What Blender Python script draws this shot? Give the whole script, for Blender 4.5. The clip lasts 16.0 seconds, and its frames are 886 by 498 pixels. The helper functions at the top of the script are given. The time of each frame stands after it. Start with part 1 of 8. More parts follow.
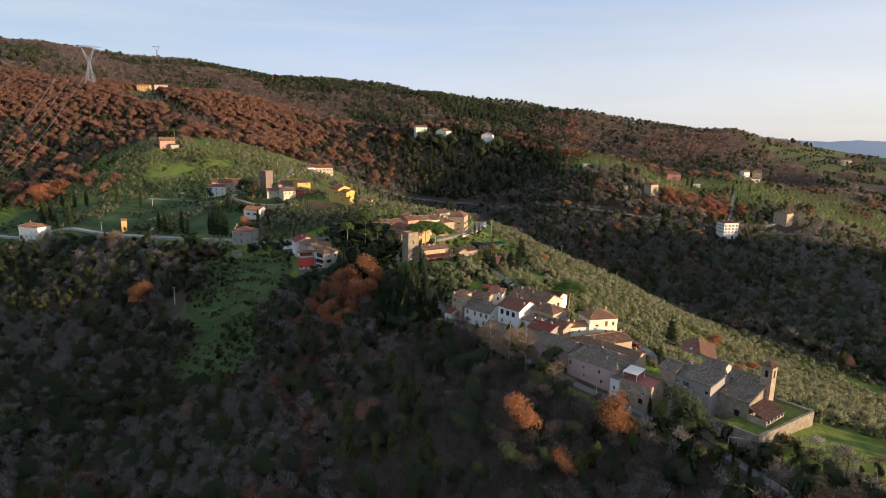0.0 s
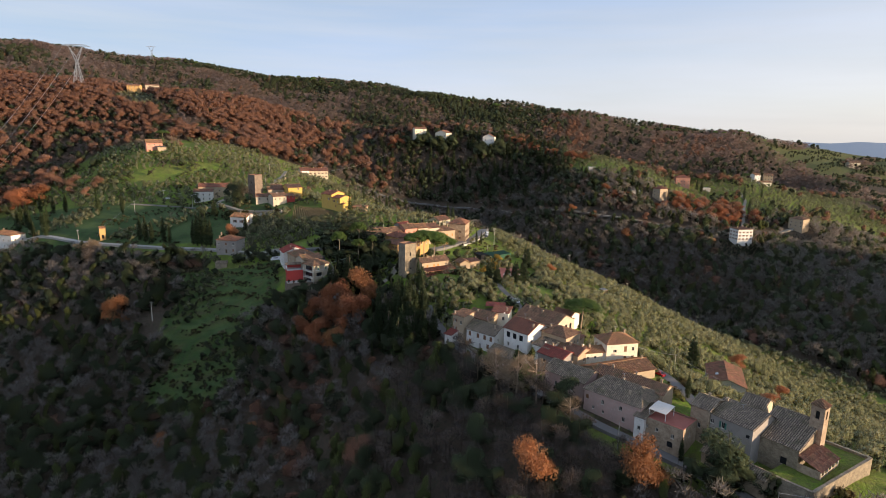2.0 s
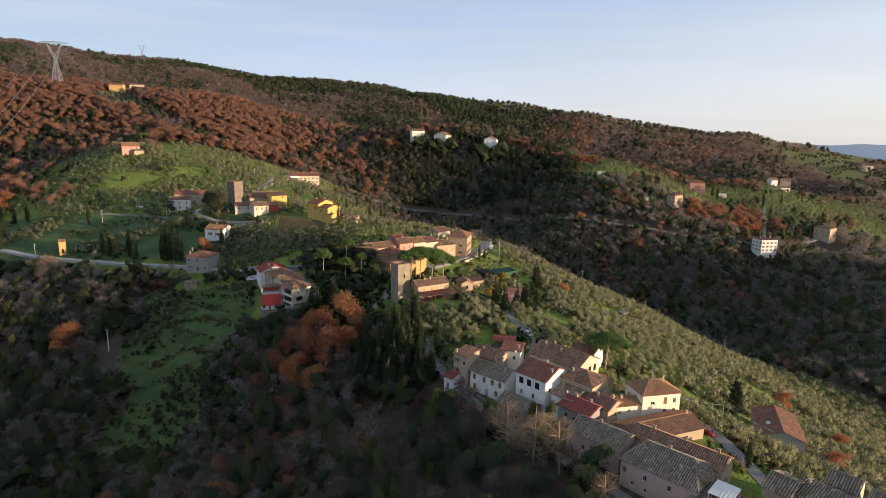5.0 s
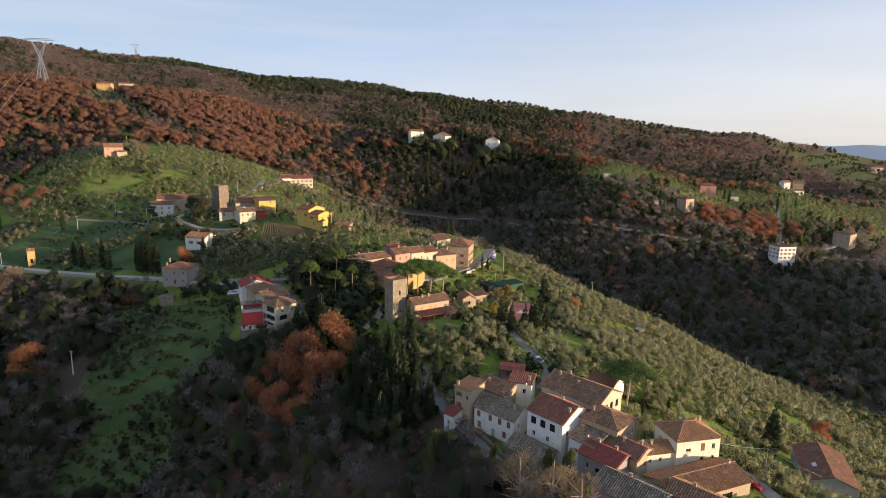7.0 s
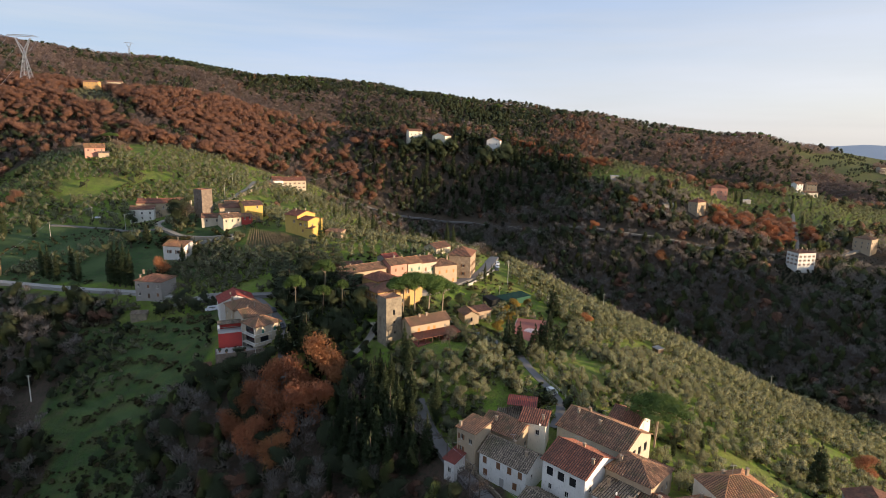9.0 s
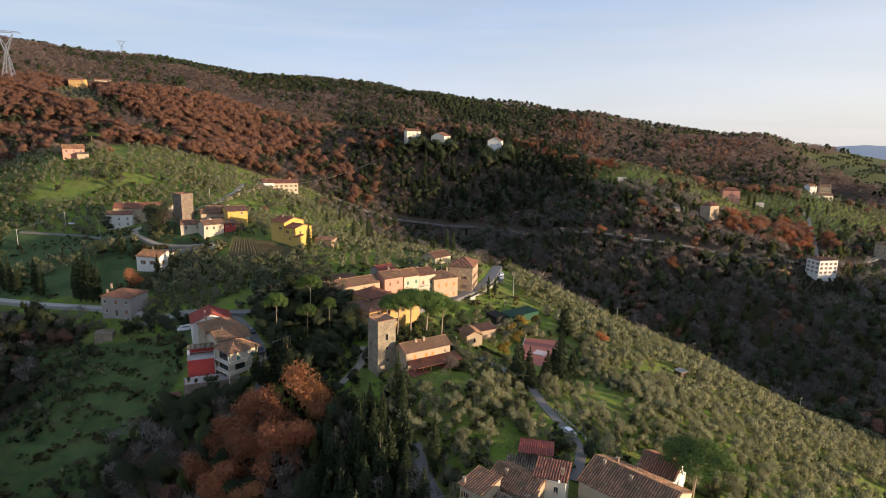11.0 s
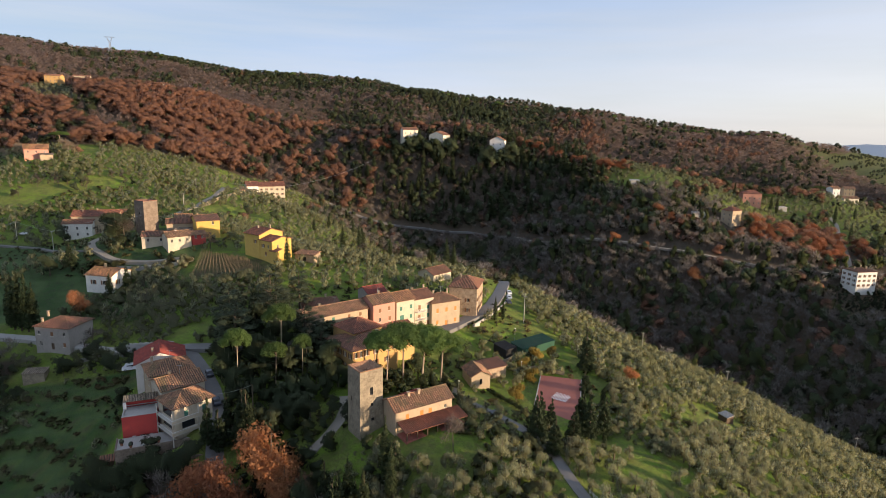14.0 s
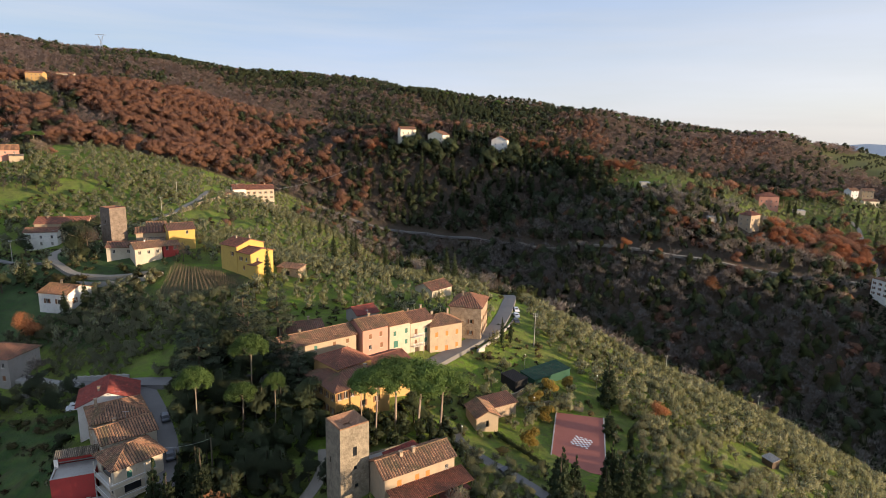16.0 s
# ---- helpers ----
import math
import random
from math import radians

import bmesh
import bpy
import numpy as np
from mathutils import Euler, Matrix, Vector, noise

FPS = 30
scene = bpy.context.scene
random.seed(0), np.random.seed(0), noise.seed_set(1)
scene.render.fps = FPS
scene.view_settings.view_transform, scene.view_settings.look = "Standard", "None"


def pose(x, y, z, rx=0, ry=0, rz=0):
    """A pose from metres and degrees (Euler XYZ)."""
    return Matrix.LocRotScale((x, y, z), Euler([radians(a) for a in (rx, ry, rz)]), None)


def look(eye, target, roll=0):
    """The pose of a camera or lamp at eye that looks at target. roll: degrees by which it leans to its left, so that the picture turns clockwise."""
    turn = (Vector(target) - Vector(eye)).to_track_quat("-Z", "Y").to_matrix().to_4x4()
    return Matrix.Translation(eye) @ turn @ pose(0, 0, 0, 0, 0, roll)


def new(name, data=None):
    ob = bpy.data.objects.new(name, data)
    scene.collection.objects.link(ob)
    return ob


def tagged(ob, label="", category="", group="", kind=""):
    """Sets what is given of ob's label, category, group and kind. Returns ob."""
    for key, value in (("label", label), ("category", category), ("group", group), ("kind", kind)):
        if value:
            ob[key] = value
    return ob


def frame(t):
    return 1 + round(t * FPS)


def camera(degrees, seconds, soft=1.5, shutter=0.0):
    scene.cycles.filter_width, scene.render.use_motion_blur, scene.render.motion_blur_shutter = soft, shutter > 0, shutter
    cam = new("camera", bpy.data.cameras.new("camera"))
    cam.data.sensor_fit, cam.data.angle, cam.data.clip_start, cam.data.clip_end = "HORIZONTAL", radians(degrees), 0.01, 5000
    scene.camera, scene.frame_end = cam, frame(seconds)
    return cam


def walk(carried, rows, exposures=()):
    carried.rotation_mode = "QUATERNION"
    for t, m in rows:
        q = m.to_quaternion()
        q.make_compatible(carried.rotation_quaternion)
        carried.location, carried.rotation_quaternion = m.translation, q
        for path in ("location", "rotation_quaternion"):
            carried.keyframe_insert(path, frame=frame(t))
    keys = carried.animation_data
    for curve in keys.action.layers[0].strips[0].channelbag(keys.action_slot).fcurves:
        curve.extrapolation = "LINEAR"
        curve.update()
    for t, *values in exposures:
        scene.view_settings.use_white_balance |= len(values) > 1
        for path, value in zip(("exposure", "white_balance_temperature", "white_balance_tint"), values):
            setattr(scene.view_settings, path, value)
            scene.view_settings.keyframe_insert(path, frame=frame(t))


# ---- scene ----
cam = camera(73.7, 16.0, soft=0.75)
EYE = 100.0
ROWS = [
    (0.0, 0.0, 0.0, 0.0, 0.24, -11.72, -1.16),
    (0.5, -0.02, 6.14, -0.0, 0.25, -11.68, -1.16),
    (1.0, 0.03, 12.42, 0.05, 0.25, -11.65, -1.16),
    (1.5, -0.0, 18.8, 0.03, 0.23, -11.6, -1.17),
    (2.0, -0.05, 25.24, 0.06, 0.23, -11.58, -1.18),
    (2.5, -0.08, 31.66, 0.14, 0.22, -11.56, -1.2),
    (3.0, -0.09, 38.12, 0.15, 0.21, -11.53, -1.21),
    (3.5, -0.12, 44.58, 0.23, 0.21, -11.52, -1.22),
    (4.0, -0.15, 51.02, 0.25, 0.19, -11.48, -1.21),
    (6.5, -0.32, 82.78, 0.14, 0.12, -11.37, -1.22),
    (7.0, -0.37, 88.94, 0.12, 0.11, -11.36, -1.23),
    (7.5, -0.43, 94.98, 0.09, 0.09, -11.35, -1.24),
    (8.0, -0.45, 101.04, 0.03, 0.08, -11.36, -1.23),
    (10.5, -0.67, 131.18, -0.36, -0.03, -11.34, -1.23),
    (11.0, -0.71, 137.34, -0.46, -0.05, -11.33, -1.23),
    (11.5, -0.74, 143.4, -0.51, -0.07, -11.33, -1.23),
    (12.0, -0.77, 149.54, -0.56, -0.09, -11.34, -1.24),
    (12.5, -0.84, 155.66, -0.62, -0.11, -11.33, -1.24),
    (13.0, -0.87, 161.84, -0.7, -0.13, -11.35, -1.24),
    (13.5, -0.9, 168.04, -0.73, -0.15, -11.39, -1.23),
    (14.0, -0.96, 173.98, -0.84, -0.18, -11.41, -1.23),
    (14.5, -0.94, 180.44, -1.01, -0.19, -11.42, -1.23),
    (15.0, -0.97, 186.86, -1.11, -0.22, -11.43, -1.22),
    (15.5, -1.05, 193.38, -1.21, -0.25, -11.42, -1.22),
    (16.0, -1.08, 199.98, -1.25, -0.27, -11.42, -1.21),
]
walk(cam, [(t, pose(x, y, EYE + z, 90 + pitch, roll, yaw)) for t, x, y, z, yaw, pitch, roll in ROWS])

# ---------------------------------------------------------------- light
SUN_ELEV, SUN_DIR = 5.8, (0.93, -0.37)          # low winter sun, from the right and a little behind
sun_az = math.atan2(SUN_DIR[0], SUN_DIR[1])
world = bpy.data.worlds.new("sky")
scene.world = world
world.use_nodes = True
wn, wl = world.node_tree.nodes, world.node_tree.links
wn.clear()
w_out, w_bg = wn.new("ShaderNodeOutputWorld"), wn.new("ShaderNodeBackground")
w_sky = wn.new("ShaderNodeTexSky")
w_sky.sky_type, w_sky.sun_disc = "NISHITA", False
w_sky.sun_elevation, w_sky.sun_rotation = radians(SUN_ELEV), sun_az
w_sky.air_density, w_sky.dust_density, w_sky.ozone_density = 1.0, 0.6, 2.5
w_co, w_map, w_noise = wn.new("ShaderNodeTexCoord"), wn.new("ShaderNodeMapping"), wn.new("ShaderNodeTexNoise")
w_map.inputs["Scale"].default_value = (1.0, 1.0, 7.0)
w_noise.inputs["Scale"].default_value, w_noise.inputs["Detail"].default_value = 1.6, 4.0
w_ramp = wn.new("ShaderNodeMapRange")               # thin even veil of high cloud
w_ramp.inputs["From Min"].default_value, w_ramp.inputs["From Max"].default_value = 0.25, 0.75
w_ramp.inputs["To Min"].default_value, w_ramp.inputs["To Max"].default_value = 0.62, 0.86
w_sep = wn.new("ShaderNodeSeparateXYZ")
w_low = wn.new("ShaderNodeMapRange")                # paler towards the horizon and the sunny side
w_low.inputs["From Min"].default_value, w_low.inputs["From Max"].default_value = -0.12, 0.88
w_side = wn.new("ShaderNodeMath")
w_side.operation = "MULTIPLY_ADD"
w_side.inputs[1].default_value = -0.24
w_veil, w_mix = wn.new("ShaderNodeValToRGB"), wn.new("ShaderNodeMix")
w_mix.data_type = "RGBA"
# the two upper stops lie out of view, kept bright to lift the shade
for k, (pos, c) in enumerate(((0.0, (1.0, 0.98, 0.99)), (0.25, (0.60, 0.715, 0.96)), (0.40, (0.53, 0.645, 0.88)), (1.0, (0.50, 0.62, 0.86)))):
    e = w_veil.color_ramp.elements[k] if k < 2 else w_veil.color_ramp.elements.new(pos)
    e.position, e.color = pos, (*c, 1)
w_gain = wn.new("ShaderNodeVectorMath")
w_gain.operation, w_gain.inputs[3].default_value = "SCALE", 5.5
w_map2, w_streak, w_band = wn.new("ShaderNodeMapping"), wn.new("ShaderNodeTexNoise"), wn.new("ShaderNodeMapRange")   # long streaks of thin cloud
w_map2.inputs["Scale"].default_value, w_map2.inputs["Rotation"].default_value = (1.6, 1.6, 22.0), (0.0, radians(4), 0.0)
w_streak.inputs["Scale"].default_value, w_streak.inputs["Detail"].default_value, w_streak.inputs["Roughness"].default_value = 1.3, 5.0, 0.6
w_band.inputs["From Min"].default_value, w_band.inputs["From Max"].default_value = 0.38, 0.68
w_band.inputs["To Min"].default_value, w_band.inputs["To Max"].default_value = 0.0, 0.42
w_soft = wn.new("ShaderNodeMix")
w_soft.data_type = "RGBA"
w_soft.inputs[7].default_value = (0.80, 0.80, 0.86, 1)
wl.new(w_co.outputs["Generated"], w_map2.inputs["Vector"])
wl.new(w_map2.outputs["Vector"], w_streak.inputs["Vector"])
wl.new(w_streak.outputs["Fac"], w_band.inputs["Value"])
wl.new(w_band.outputs["Result"], w_soft.inputs[0])
wl.new(w_veil.outputs["Color"], w_soft.inputs[6])
wl.new(w_co.outputs["Generated"], w_map.inputs["Vector"])
wl.new(w_map.outputs["Vector"], w_noise.inputs["Vector"])
wl.new(w_noise.outputs["Fac"], w_ramp.inputs["Value"])
wl.new(w_co.outputs["Generated"], w_sep.inputs["Vector"])
wl.new(w_sep.outputs["X"], w_side.inputs[0])
wl.new(w_sep.outputs["Z"], w_side.inputs[2])
wl.new(w_side.outputs["Value"], w_low.inputs["Value"])
wl.new(w_low.outputs["Result"], w_veil.inputs["Fac"])
wl.new(w_soft.outputs[2], w_gain.inputs[0])
wl.new(w_ramp.outputs["Result"], w_mix.inputs[0])
wl.new(w_sky.outputs["Color"], w_mix.inputs[6])
wl.new(w_gain.outputs["Vector"], w_mix.inputs[7])
wl.new(w_mix.outputs[2], w_bg.inputs["Color"])
w_bg.inputs["Strength"].default_value = 0.112
wl.new(w_bg.outputs["Background"], w_out.inputs["Surface"])
sun = new("sun", bpy.data.lights.new("sun", "SUN"))
sun.data.energy, sun.data.angle, sun.data.color = 5.0, radians(1.2), (1.0, 0.74, 0.50)
sx, sy = SUN_DIR[0] * math.cos(radians(SUN_ELEV)), SUN_DIR[1] * math.cos(radians(SUN_ELEV))
sun.matrix_world = look((0, 0, 0), (-sx, -sy, -math.sin(radians(SUN_ELEV))))
scene.view_settings.exposure = 0.74

# ---------------------------------------------------------------- materials
def mix_rgb(nt, fac, a, b):
    m = nt.nodes.new("ShaderNodeMix")
    m.data_type = "RGBA"
    for k, v in ((0, fac), (6, a), (7, b)):
        if isinstance(v, (int, float)):
            m.inputs[k].default_value = v
        elif isinstance(v, tuple):
            m.inputs[k].default_value = (*v, 1)
        else:
            nt.links.new(v, m.inputs[k])
    return m.outputs[2]


def noise_fac(nt, scale, lo=0.35, hi=0.65, detail=4.0, coord="Object", stretch=(1, 1, 1), rough=0.55):
    co, mp = nt.nodes.new("ShaderNodeTexCoord"), nt.nodes.new("ShaderNodeMapping")
    mp.inputs["Scale"].default_value = stretch
    n, r = nt.nodes.new("ShaderNodeTexNoise"), nt.nodes.new("ShaderNodeMapRange")
    n.inputs["Scale"].default_value, n.inputs["Detail"].default_value = scale, detail
    n.inputs["Roughness"].default_value = rough
    r.inputs["From Min"].default_value, r.inputs["From Max"].default_value = lo, hi
    nt.links.new(co.outputs[coord], mp.inputs["Vector"])
    nt.links.new(mp.outputs["Vector"], n.inputs["Vector"])
    nt.links.new(n.outputs["Fac"], r.inputs["Value"])
    return r.outputs["Result"]


def material(name, base, rough=0.8, metal=0.0, spec=0.3):
    m = bpy.data.materials.new(name)
    m.use_nodes = True
    b = m.node_tree.nodes["Principled BSDF"]
    b.inputs["Base Color"].default_value = (*base, 1)
    b.inputs["Roughness"].default_value, b.inputs["Metallic"].default_value = rough, metal
    b.inputs["Specular IOR Level"].default_value = spec
    return m, m.node_tree, b


def bump(nt, b, fac, strength, dist):
    n = nt.nodes.new("ShaderNodeBump")
    n.inputs["Strength"].default_value, n.inputs["Distance"].default_value = strength, dist
    nt.links.new(fac, n.inputs["Height"])
    nt.links.new(n.outputs["Normal"], b.inputs["Normal"])


def plaster(name, base, stain, worn, rough=0.9):
    m, nt, b = material(name, base, rough)
    c = mix_rgb(nt, noise_fac(nt, 0.45, 0.42, 0.72), base, stain)
    c = mix_rgb(nt, noise_fac(nt, 2.6, 0.56, 0.72, stretch=(1, 1, 0.45)), c, worn)
    fine = noise_fac(nt, 14.0, 0.2, 0.8)
    nt.links.new(mix_rgb(nt, fine, c, tuple(v * 0.88 for v in base)), b.inputs["Base Color"])
    bump(nt, b, fine, 0.25, 0.03)
    return m


def roof_tile(name, base, dark, pale, moss=(0.10, 0.10, 0.045)):
    m, nt, b = material(name, base, 0.85)
    geo = nt.nodes.new("ShaderNodeNewGeometry")
    c = mix_rgb(nt, geo.outputs["Random Per Island"], dark, base)
    c = mix_rgb(nt, noise_fac(nt, 3.5, 0.45, 0.7), c, pale)
    c = mix_rgb(nt, noise_fac(nt, 0.35, 0.5, 0.75), c, moss)
    c = mix_rgb(nt, noise_fac(nt, 5.0, 0.54, 0.66), c, dark)
    c = mix_rgb(nt, noise_fac(nt, 4.0, 0.60, 0.72, coord="Generated", stretch=(3, 3, 3)), c, tuple(min(1, v * 1.35) for v in pale))
    nt.links.new(c, b.inputs["Base Color"])
    bump(nt, b, noise_fac(nt, 9.0, 0.2, 0.8), 0.5, 0.05)
    return m


def masonry(name, base, dark, pale):
    m, nt, b = material(name, base, 0.9)
    co, v = nt.nodes.new("ShaderNodeTexCoord"), nt.nodes.new("ShaderNodeTexVoronoi")
    v.inputs["Scale"].default_value = 2.6
    nt.links.new(co.outputs["Object"], v.inputs["Vector"])
    sep = nt.nodes.new("ShaderNodeSeparateColor")
    nt.links.new(v.outputs["Color"], sep.inputs["Color"])
    c = mix_rgb(nt, sep.outputs["Red"], dark, base)
    c = mix_rgb(nt, noise_fac(nt, 0.6, 0.45, 0.7), c, pale)
    c = mix_rgb(nt, noise_fac(nt, 6.0, 0.5, 0.7), c, dark)
    nt.links.new(c, b.inputs["Base Color"])
    bump(nt, b, v.outputs["Distance"], 0.6, 0.08)
    return m


def leafy(name, a, b_col, c_col, rough=0.7, trans=0.48, porous=0.3):
    """Leaves or twigs: colour by clump, and by tree."""
    m, nt, b = material(name, a, rough, spec=0.2)
    geo, info = nt.nodes.new("ShaderNodeNewGeometry"), nt.nodes.new("ShaderNodeObjectInfo")
    c = mix_rgb(nt, geo.outputs["Random Per Island"], a, b_col)
    c = mix_rgb(nt, noise_fac(nt, 0.09, 0.40, 0.62, 3.0, "Object"), c, c_col)
    hsv = nt.nodes.new("ShaderNodeHueSaturation")
    rng = nt.nodes.new("ShaderNodeMapRange")
    rng.inputs["To Min"].default_value, rng.inputs["To Max"].default_value = 0.75, 1.25
    nt.links.new(info.outputs["Random"], rng.inputs["Value"])
    nt.links.new(rng.outputs["Result"], hsv.inputs["Value"])
    nt.links.new(c, hsv.inputs["Color"])
    nt.links.new(hsv.outputs["Color"], b.inputs["Base Color"])
    thin, both = nt.nodes.new("ShaderNodeBsdfTranslucent"), nt.nodes.new("ShaderNodeMixShader")
    nt.links.new(hsv.outputs["Color"], thin.inputs["Color"])
    both.inputs["Fac"].default_value = trans
    nt.links.new(b.outputs["BSDF"], both.inputs[1])
    nt.links.new(thin.outputs["BSDF"], both.inputs[2])
    gaps, open_ = nt.nodes.new("ShaderNodeBsdfTransparent"), nt.nodes.new("ShaderNodeMixShader")   # sky between the leaves of a clump
    open_.inputs["Fac"].default_value = porous
    nt.links.new(both.outputs["Shader"], open_.inputs[1])
    nt.links.new(gaps.outputs["BSDF"], open_.inputs[2])
    nt.links.new(open_.outputs["Shader"], nt.nodes["Material Output"].inputs["Surface"])
    return m


M = {}
M["white"] = plaster("white_plaster", (0.82, 0.79, 0.73), (0.66, 0.63, 0.57), (0.42, 0.39, 0.34))
M["cream"] = plaster("cream_plaster", (0.82, 0.745, 0.59), (0.70, 0.62, 0.48), (0.46, 0.40, 0.30))
M["pale"] = plaster("pale_plaster", (0.56, 0.49, 0.37), (0.44, 0.37, 0.28), (0.33, 0.28, 0.21))
M["beige"] = plaster("beige_plaster", (0.46, 0.36, 0.245), (0.35, 0.275, 0.19), (0.27, 0.22, 0.16))
M["yellow"] = plaster("yellow_plaster", (0.60, 0.41, 0.11), (0.52, 0.345, 0.095), (0.40, 0.27, 0.10))
M["ochre"] = plaster("ochre_plaster", (0.56, 0.35, 0.135), (0.44, 0.27, 0.11), (0.34, 0.23, 0.12))
M["pink"] = plaster("pink_plaster", (0.52, 0.36, 0.31), (0.36, 0.29, 0.25), (0.52, 0.47, 0.42))
M["rose"] = plaster("rose_plaster", (0.60, 0.295, 0.22), (0.48, 0.24, 0.18), (0.42, 0.24, 0.18))
M["red"] = plaster("red_plaster", (0.50, 0.07, 0.06), (0.40, 0.06, 0.05), (0.32, 0.07, 0.06))
M["grey"] = plaster("grey_render", (0.34, 0.31, 0.28), (0.26, 0.24, 0.21), (0.20, 0.18, 0.16))
M["stone"] = masonry("stone_masonry", (0.28, 0.235, 0.17), (0.17, 0.14, 0.10), (0.35, 0.295, 0.21))
M["brick"] = masonry("brick_masonry", (0.40, 0.305, 0.21), (0.26, 0.19, 0.13), (0.48, 0.38, 0.27))
M["tower_stone"] = masonry("dark_tower_stone", (0.22, 0.17, 0.13), (0.135, 0.105, 0.08), (0.28, 0.22, 0.17))
M["tile"] = roof_tile("old_terracotta", (0.35, 0.165, 0.088), (0.12, 0.065, 0.045), (0.44, 0.27, 0.16))
M["tile_grey"] = roof_tile("weathered_tile", (0.255, 0.20, 0.145), (0.08, 0.064, 0.05), (0.44, 0.35, 0.255))
M["tile_brown"] = roof_tile("brown_tile", (0.27, 0.115, 0.072), (0.13, 0.06, 0.045), (0.34, 0.18, 0.11))
M["tile_orange"] = roof_tile("orange_tile", (0.40, 0.185, 0.09), (0.19, 0.09, 0.055), (0.47, 0.27, 0.14), (0.27, 0.17, 0.055))
M["tile_red"] = roof_tile("red_sheet", (0.30, 0.060, 0.045), (0.17, 0.04, 0.034), (0.36, 0.10, 0.07), (0.17, 0.055, 0.04))
M["tile_terra"] = roof_tile("red_terracotta", (0.31, 0.105, 0.062), (0.14, 0.055, 0.04), (0.38, 0.17, 0.10), (0.14, 0.07, 0.045))
M["glass"] = material("window_glass", (0.02, 0.022, 0.025), 0.12, 0.0, 0.5)[0]
M["dark_wood"] = plaster("dark_wood", (0.10, 0.065, 0.04), (0.07, 0.05, 0.035), (0.14, 0.10, 0.07), 0.7)
M["shutter_brown"] = material("brown_shutter", (0.20, 0.10, 0.05), 0.6)[0]
M["shutter_green"] = material("green_shutter", (0.05, 0.16, 0.12), 0.6)[0]
M["shutter_orange"] = material("orange_shutter", (0.55, 0.20, 0.05), 0.6)[0]
M["trim"] = plaster("pale_trim", (0.62, 0.58, 0.50), (0.5, 0.46, 0.4), (0.4, 0.36, 0.3))
M["bark"] = plaster("bark", (0.10, 0.075, 0.055), (0.07, 0.055, 0.04), (0.16, 0.13, 0.10))
M["bark_pine"] = plaster("pine_bark", (0.36, 0.27, 0.21), (0.28, 0.20, 0.15), (0.42, 0.34, 0.27))
M["olive"] = leafy("olive_leaves", (0.25, 0.252, 0.145), (0.325, 0.325, 0.20), (0.235, 0.246, 0.125), porous=0.45)
# near twigs, darkened for the lack of skylight in a dense stand
M["wood_bare"] = leafy("bare_twigs", (0.12, 0.10, 0.087), (0.17, 0.14, 0.12), (0.135, 0.102, 0.084), porous=0.3)
M["wood_green"] = leafy("dark_evergreen", (0.060, 0.082, 0.040), (0.11, 0.135, 0.066), (0.075, 0.092, 0.048))
M["wood_ivy"] = leafy("ivy_leaves", (0.10, 0.13, 0.04), (0.17, 0.195, 0.06), (0.11, 0.125, 0.045))
M["oak_orange"] = leafy("dry_oak_leaves", (0.40, 0.175, 0.075), (0.50, 0.24, 0.11), (0.36, 0.165, 0.08))
M["oak_brown"] = leafy("brown_oak_leaves", (0.33, 0.175, 0.112), (0.41, 0.22, 0.145), (0.30, 0.165, 0.112), trans=0.5, porous=0.5)
M["oak_russet"] = leafy("russet_oak_leaves", (0.34, 0.135, 0.062), (0.45, 0.19, 0.09), (0.31, 0.135, 0.08))
M["cypress"] = leafy("cypress_leaves", (0.034, 0.052, 0.022), (0.070, 0.090, 0.038), (0.045, 0.06, 0.026), porous=0.05)
M["fir"] = leafy("fir_needles", (0.030, 0.046, 0.022), (0.060, 0.080, 0.036), (0.038, 0.052, 0.026), porous=0.0)
M["cedar"] = leafy("cedar_needles", (0.055, 0.072, 0.042), (0.10, 0.12, 0.075), (0.060, 0.075, 0.045), porous=0.1)
M["pine"] = leafy("pine_needles", (0.085, 0.145, 0.034), (0.14, 0.205, 0.055), (0.09, 0.14, 0.04), porous=0.1)
M["yellow_leaf"] = leafy("yellow_leaves", (0.30, 0.21, 0.045), (0.38, 0.28, 0.07), (0.22, 0.16, 0.04))
M["asphalt"] = plaster("asphalt", (0.19, 0.182, 0.175), (0.15, 0.143, 0.135), (0.225, 0.21, 0.195))
M["pale_asphalt"] = plaster("pale_road_surface", (0.40, 0.385, 0.36), (0.34, 0.325, 0.30), (0.28, 0.265, 0.245))
M["gravel"] = plaster("gravel_track", (0.32, 0.285, 0.235), (0.25, 0.22, 0.18), (0.16, 0.155, 0.10))
M["metal"] = material("galvanised_steel", (0.45, 0.46, 0.47), 0.45, 0.8)[0]
M["concrete"] = plaster("concrete", (0.42, 0.40, 0.37), (0.33, 0.31, 0.28), (0.26, 0.24, 0.21))
M["car_red"] = material("red_car_paint", (0.35, 0.012, 0.015), 0.25, 0.0, 0.6)[0]
M["car_white"] = material("white_car_paint", (0.75, 0.76, 0.78), 0.25, 0.0, 0.6)[0]
M["car_dark"] = material("dark_car_paint", (0.05, 0.055, 0.07), 0.25, 0.0, 0.6)[0]
M["tyre"] = material("tyre_rubber", (0.02, 0.02, 0.02), 0.8)[0]
M["court"] = plaster("red_court_surface", (0.36, 0.13, 0.10), (0.31, 0.11, 0.085), (0.42, 0.18, 0.14))
M["net_green"] = plaster("green_netting", (0.03, 0.09, 0.055), (0.025, 0.07, 0.045), (0.05, 0.12, 0.08))
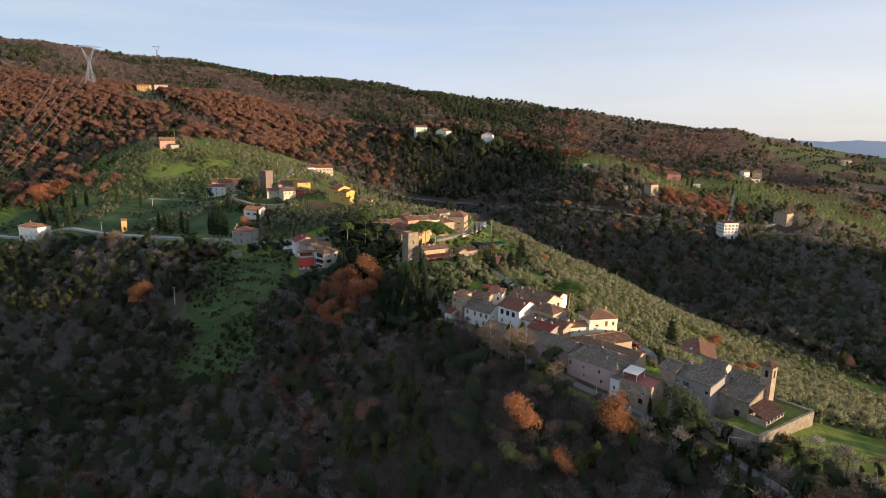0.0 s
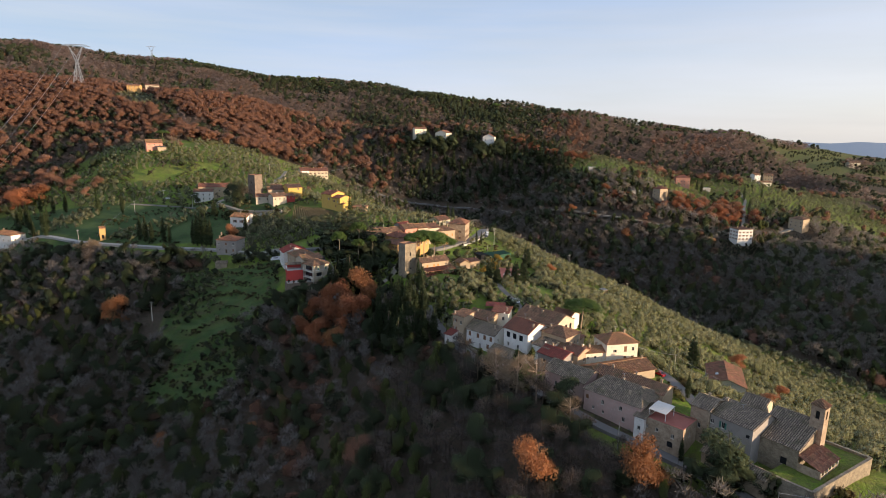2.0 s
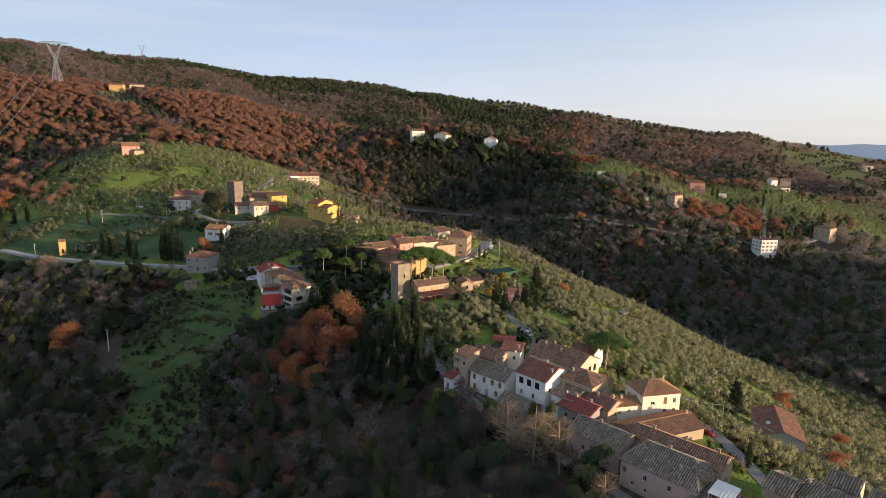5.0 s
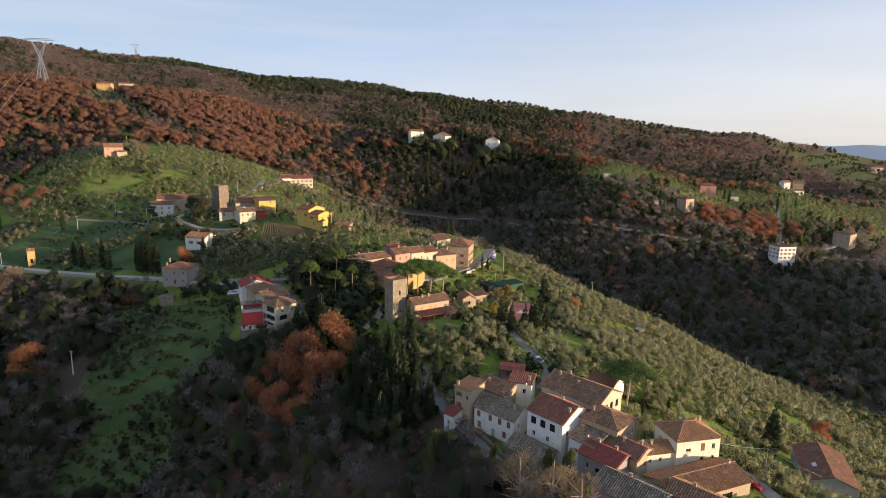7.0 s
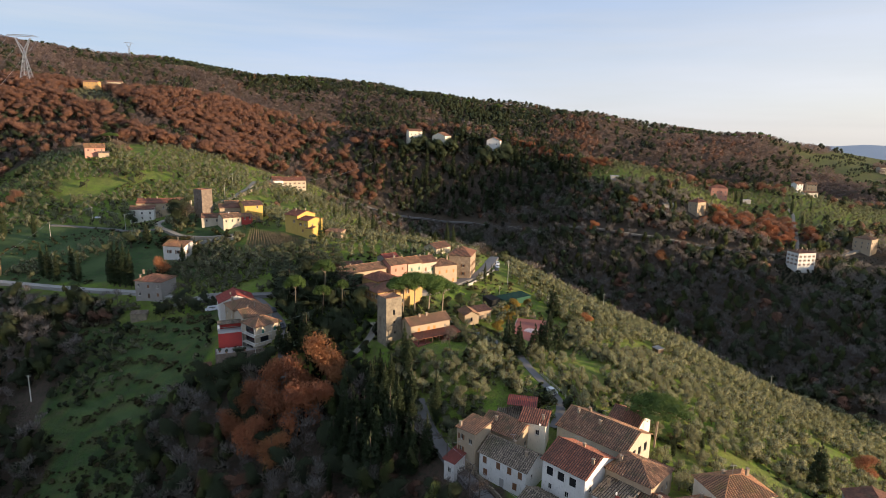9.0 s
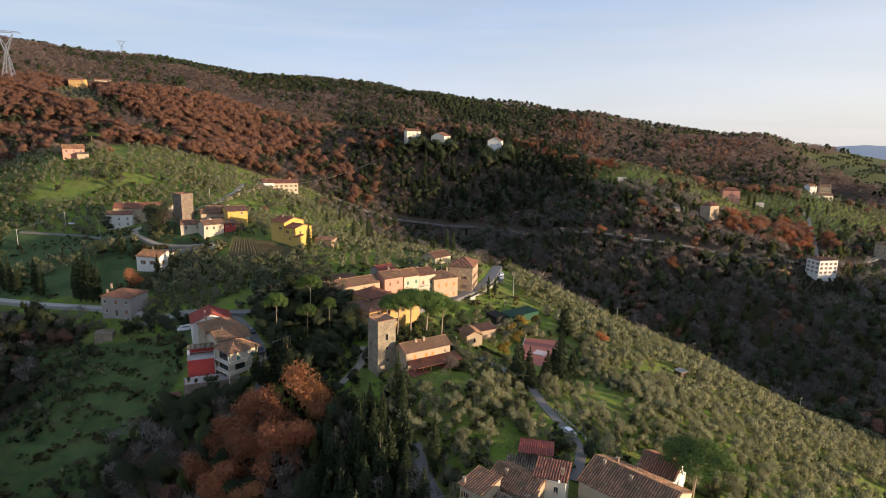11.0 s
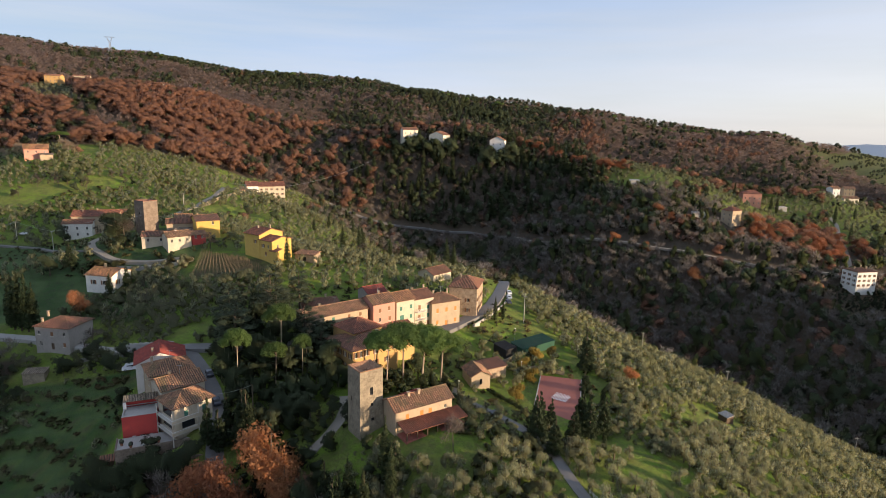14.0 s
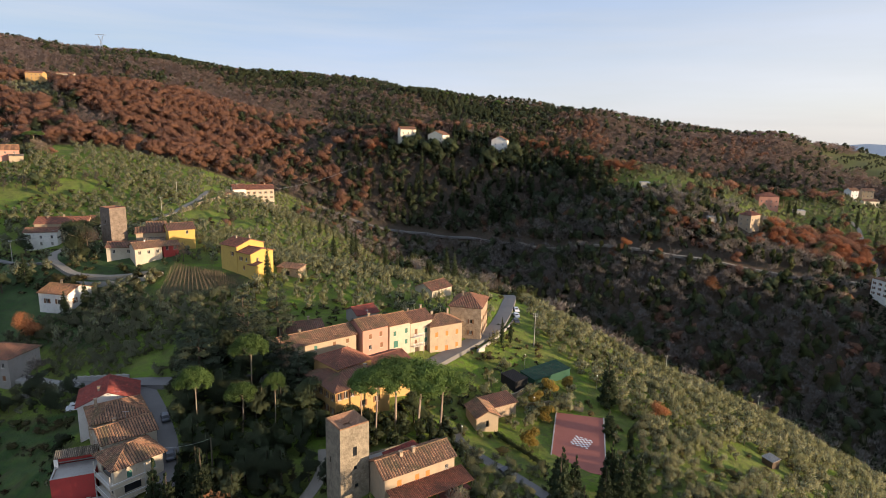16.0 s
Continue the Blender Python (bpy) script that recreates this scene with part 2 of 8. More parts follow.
M["awning"] = plaster("pale_awning", (0.70, 0.66, 0.60), (0.6, 0.56, 0.5), (0.5, 0.47, 0.42))
M["vine"] = plaster("vine_wood", (0.20, 0.15, 0.09), (0.15, 0.11, 0.07), (0.26, 0.20, 0.12))
M["shrub"] = leafy("shrub_leaves", (0.07, 0.085, 0.028), (0.13, 0.13, 0.055), (0.11, 0.085, 0.04))
# bare twigs paled towards mauve, distance haze put into their colour
M["wood_far"] = leafy("far_haze_twigs", (0.20, 0.155, 0.138), (0.255, 0.20, 0.18), (0.215, 0.155, 0.132), porous=0.25)
# lighter copy of the bare twigs, valley haze put into the colour
M["wood_valley"] = leafy("haze_light_twigs", (0.20, 0.18, 0.165), (0.26, 0.235, 0.215), (0.20, 0.172, 0.152), porous=0.35)
# copy of the olive leaves, darkened against the strong sun on far terraces
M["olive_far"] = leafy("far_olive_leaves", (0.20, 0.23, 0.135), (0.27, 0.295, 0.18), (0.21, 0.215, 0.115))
# near-black sheet below the tile rows, the gaps' shade put into its colour
M["tile_gap"] = plaster("tile_gap_shade", (0.055, 0.042, 0.034), (0.04, 0.034, 0.028), (0.075, 0.065, 0.04))
M["bare_pale"] = leafy("pale_twigs", (0.26, 0.20, 0.14), (0.36, 0.28, 0.20), (0.28, 0.20, 0.13))
M["hedge"] = leafy("hedge_leaves", (0.035, 0.05, 0.018), (0.07, 0.09, 0.03), (0.05, 0.06, 0.025))
M["white_paint"] = material("white_paint", (0.78, 0.78, 0.76), 0.6)[0]

# ground: grass, meadow, leaf litter by the cover painted on the sheet; its blue channel is painted haze
m, nt, b = material("ground_cover", (0.1, 0.1, 0.05), 0.95, spec=0.1)
att = nt.nodes.new("ShaderNodeAttribute")
att.attribute_name = "cover"
sepc = nt.nodes.new("ShaderNodeSeparateColor")
nt.links.new(att.outputs["Color"], sepc.inputs["Color"])
grass = mix_rgb(nt, noise_fac(nt, 0.09, 0.40, 0.62), (0.16, 0.26, 0.032), (0.21, 0.24, 0.06))
grass = mix_rgb(nt, noise_fac(nt, 0.22, 0.46, 0.62), grass, (0.125, 0.165, 0.04))
grass = mix_rgb(nt, noise_fac(nt, 0.6, 0.45, 0.75), grass, (0.15, 0.145, 0.06))
# litter tone taken darker for the twig shade on woodland floors
litter = mix_rgb(nt, noise_fac(nt, 0.08, 0.35, 0.65), (0.085, 0.066, 0.052), (0.115, 0.084, 0.062))
litter = mix_rgb(nt, noise_fac(nt, 0.9, 0.45, 0.7), litter, (0.055, 0.058, 0.036))
meadow = mix_rgb(nt, noise_fac(nt, 0.12, 0.4, 0.65), (0.044, 0.094, 0.028), (0.066, 0.106, 0.036))
meadow = mix_rgb(nt, noise_fac(nt, 0.55, 0.42, 0.68), meadow, (0.055, 0.070, 0.036))
meadow = mix_rgb(nt, noise_fac(nt, 0.07, 0.45, 0.6, stretch=(1, 1, 4)), meadow, (0.085, 0.130, 0.05))
meadow = mix_rgb(nt, noise_fac(nt, 2.5, 0.5, 0.75), meadow, (0.08, 0.105, 0.05))
grass = mix_rgb(nt, noise_fac(nt, 2.2, 0.48, 0.75), grass, (0.09, 0.13, 0.03))
col = mix_rgb(nt, sepc.outputs["Red"], grass, litter)
col = mix_rgb(nt, sepc.outputs["Green"], col, meadow)
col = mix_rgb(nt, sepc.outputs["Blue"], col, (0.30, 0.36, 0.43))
nt.links.new(col, b.inputs["Base Color"])
bump(nt, b, noise_fac(nt, 0.9, 0.2, 0.8, detail=8.0, rough=0.7), 0.9, 0.7)
M["ground"] = m

# ---------------------------------------------------------------- the land
# crests, spurs, hollows and valley floors of the country, in metres
SPUR = [(128, 135, 9), (112, 163, 11.5), (92, 154, 10), (100, 168, 14.5), (75, 178, 14), (56, 181, 13.4), (45, 190, 14.6), (73, 215, 19.5),
        (60, 213, 19), (35, 222, 17.5), (19, 236, 18), (10, 241, 17.4), (28, 250, 22), (45, 255, 20), (27, 280, 28), (30, 262, 26), (0, 283, 33),
        (-18, 296, 31.5), (-24, 323, 34), (-35, 345, 35), (4, 370, 30), (12, 385, 31), (21, 405, 32), (10, 337, 24), (32, 344, 23.4), (44, 343, 22.8), (33, 318, 23.8), (43, 318, 23.0)]
OLIVE_SLOPE = [(153, 190, 2), (110, 205, 7), (113, 250, -1), (82, 400, 12), (125, 415, -8), (74, 430, 11), (42, 450, 24), (169, 390, -26),
               (207, 340, -36), (242, 300, -42), (60, 300, 24), (100, 320, 7), (75, 270, 14), (140, 300, -9), (170, 230, -13)]
WOOD_SLOPE = [(36, 148, -6), (75, 140, 3), (20, 167, 5), (-13, 155, -18), (-68, 165, -28), (-130, 175, -36), (-73, 237, -20), (-115, 273, -23),
              (-145, 309, 4), (-129, 330, 18), (-36, 288, 17), (-48, 262, 4), (-62, 300, 25), (-185, 250, -30), (-8, 225, 7), (20, 200, 11),
              (-215, 338, 8), (-180, 297, -15), (-251, 362, 6), (-260, 300, -24), (-310, 335, -8),
              # rise behind the start, out of view, added to shade the left wood
              (0, 90, -35), (100, 60, 2), (110, 20, 36), (20, 10, -8), (-200, 0, -50), (230, -20, 36), (-350, 230, -40), (0, -300, -40)]
LEFT_HILL = [(-260, 393, 25.5), (-196, 377, 25.5), (-126, 349, 26.5), (-108, 346, 26.5), (-125, 385, 35), (-130, 431, 52), (-74, 410, 47.5), (-113, 416, 47.5), (-126, 420, 47), (-98, 428, 50), (-85, 398, 43), (-176, 455, 42),
             (-96, 411, 45.5), (-290, 410, 17), (-120, 580, 50), (-258, 550, 76), (-225, 492, 55), (-272, 525, 64), (-62, 480, 34), (-76, 562, 38),
             (-60, 640, 20), (-202, 701, 84), (-399, 704, 110), (-447, 765, 139), (-240, 768, 116), (-158, 848, 98), (-400, 450, 28), (-380, 533, 42),
             (-600, 650, 110), (-500, 300, -5)]
RIGHT_VALLEY = [(20, 490, 16), (60, 520, -14), (120, 470, -32), (185, 416, -42), (224, 396, -24), (266, 405, -18), (235, 453, -14), (350, 330, -60), (500, 250, -75), (900, 150, -80),
                (-5, 650, 14), (60, 625, 14), (100, 578, 20), (160, 550, 20), (236, 500, 6), (204, 584, 37), (260, 615, 30), (338, 693, 48),
                (316, 552, 19), (288, 520, 5), (253, 461, -6), (310, 450, -10), (92, 722, 81), (127, 697, 74), (157, 664, 69), (225, 640, 52), (-32, 728, 88), (-2, 724, 86), (49, 712, 82), (250, 650, 45), (450, 600, -5)]
FAR_RIDGE = [(586, 993, 22), (484, 1211, 85), (804, 1196, 40), (500, 760, 18), (-1084, 1500, 268), (-692, 1450, 236), (-323, 1400, 191),
             (-90, 1400, 173), (88, 1350, 144), (255, 1300, 121), (440, 1270, 97), (646, 1240, 78), (807, 1300, 62), (930, 1250, 44), (1250, 1200, 10),
             (-335, 775, 127), (-283, 788, 126), (-235, 775, 116), (-620, 1000, 165), (-300, 960, 84), (0, 900, 48), (150, 840, 30), (230, 950, 14), (320, 860, 12), (420, 900, 4), (450, 1050, 18), (-900, 900, 180)]
# ground past the ridge, heights set to fit the camera's skyline
BEYOND = [(0, 2000, 40), (0, 2500, -60), (-1500, 2500, 120), (1800, 2200, -120), (-4800, 4900, 100), (0, 4900, -60), (3000, 4800, 40), (4800, 4900, 50), (-4800, 0, 100), (4800, 0, -40),
          (-4800, -1200, 0), (0, -1200, -60), (4800, -1200, -60), (-1200, 300, 60), (1500, 600, -60), (-1000, -500, -20), (1000, -500, -60)]
SHADE_HILLS = [(640, 300, 140, 105), (660, 470, 20, 80)]   # unseen hills, added to shade the side valley: x, y, height, reach

ctrl = np.array(SPUR + OLIVE_SLOPE + WOOD_SLOPE + LEFT_HILL + RIGHT_VALLEY + FAR_RIDGE + BEYOND, float)


def tps(d2):
    return 0.5 * d2 * np.log(d2 + 1e-9)


def solve_land(c, smooth=30.0):
    p = c[:, :2] / 100.0
    n = len(p)
    k = tps(((p[:, None] - p[None]) ** 2).sum(2)) + np.eye(n) * smooth / 1000.0
    q = np.hstack([np.ones((n, 1)), p])
    a = np.block([[k, q], [q.T, np.zeros((3, 3))]])
    return p, np.linalg.solve(a, np.concatenate([c[:, 2], np.zeros(3)]))


land_p, land_w = solve_land(ctrl)


def raw_land(x, y):
    """The country without its terraces."""
    x, y = np.atleast_1d(np.asarray(x, float)), np.atleast_1d(np.asarray(y, float))
    out = np.empty(len(x))
    for i in range(0, len(x), 20000):
        q = np.stack([x[i:i + 20000], y[i:i + 20000]], 1) / 100.0
        k = tps(((q[:, None] - land_p[None]) ** 2).sum(2))
        out[i:i + 20000] = k @ land_w[:-3] + land_w[-3] + q @ land_w[-2:]
    for hx, hy, hh, hr in SHADE_HILLS:
        out += hh * np.exp(-((x - hx) ** 2 + (y - hy) ** 2) / (2 * hr * hr))
    return out


def terrace_phase(x, y):
    """Where on a terrace a point lies: 0 to 0.72 tread, then the bank."""
    st = (y + 0.28 * x + 3.5 * np.sin(x / 13.0) + 2.0 * np.sin(x / 5.5 + y / 17.0)) / 7.5
    return st - np.floor(st)


def land(x, y):
    """Ground heights at arrays x, y."""
    x, y = np.atleast_1d(np.asarray(x, float)), np.atleast_1d(np.asarray(y, float))
    out = raw_land(x, y)
    # grass terraces on the shaded flank and the olive hill
    tm = np.clip((1.3 - np.hypot((x + 115) / 38, (y - 300) / 52)) * 2.5, 0, 1)
    fr = terrace_phase(x, y)
    out += tm * 2.4 * (np.clip((fr - 0.72) / 0.28, 0, 1) - fr)
    tm = np.clip((1.3 - np.hypot((x + 215) / 110, (y - 520) / 60)) * 2.5, 0, 1)
    st = out / 2.6
    fr = st - np.floor(st)
    out += tm * 2.1 * (np.clip((fr - 0.72) / 0.28, 0, 1) - fr)
    far = np.clip((np.hypot(x, y - 250) - 380) / 500, 0, 1)
    out += far * (7 * np.sin(x / 61 + 1.3 * np.sin(y / 83)) * np.sin(y / 57 + 0.7) + 4 * np.sin(x / 27 + y / 39) * np.sin(y / 23))
    return out


def axis(stops):
    v = []
    for a, b_, step in stops:
        v += list(np.arange(a, b_, step))
    return np.array(v + [stops[-1][1]])


gx = axis([(-4800, -1200, 240), (-1200, -450, 25), (-450, -180, 7), (-180, 180, 3), (180, 420, 6), (420, 1200, 26), (1200, 4800, 240)])
gy = axis([(-1200, 0, 100), (0, 100, 14), (100, 460, 3), (460, 780, 7), (780, 1500, 18), (1500, 4900, 170)])
X, Y = np.meshgrid(gx, gy)
fx, fy = X.ravel(), Y.ravel()
fz = land(fx, fy)


def zone(x, y):
    """Cover of the land at arrays x, y: woodland, meadow (0 to 1 each)."""
    n1 = np.sin(x / 23.0 + 1.7 * np.sin(y / 31.0)) + np.sin(y / 19.0 + 1.3 * np.sin(x / 27.0))
    wood = np.zeros_like(x)
    # wooded flank in the foreground, below the lane
    edge = np.interp(y, [60, 110, 136, 147, 152, 180, 215, 240, 262, 285, 300], [175, 150, 130, 108, 92, 60, 34, 14, -8, -26, -66])
    wood = np.where((y < 300) & (x < edge), 1.0, wood)
    # terraced meadow on the flank
    mead = ((x > -131 - (y - 285) * 0.18 + 4 * np.sin(y / 5)) & (x < -94 + (y - 284) * 0.26 + 5 * np.sin(y / 6)) & (y > 263 + 5 * np.sin(x / 7)) & (y < 338)).astype(float)
    wood = np.where(mead > 0, 0, wood)
    wood = np.where((y < 352) & (x < -118 + (y > 338) * -12) & (mead == 0), 1.0, wood)
    wood = np.where((x < -138) & (y < np.interp(-x, [131, 163, 197, 227, 265, 330], [354, 362, 373, 382, 396, 415])) & (mead == 0), 1.0, wood)
    mead = np.where((x < -100) & (x > -330) & (y > 376 + (x + 200) * -0.1) & (y < 450 - (x + 200) * 0.05) & (x > -330), 1.0, mead)
    # valley floor and the slope across it
    cr = np.interp(x, [0, 42, 74, 121, 169, 207, 242, 300, 420], [470, 452, 432, 412, 395, 362, 325, 280, 220])
    wood = np.where((x > -20) & (y > cr + 6), 1.0, wood)
    wood = np.where((x > 118) & (y > np.interp(x, [118, 200, 240, 300, 560], [640, 608, 592, 574, 543])) & (y < 760), 0.25, wood)
    wood = np.where((y > 600) & (x < 118), 1.0, wood)
    wood = np.where((y > 720), 1.0, wood)
    wood = np.where((y > 1000) & (x > 640 - (y - 1000) * 0.1), 0.62, wood)
    wood = np.where((x < -300) & (y > 560), 1.0, wood)
    # olive and grass hillside round the pink house
    wood = np.where((x > -330) & (x < -90) & (y > 450) & (y < 590 + (x + 330) * 0.25), 0.0, wood)
    # worn soil of the vineyard
    wood = np.where((x > -99) & (x < -67) & (y > 392) & (y < 416 - 9 * (x + 99) / 27), 0.75, wood)
    # grass verge below the lane, and the lawn below the churchyard
    lane_x = np.interp(y, [152, 168, 178, 187, 199], [84, 70, 58, 47, 38])
    wood = np.where((x < lane_x + 1) & (x > lane_x - 8 - 1.5 * np.sin(y / 3)) & (y > 160) & (y < 194), 0.1, wood)
    wood = np.where(np.hypot((x - 118) / 17, (y - 162) / 9) < 1, 0.0, wood)
    return wood, mead


wood, mead = zone(fx, fy)
bank_ = np.clip((terrace_phase(fx, fy) - 0.6) / 0.25, 0, 1) * (mead > 0) * (fy < 350)     # rough dry grass on the terrace banks
mead = mead * (1 - 0.8 * bank_)
wood = np.where(bank_ > 0, 0.85 * bank_, wood)
me = bpy.data.meshes.new("ground")
nx, ny = len(gx), len(gy)
idx = np.arange(nx * ny).reshape(ny, nx)
quads = np.stack([idx[:-1, :-1], idx[:-1, 1:], idx[1:, 1:], idx[1:, :-1]], 2).reshape(-1, 4)
me.vertices.add(nx * ny)
me.vertices.foreach_set("co", np.stack([fx, fy, fz], 1).ravel())
me.loops.add(quads.size)
me.loops.foreach_set("vertex_index", quads.ravel())
me.polygons.add(len(quads))
me.polygons.foreach_set("loop_start", np.arange(0, quads.size, 4))
me.update(calc_edges=True)
me.polygons.foreach_set("use_smooth", np.ones(len(quads), bool))
ca = me.color_attributes.new("cover", "FLOAT_COLOR", "POINT")
# far land fades to blue-grey, haze put into the ground colour
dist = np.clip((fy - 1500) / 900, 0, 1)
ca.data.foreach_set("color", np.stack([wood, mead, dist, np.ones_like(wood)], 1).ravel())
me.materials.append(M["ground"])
ground = tagged(new("ground", me), "hilly ground with winter grass, terraces and leaf litter", "ground", kind="structure")

# ---------------------------------------------------------------- builders
def height_at(x, y):
    """The ground sheet's height between its points."""
    i = int(np.clip(np.searchsorted(gx, x) - 1, 0, nx - 2))
    j = int(np.clip(np.searchsorted(gy, y) - 1, 0, ny - 2))
    u, v = (x - gx[i]) / (gx[i + 1] - gx[i]), (y - gy[j]) / (gy[j + 1] - gy[j])
    g = fz.reshape(ny, nx)
    return float(g[j, i] * (1 - u) * (1 - v) + g[j, i + 1] * u * (1 - v) + g[j + 1, i] * (1 - u) * v + g[j + 1, i + 1] * u * v)


def thing(name, m, label, category, group=""):
    ob = new(name)
    ob.empty_display_size = 0.5
    ob.matrix_world = m
    return tagged(ob, label, category, group)


def part(name, bm, mat, parent, label="", smooth=False):
    me = bm
    if isinstance(bm, bmesh.types.BMesh):
        me = bpy.data.meshes.new(name)
        bm.to_mesh(me)
        bm.free()
        if smooth:
            me.polygons.foreach_set("use_smooth", np.ones(len(me.polygons), bool))
    if mat and not me.materials:
        me.materials.append(mat)
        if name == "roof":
            me.materials.append(M["tile_gap"])
    ob = new(name, me)
    ob.parent = parent
    return tagged(ob, label)


def add_box(bm, x0, x1, y0, y1, z0, z1):
    v = [bm.verts.new(p) for p in ((x0, y0, z0), (x1, y0, z0), (x1, y1, z0), (x0, y1, z0), (x0, y0, z1), (x1, y0, z1), (x1, y1, z1), (x0, y1, z1))]
    for f in ((3, 2, 1, 0), (4, 5, 6, 7), (0, 1, 5, 4), (1, 2, 6, 5), (2, 3, 7, 6), (3, 0, 4, 7)):
        bm.faces.new([v[i] for i in f])


def box(x0, x1, y0, y1, z0, z1):
    bm = bmesh.new()
    add_box(bm, x0, x1, y0, y1, z0, z1)
    return bm


def add_rod(bm, a, b_, r0, r1=None, n=6):
    """A tapered rod from a to b."""
    a, b_ = Vector(a), Vector(b_)
    r1 = r0 if r1 is None else r1
    d = (b_ - a).normalized()
    u = d.orthogonal().normalized()
    w = d.cross(u)
    lo = [bm.verts.new(a + r0 * (math.cos(k * 2 * math.pi / n) * u + math.sin(k * 2 * math.pi / n) * w)) for k in range(n)]
    hi = [bm.verts.new(b_ + r1 * (math.cos(k * 2 * math.pi / n) * u + math.sin(k * 2 * math.pi / n) * w)) for k in range(n)]
    for k in range(n):
        bm.faces.new((lo[k], lo[(k + 1) % n], hi[(k + 1) % n], hi[k]))
    bm.faces.new(hi)
    bm.faces.new(lo[::-1])


def wall_face(bm, place, length, height, holes, depth=0.22):
    """One outer wall face with window openings and their reveals. place(u, v, w): along, up, inward."""
    holes = [tuple(round(q, 3) for q in h) for h in holes]
    length, height = round(length, 3), round(height, 3)
    us = sorted({0.0, length, *[h[0] for h in holes], *[h[1] for h in holes]})
    vs = sorted({0.0, height, *[h[2] for h in holes], *[h[3] for h in holes]})
    grid = {}

    def vert(u, v, w=0.0):
        key = (round(u, 4), round(v, 4), w)
        if key not in grid:
            grid[key] = bm.verts.new(place(u, v, w))
        return grid[key]

    def open_at(u, v):
        return any(h[0] < u < h[1] and h[2] < v < h[3] for h in holes)

    for i in range(len(us) - 1):
        for j in range(len(vs) - 1):
            if not open_at((us[i] + us[i + 1]) / 2, (vs[j] + vs[j + 1]) / 2):
                bm.faces.new((vert(us[i], vs[j]), vert(us[i + 1], vs[j]), vert(us[i + 1], vs[j + 1]), vert(us[i], vs[j + 1])))
    for u0, u1, v0, v1 in holes:
        c = [(u0, v0), (u1, v0), (u1, v1), (u0, v1)]
        for k in range(4):
            (a, b0), (c0, d0) = c[k], c[(k + 1) % 4]
            bm.faces.new((bm.verts.new(place(a, b0, 0)), bm.verts.new(place(a, b0, depth)), bm.verts.new(place(c0, d0, depth)), bm.verts.new(place(c0, d0, 0))))


rng = random.Random(7)


def add_slope(bm, e0, e1, r1, r0, pitch=0.32, thick=0.14, bump_h=0.13, seg=1.3):
    """A roof slope (eave e0-e1, top r0-r1) with rows of half-round tiles running down it."""
    e0, e1, r0, r1 = Vector(e0), Vector(e1), Vector(r0), Vector(r1)
    nrm = (e1 - e0).cross(r0 - e0)
    if nrm.length < 1e-6:
        nrm = (e1 - e0).cross(r1 - e0)
    nrm.normalize()
    top = [e0, e1, r1] + ([r0] if (r0 - r1).length > 1e-4 else [])
    lo = [bm.verts.new(p - thick * nrm) for p in top]
    hi = [bm.verts.new(p) for p in top]
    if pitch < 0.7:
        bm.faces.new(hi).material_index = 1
    else:
        bm.faces.new(hi)
    bm.faces.new(lo[::-1])
    for k in range(len(top)):
        bm.faces.new((lo[k], lo[(k + 1) % len(top)], hi[(k + 1) % len(top)], hi[k]))
    along = (e1 - e0)
    length = along.length
    along.normalize()
    up = nrm.cross(along)
    s0, t0, s1, t1 = (r0 - e0).dot(along), (r0 - e0).dot(up), (r1 - e0).dot(along), (r1 - e0).dot(up)
    n = max(2, int(length / pitch))
    for i in range(n):
        s = (i + 0.5) * length / n
        if s < s0 and s0 > 1e-6:
            t = t0 * s / s0
        elif s > s1 and s1 < length - 1e-6:
            t = t1 * (length - s) / (length - s1)
        else:
            t = t0 + (t1 - t0) * (s - s0) / max(s1 - s0, 1e-6)
        if t < 0.3:
            continue
        m = max(1, int(t / seg))
        hw = 0.36 * length / n
        for k in range(m):
            a, b_ = t * k / m - (0.06 if k == 0 else 0), t * (k + 1) / m
            ja = rng.uniform(-0.02, 0.03)
            vs_ = []
            for tt, lift in ((a, bump_h + ja), (b_, bump_h * 0.7 + ja)):
                c = e0 + along * s + up * tt
                vs_.append([bm.verts.new(c - along * hw + nrm * 0.004), bm.verts.new(c + nrm * lift), bm.verts.new(c + along * hw + nrm * 0.004)])
            bm.faces.new((vs_[0][0], vs_[0][1], vs_[1][1], vs_[1][0]))
            bm.faces.new((vs_[0][1], vs_[0][2], vs_[1][2], vs_[1][1]))
            bm.faces.new((vs_[0][0], vs_[0][2], vs_[0][1]))


def add_ridge(bm, a, b_, r=0.16):
    n = max(1, int((Vector(b_) - Vector(a)).length / 0.9))
    for k in range(n):
        p, q = Vector(a).lerp(Vector(b_), k / n), Vector(a).lerp(Vector(b_), (k + 1) / n)
        add_rod(bm, p, q, r + rng.uniform(-0.02, 0.02), r * 0.9, 5)


shared = {}


def cached(key, make):
    if key not in shared:
        shared[key] = make()
    return shared[key]


def mesh_of(bm, mat):
    me = bpy.data.meshes.new("piece")
    bm.to_mesh(me)
    bm.free()
    me.materials.append(mat)
    return me


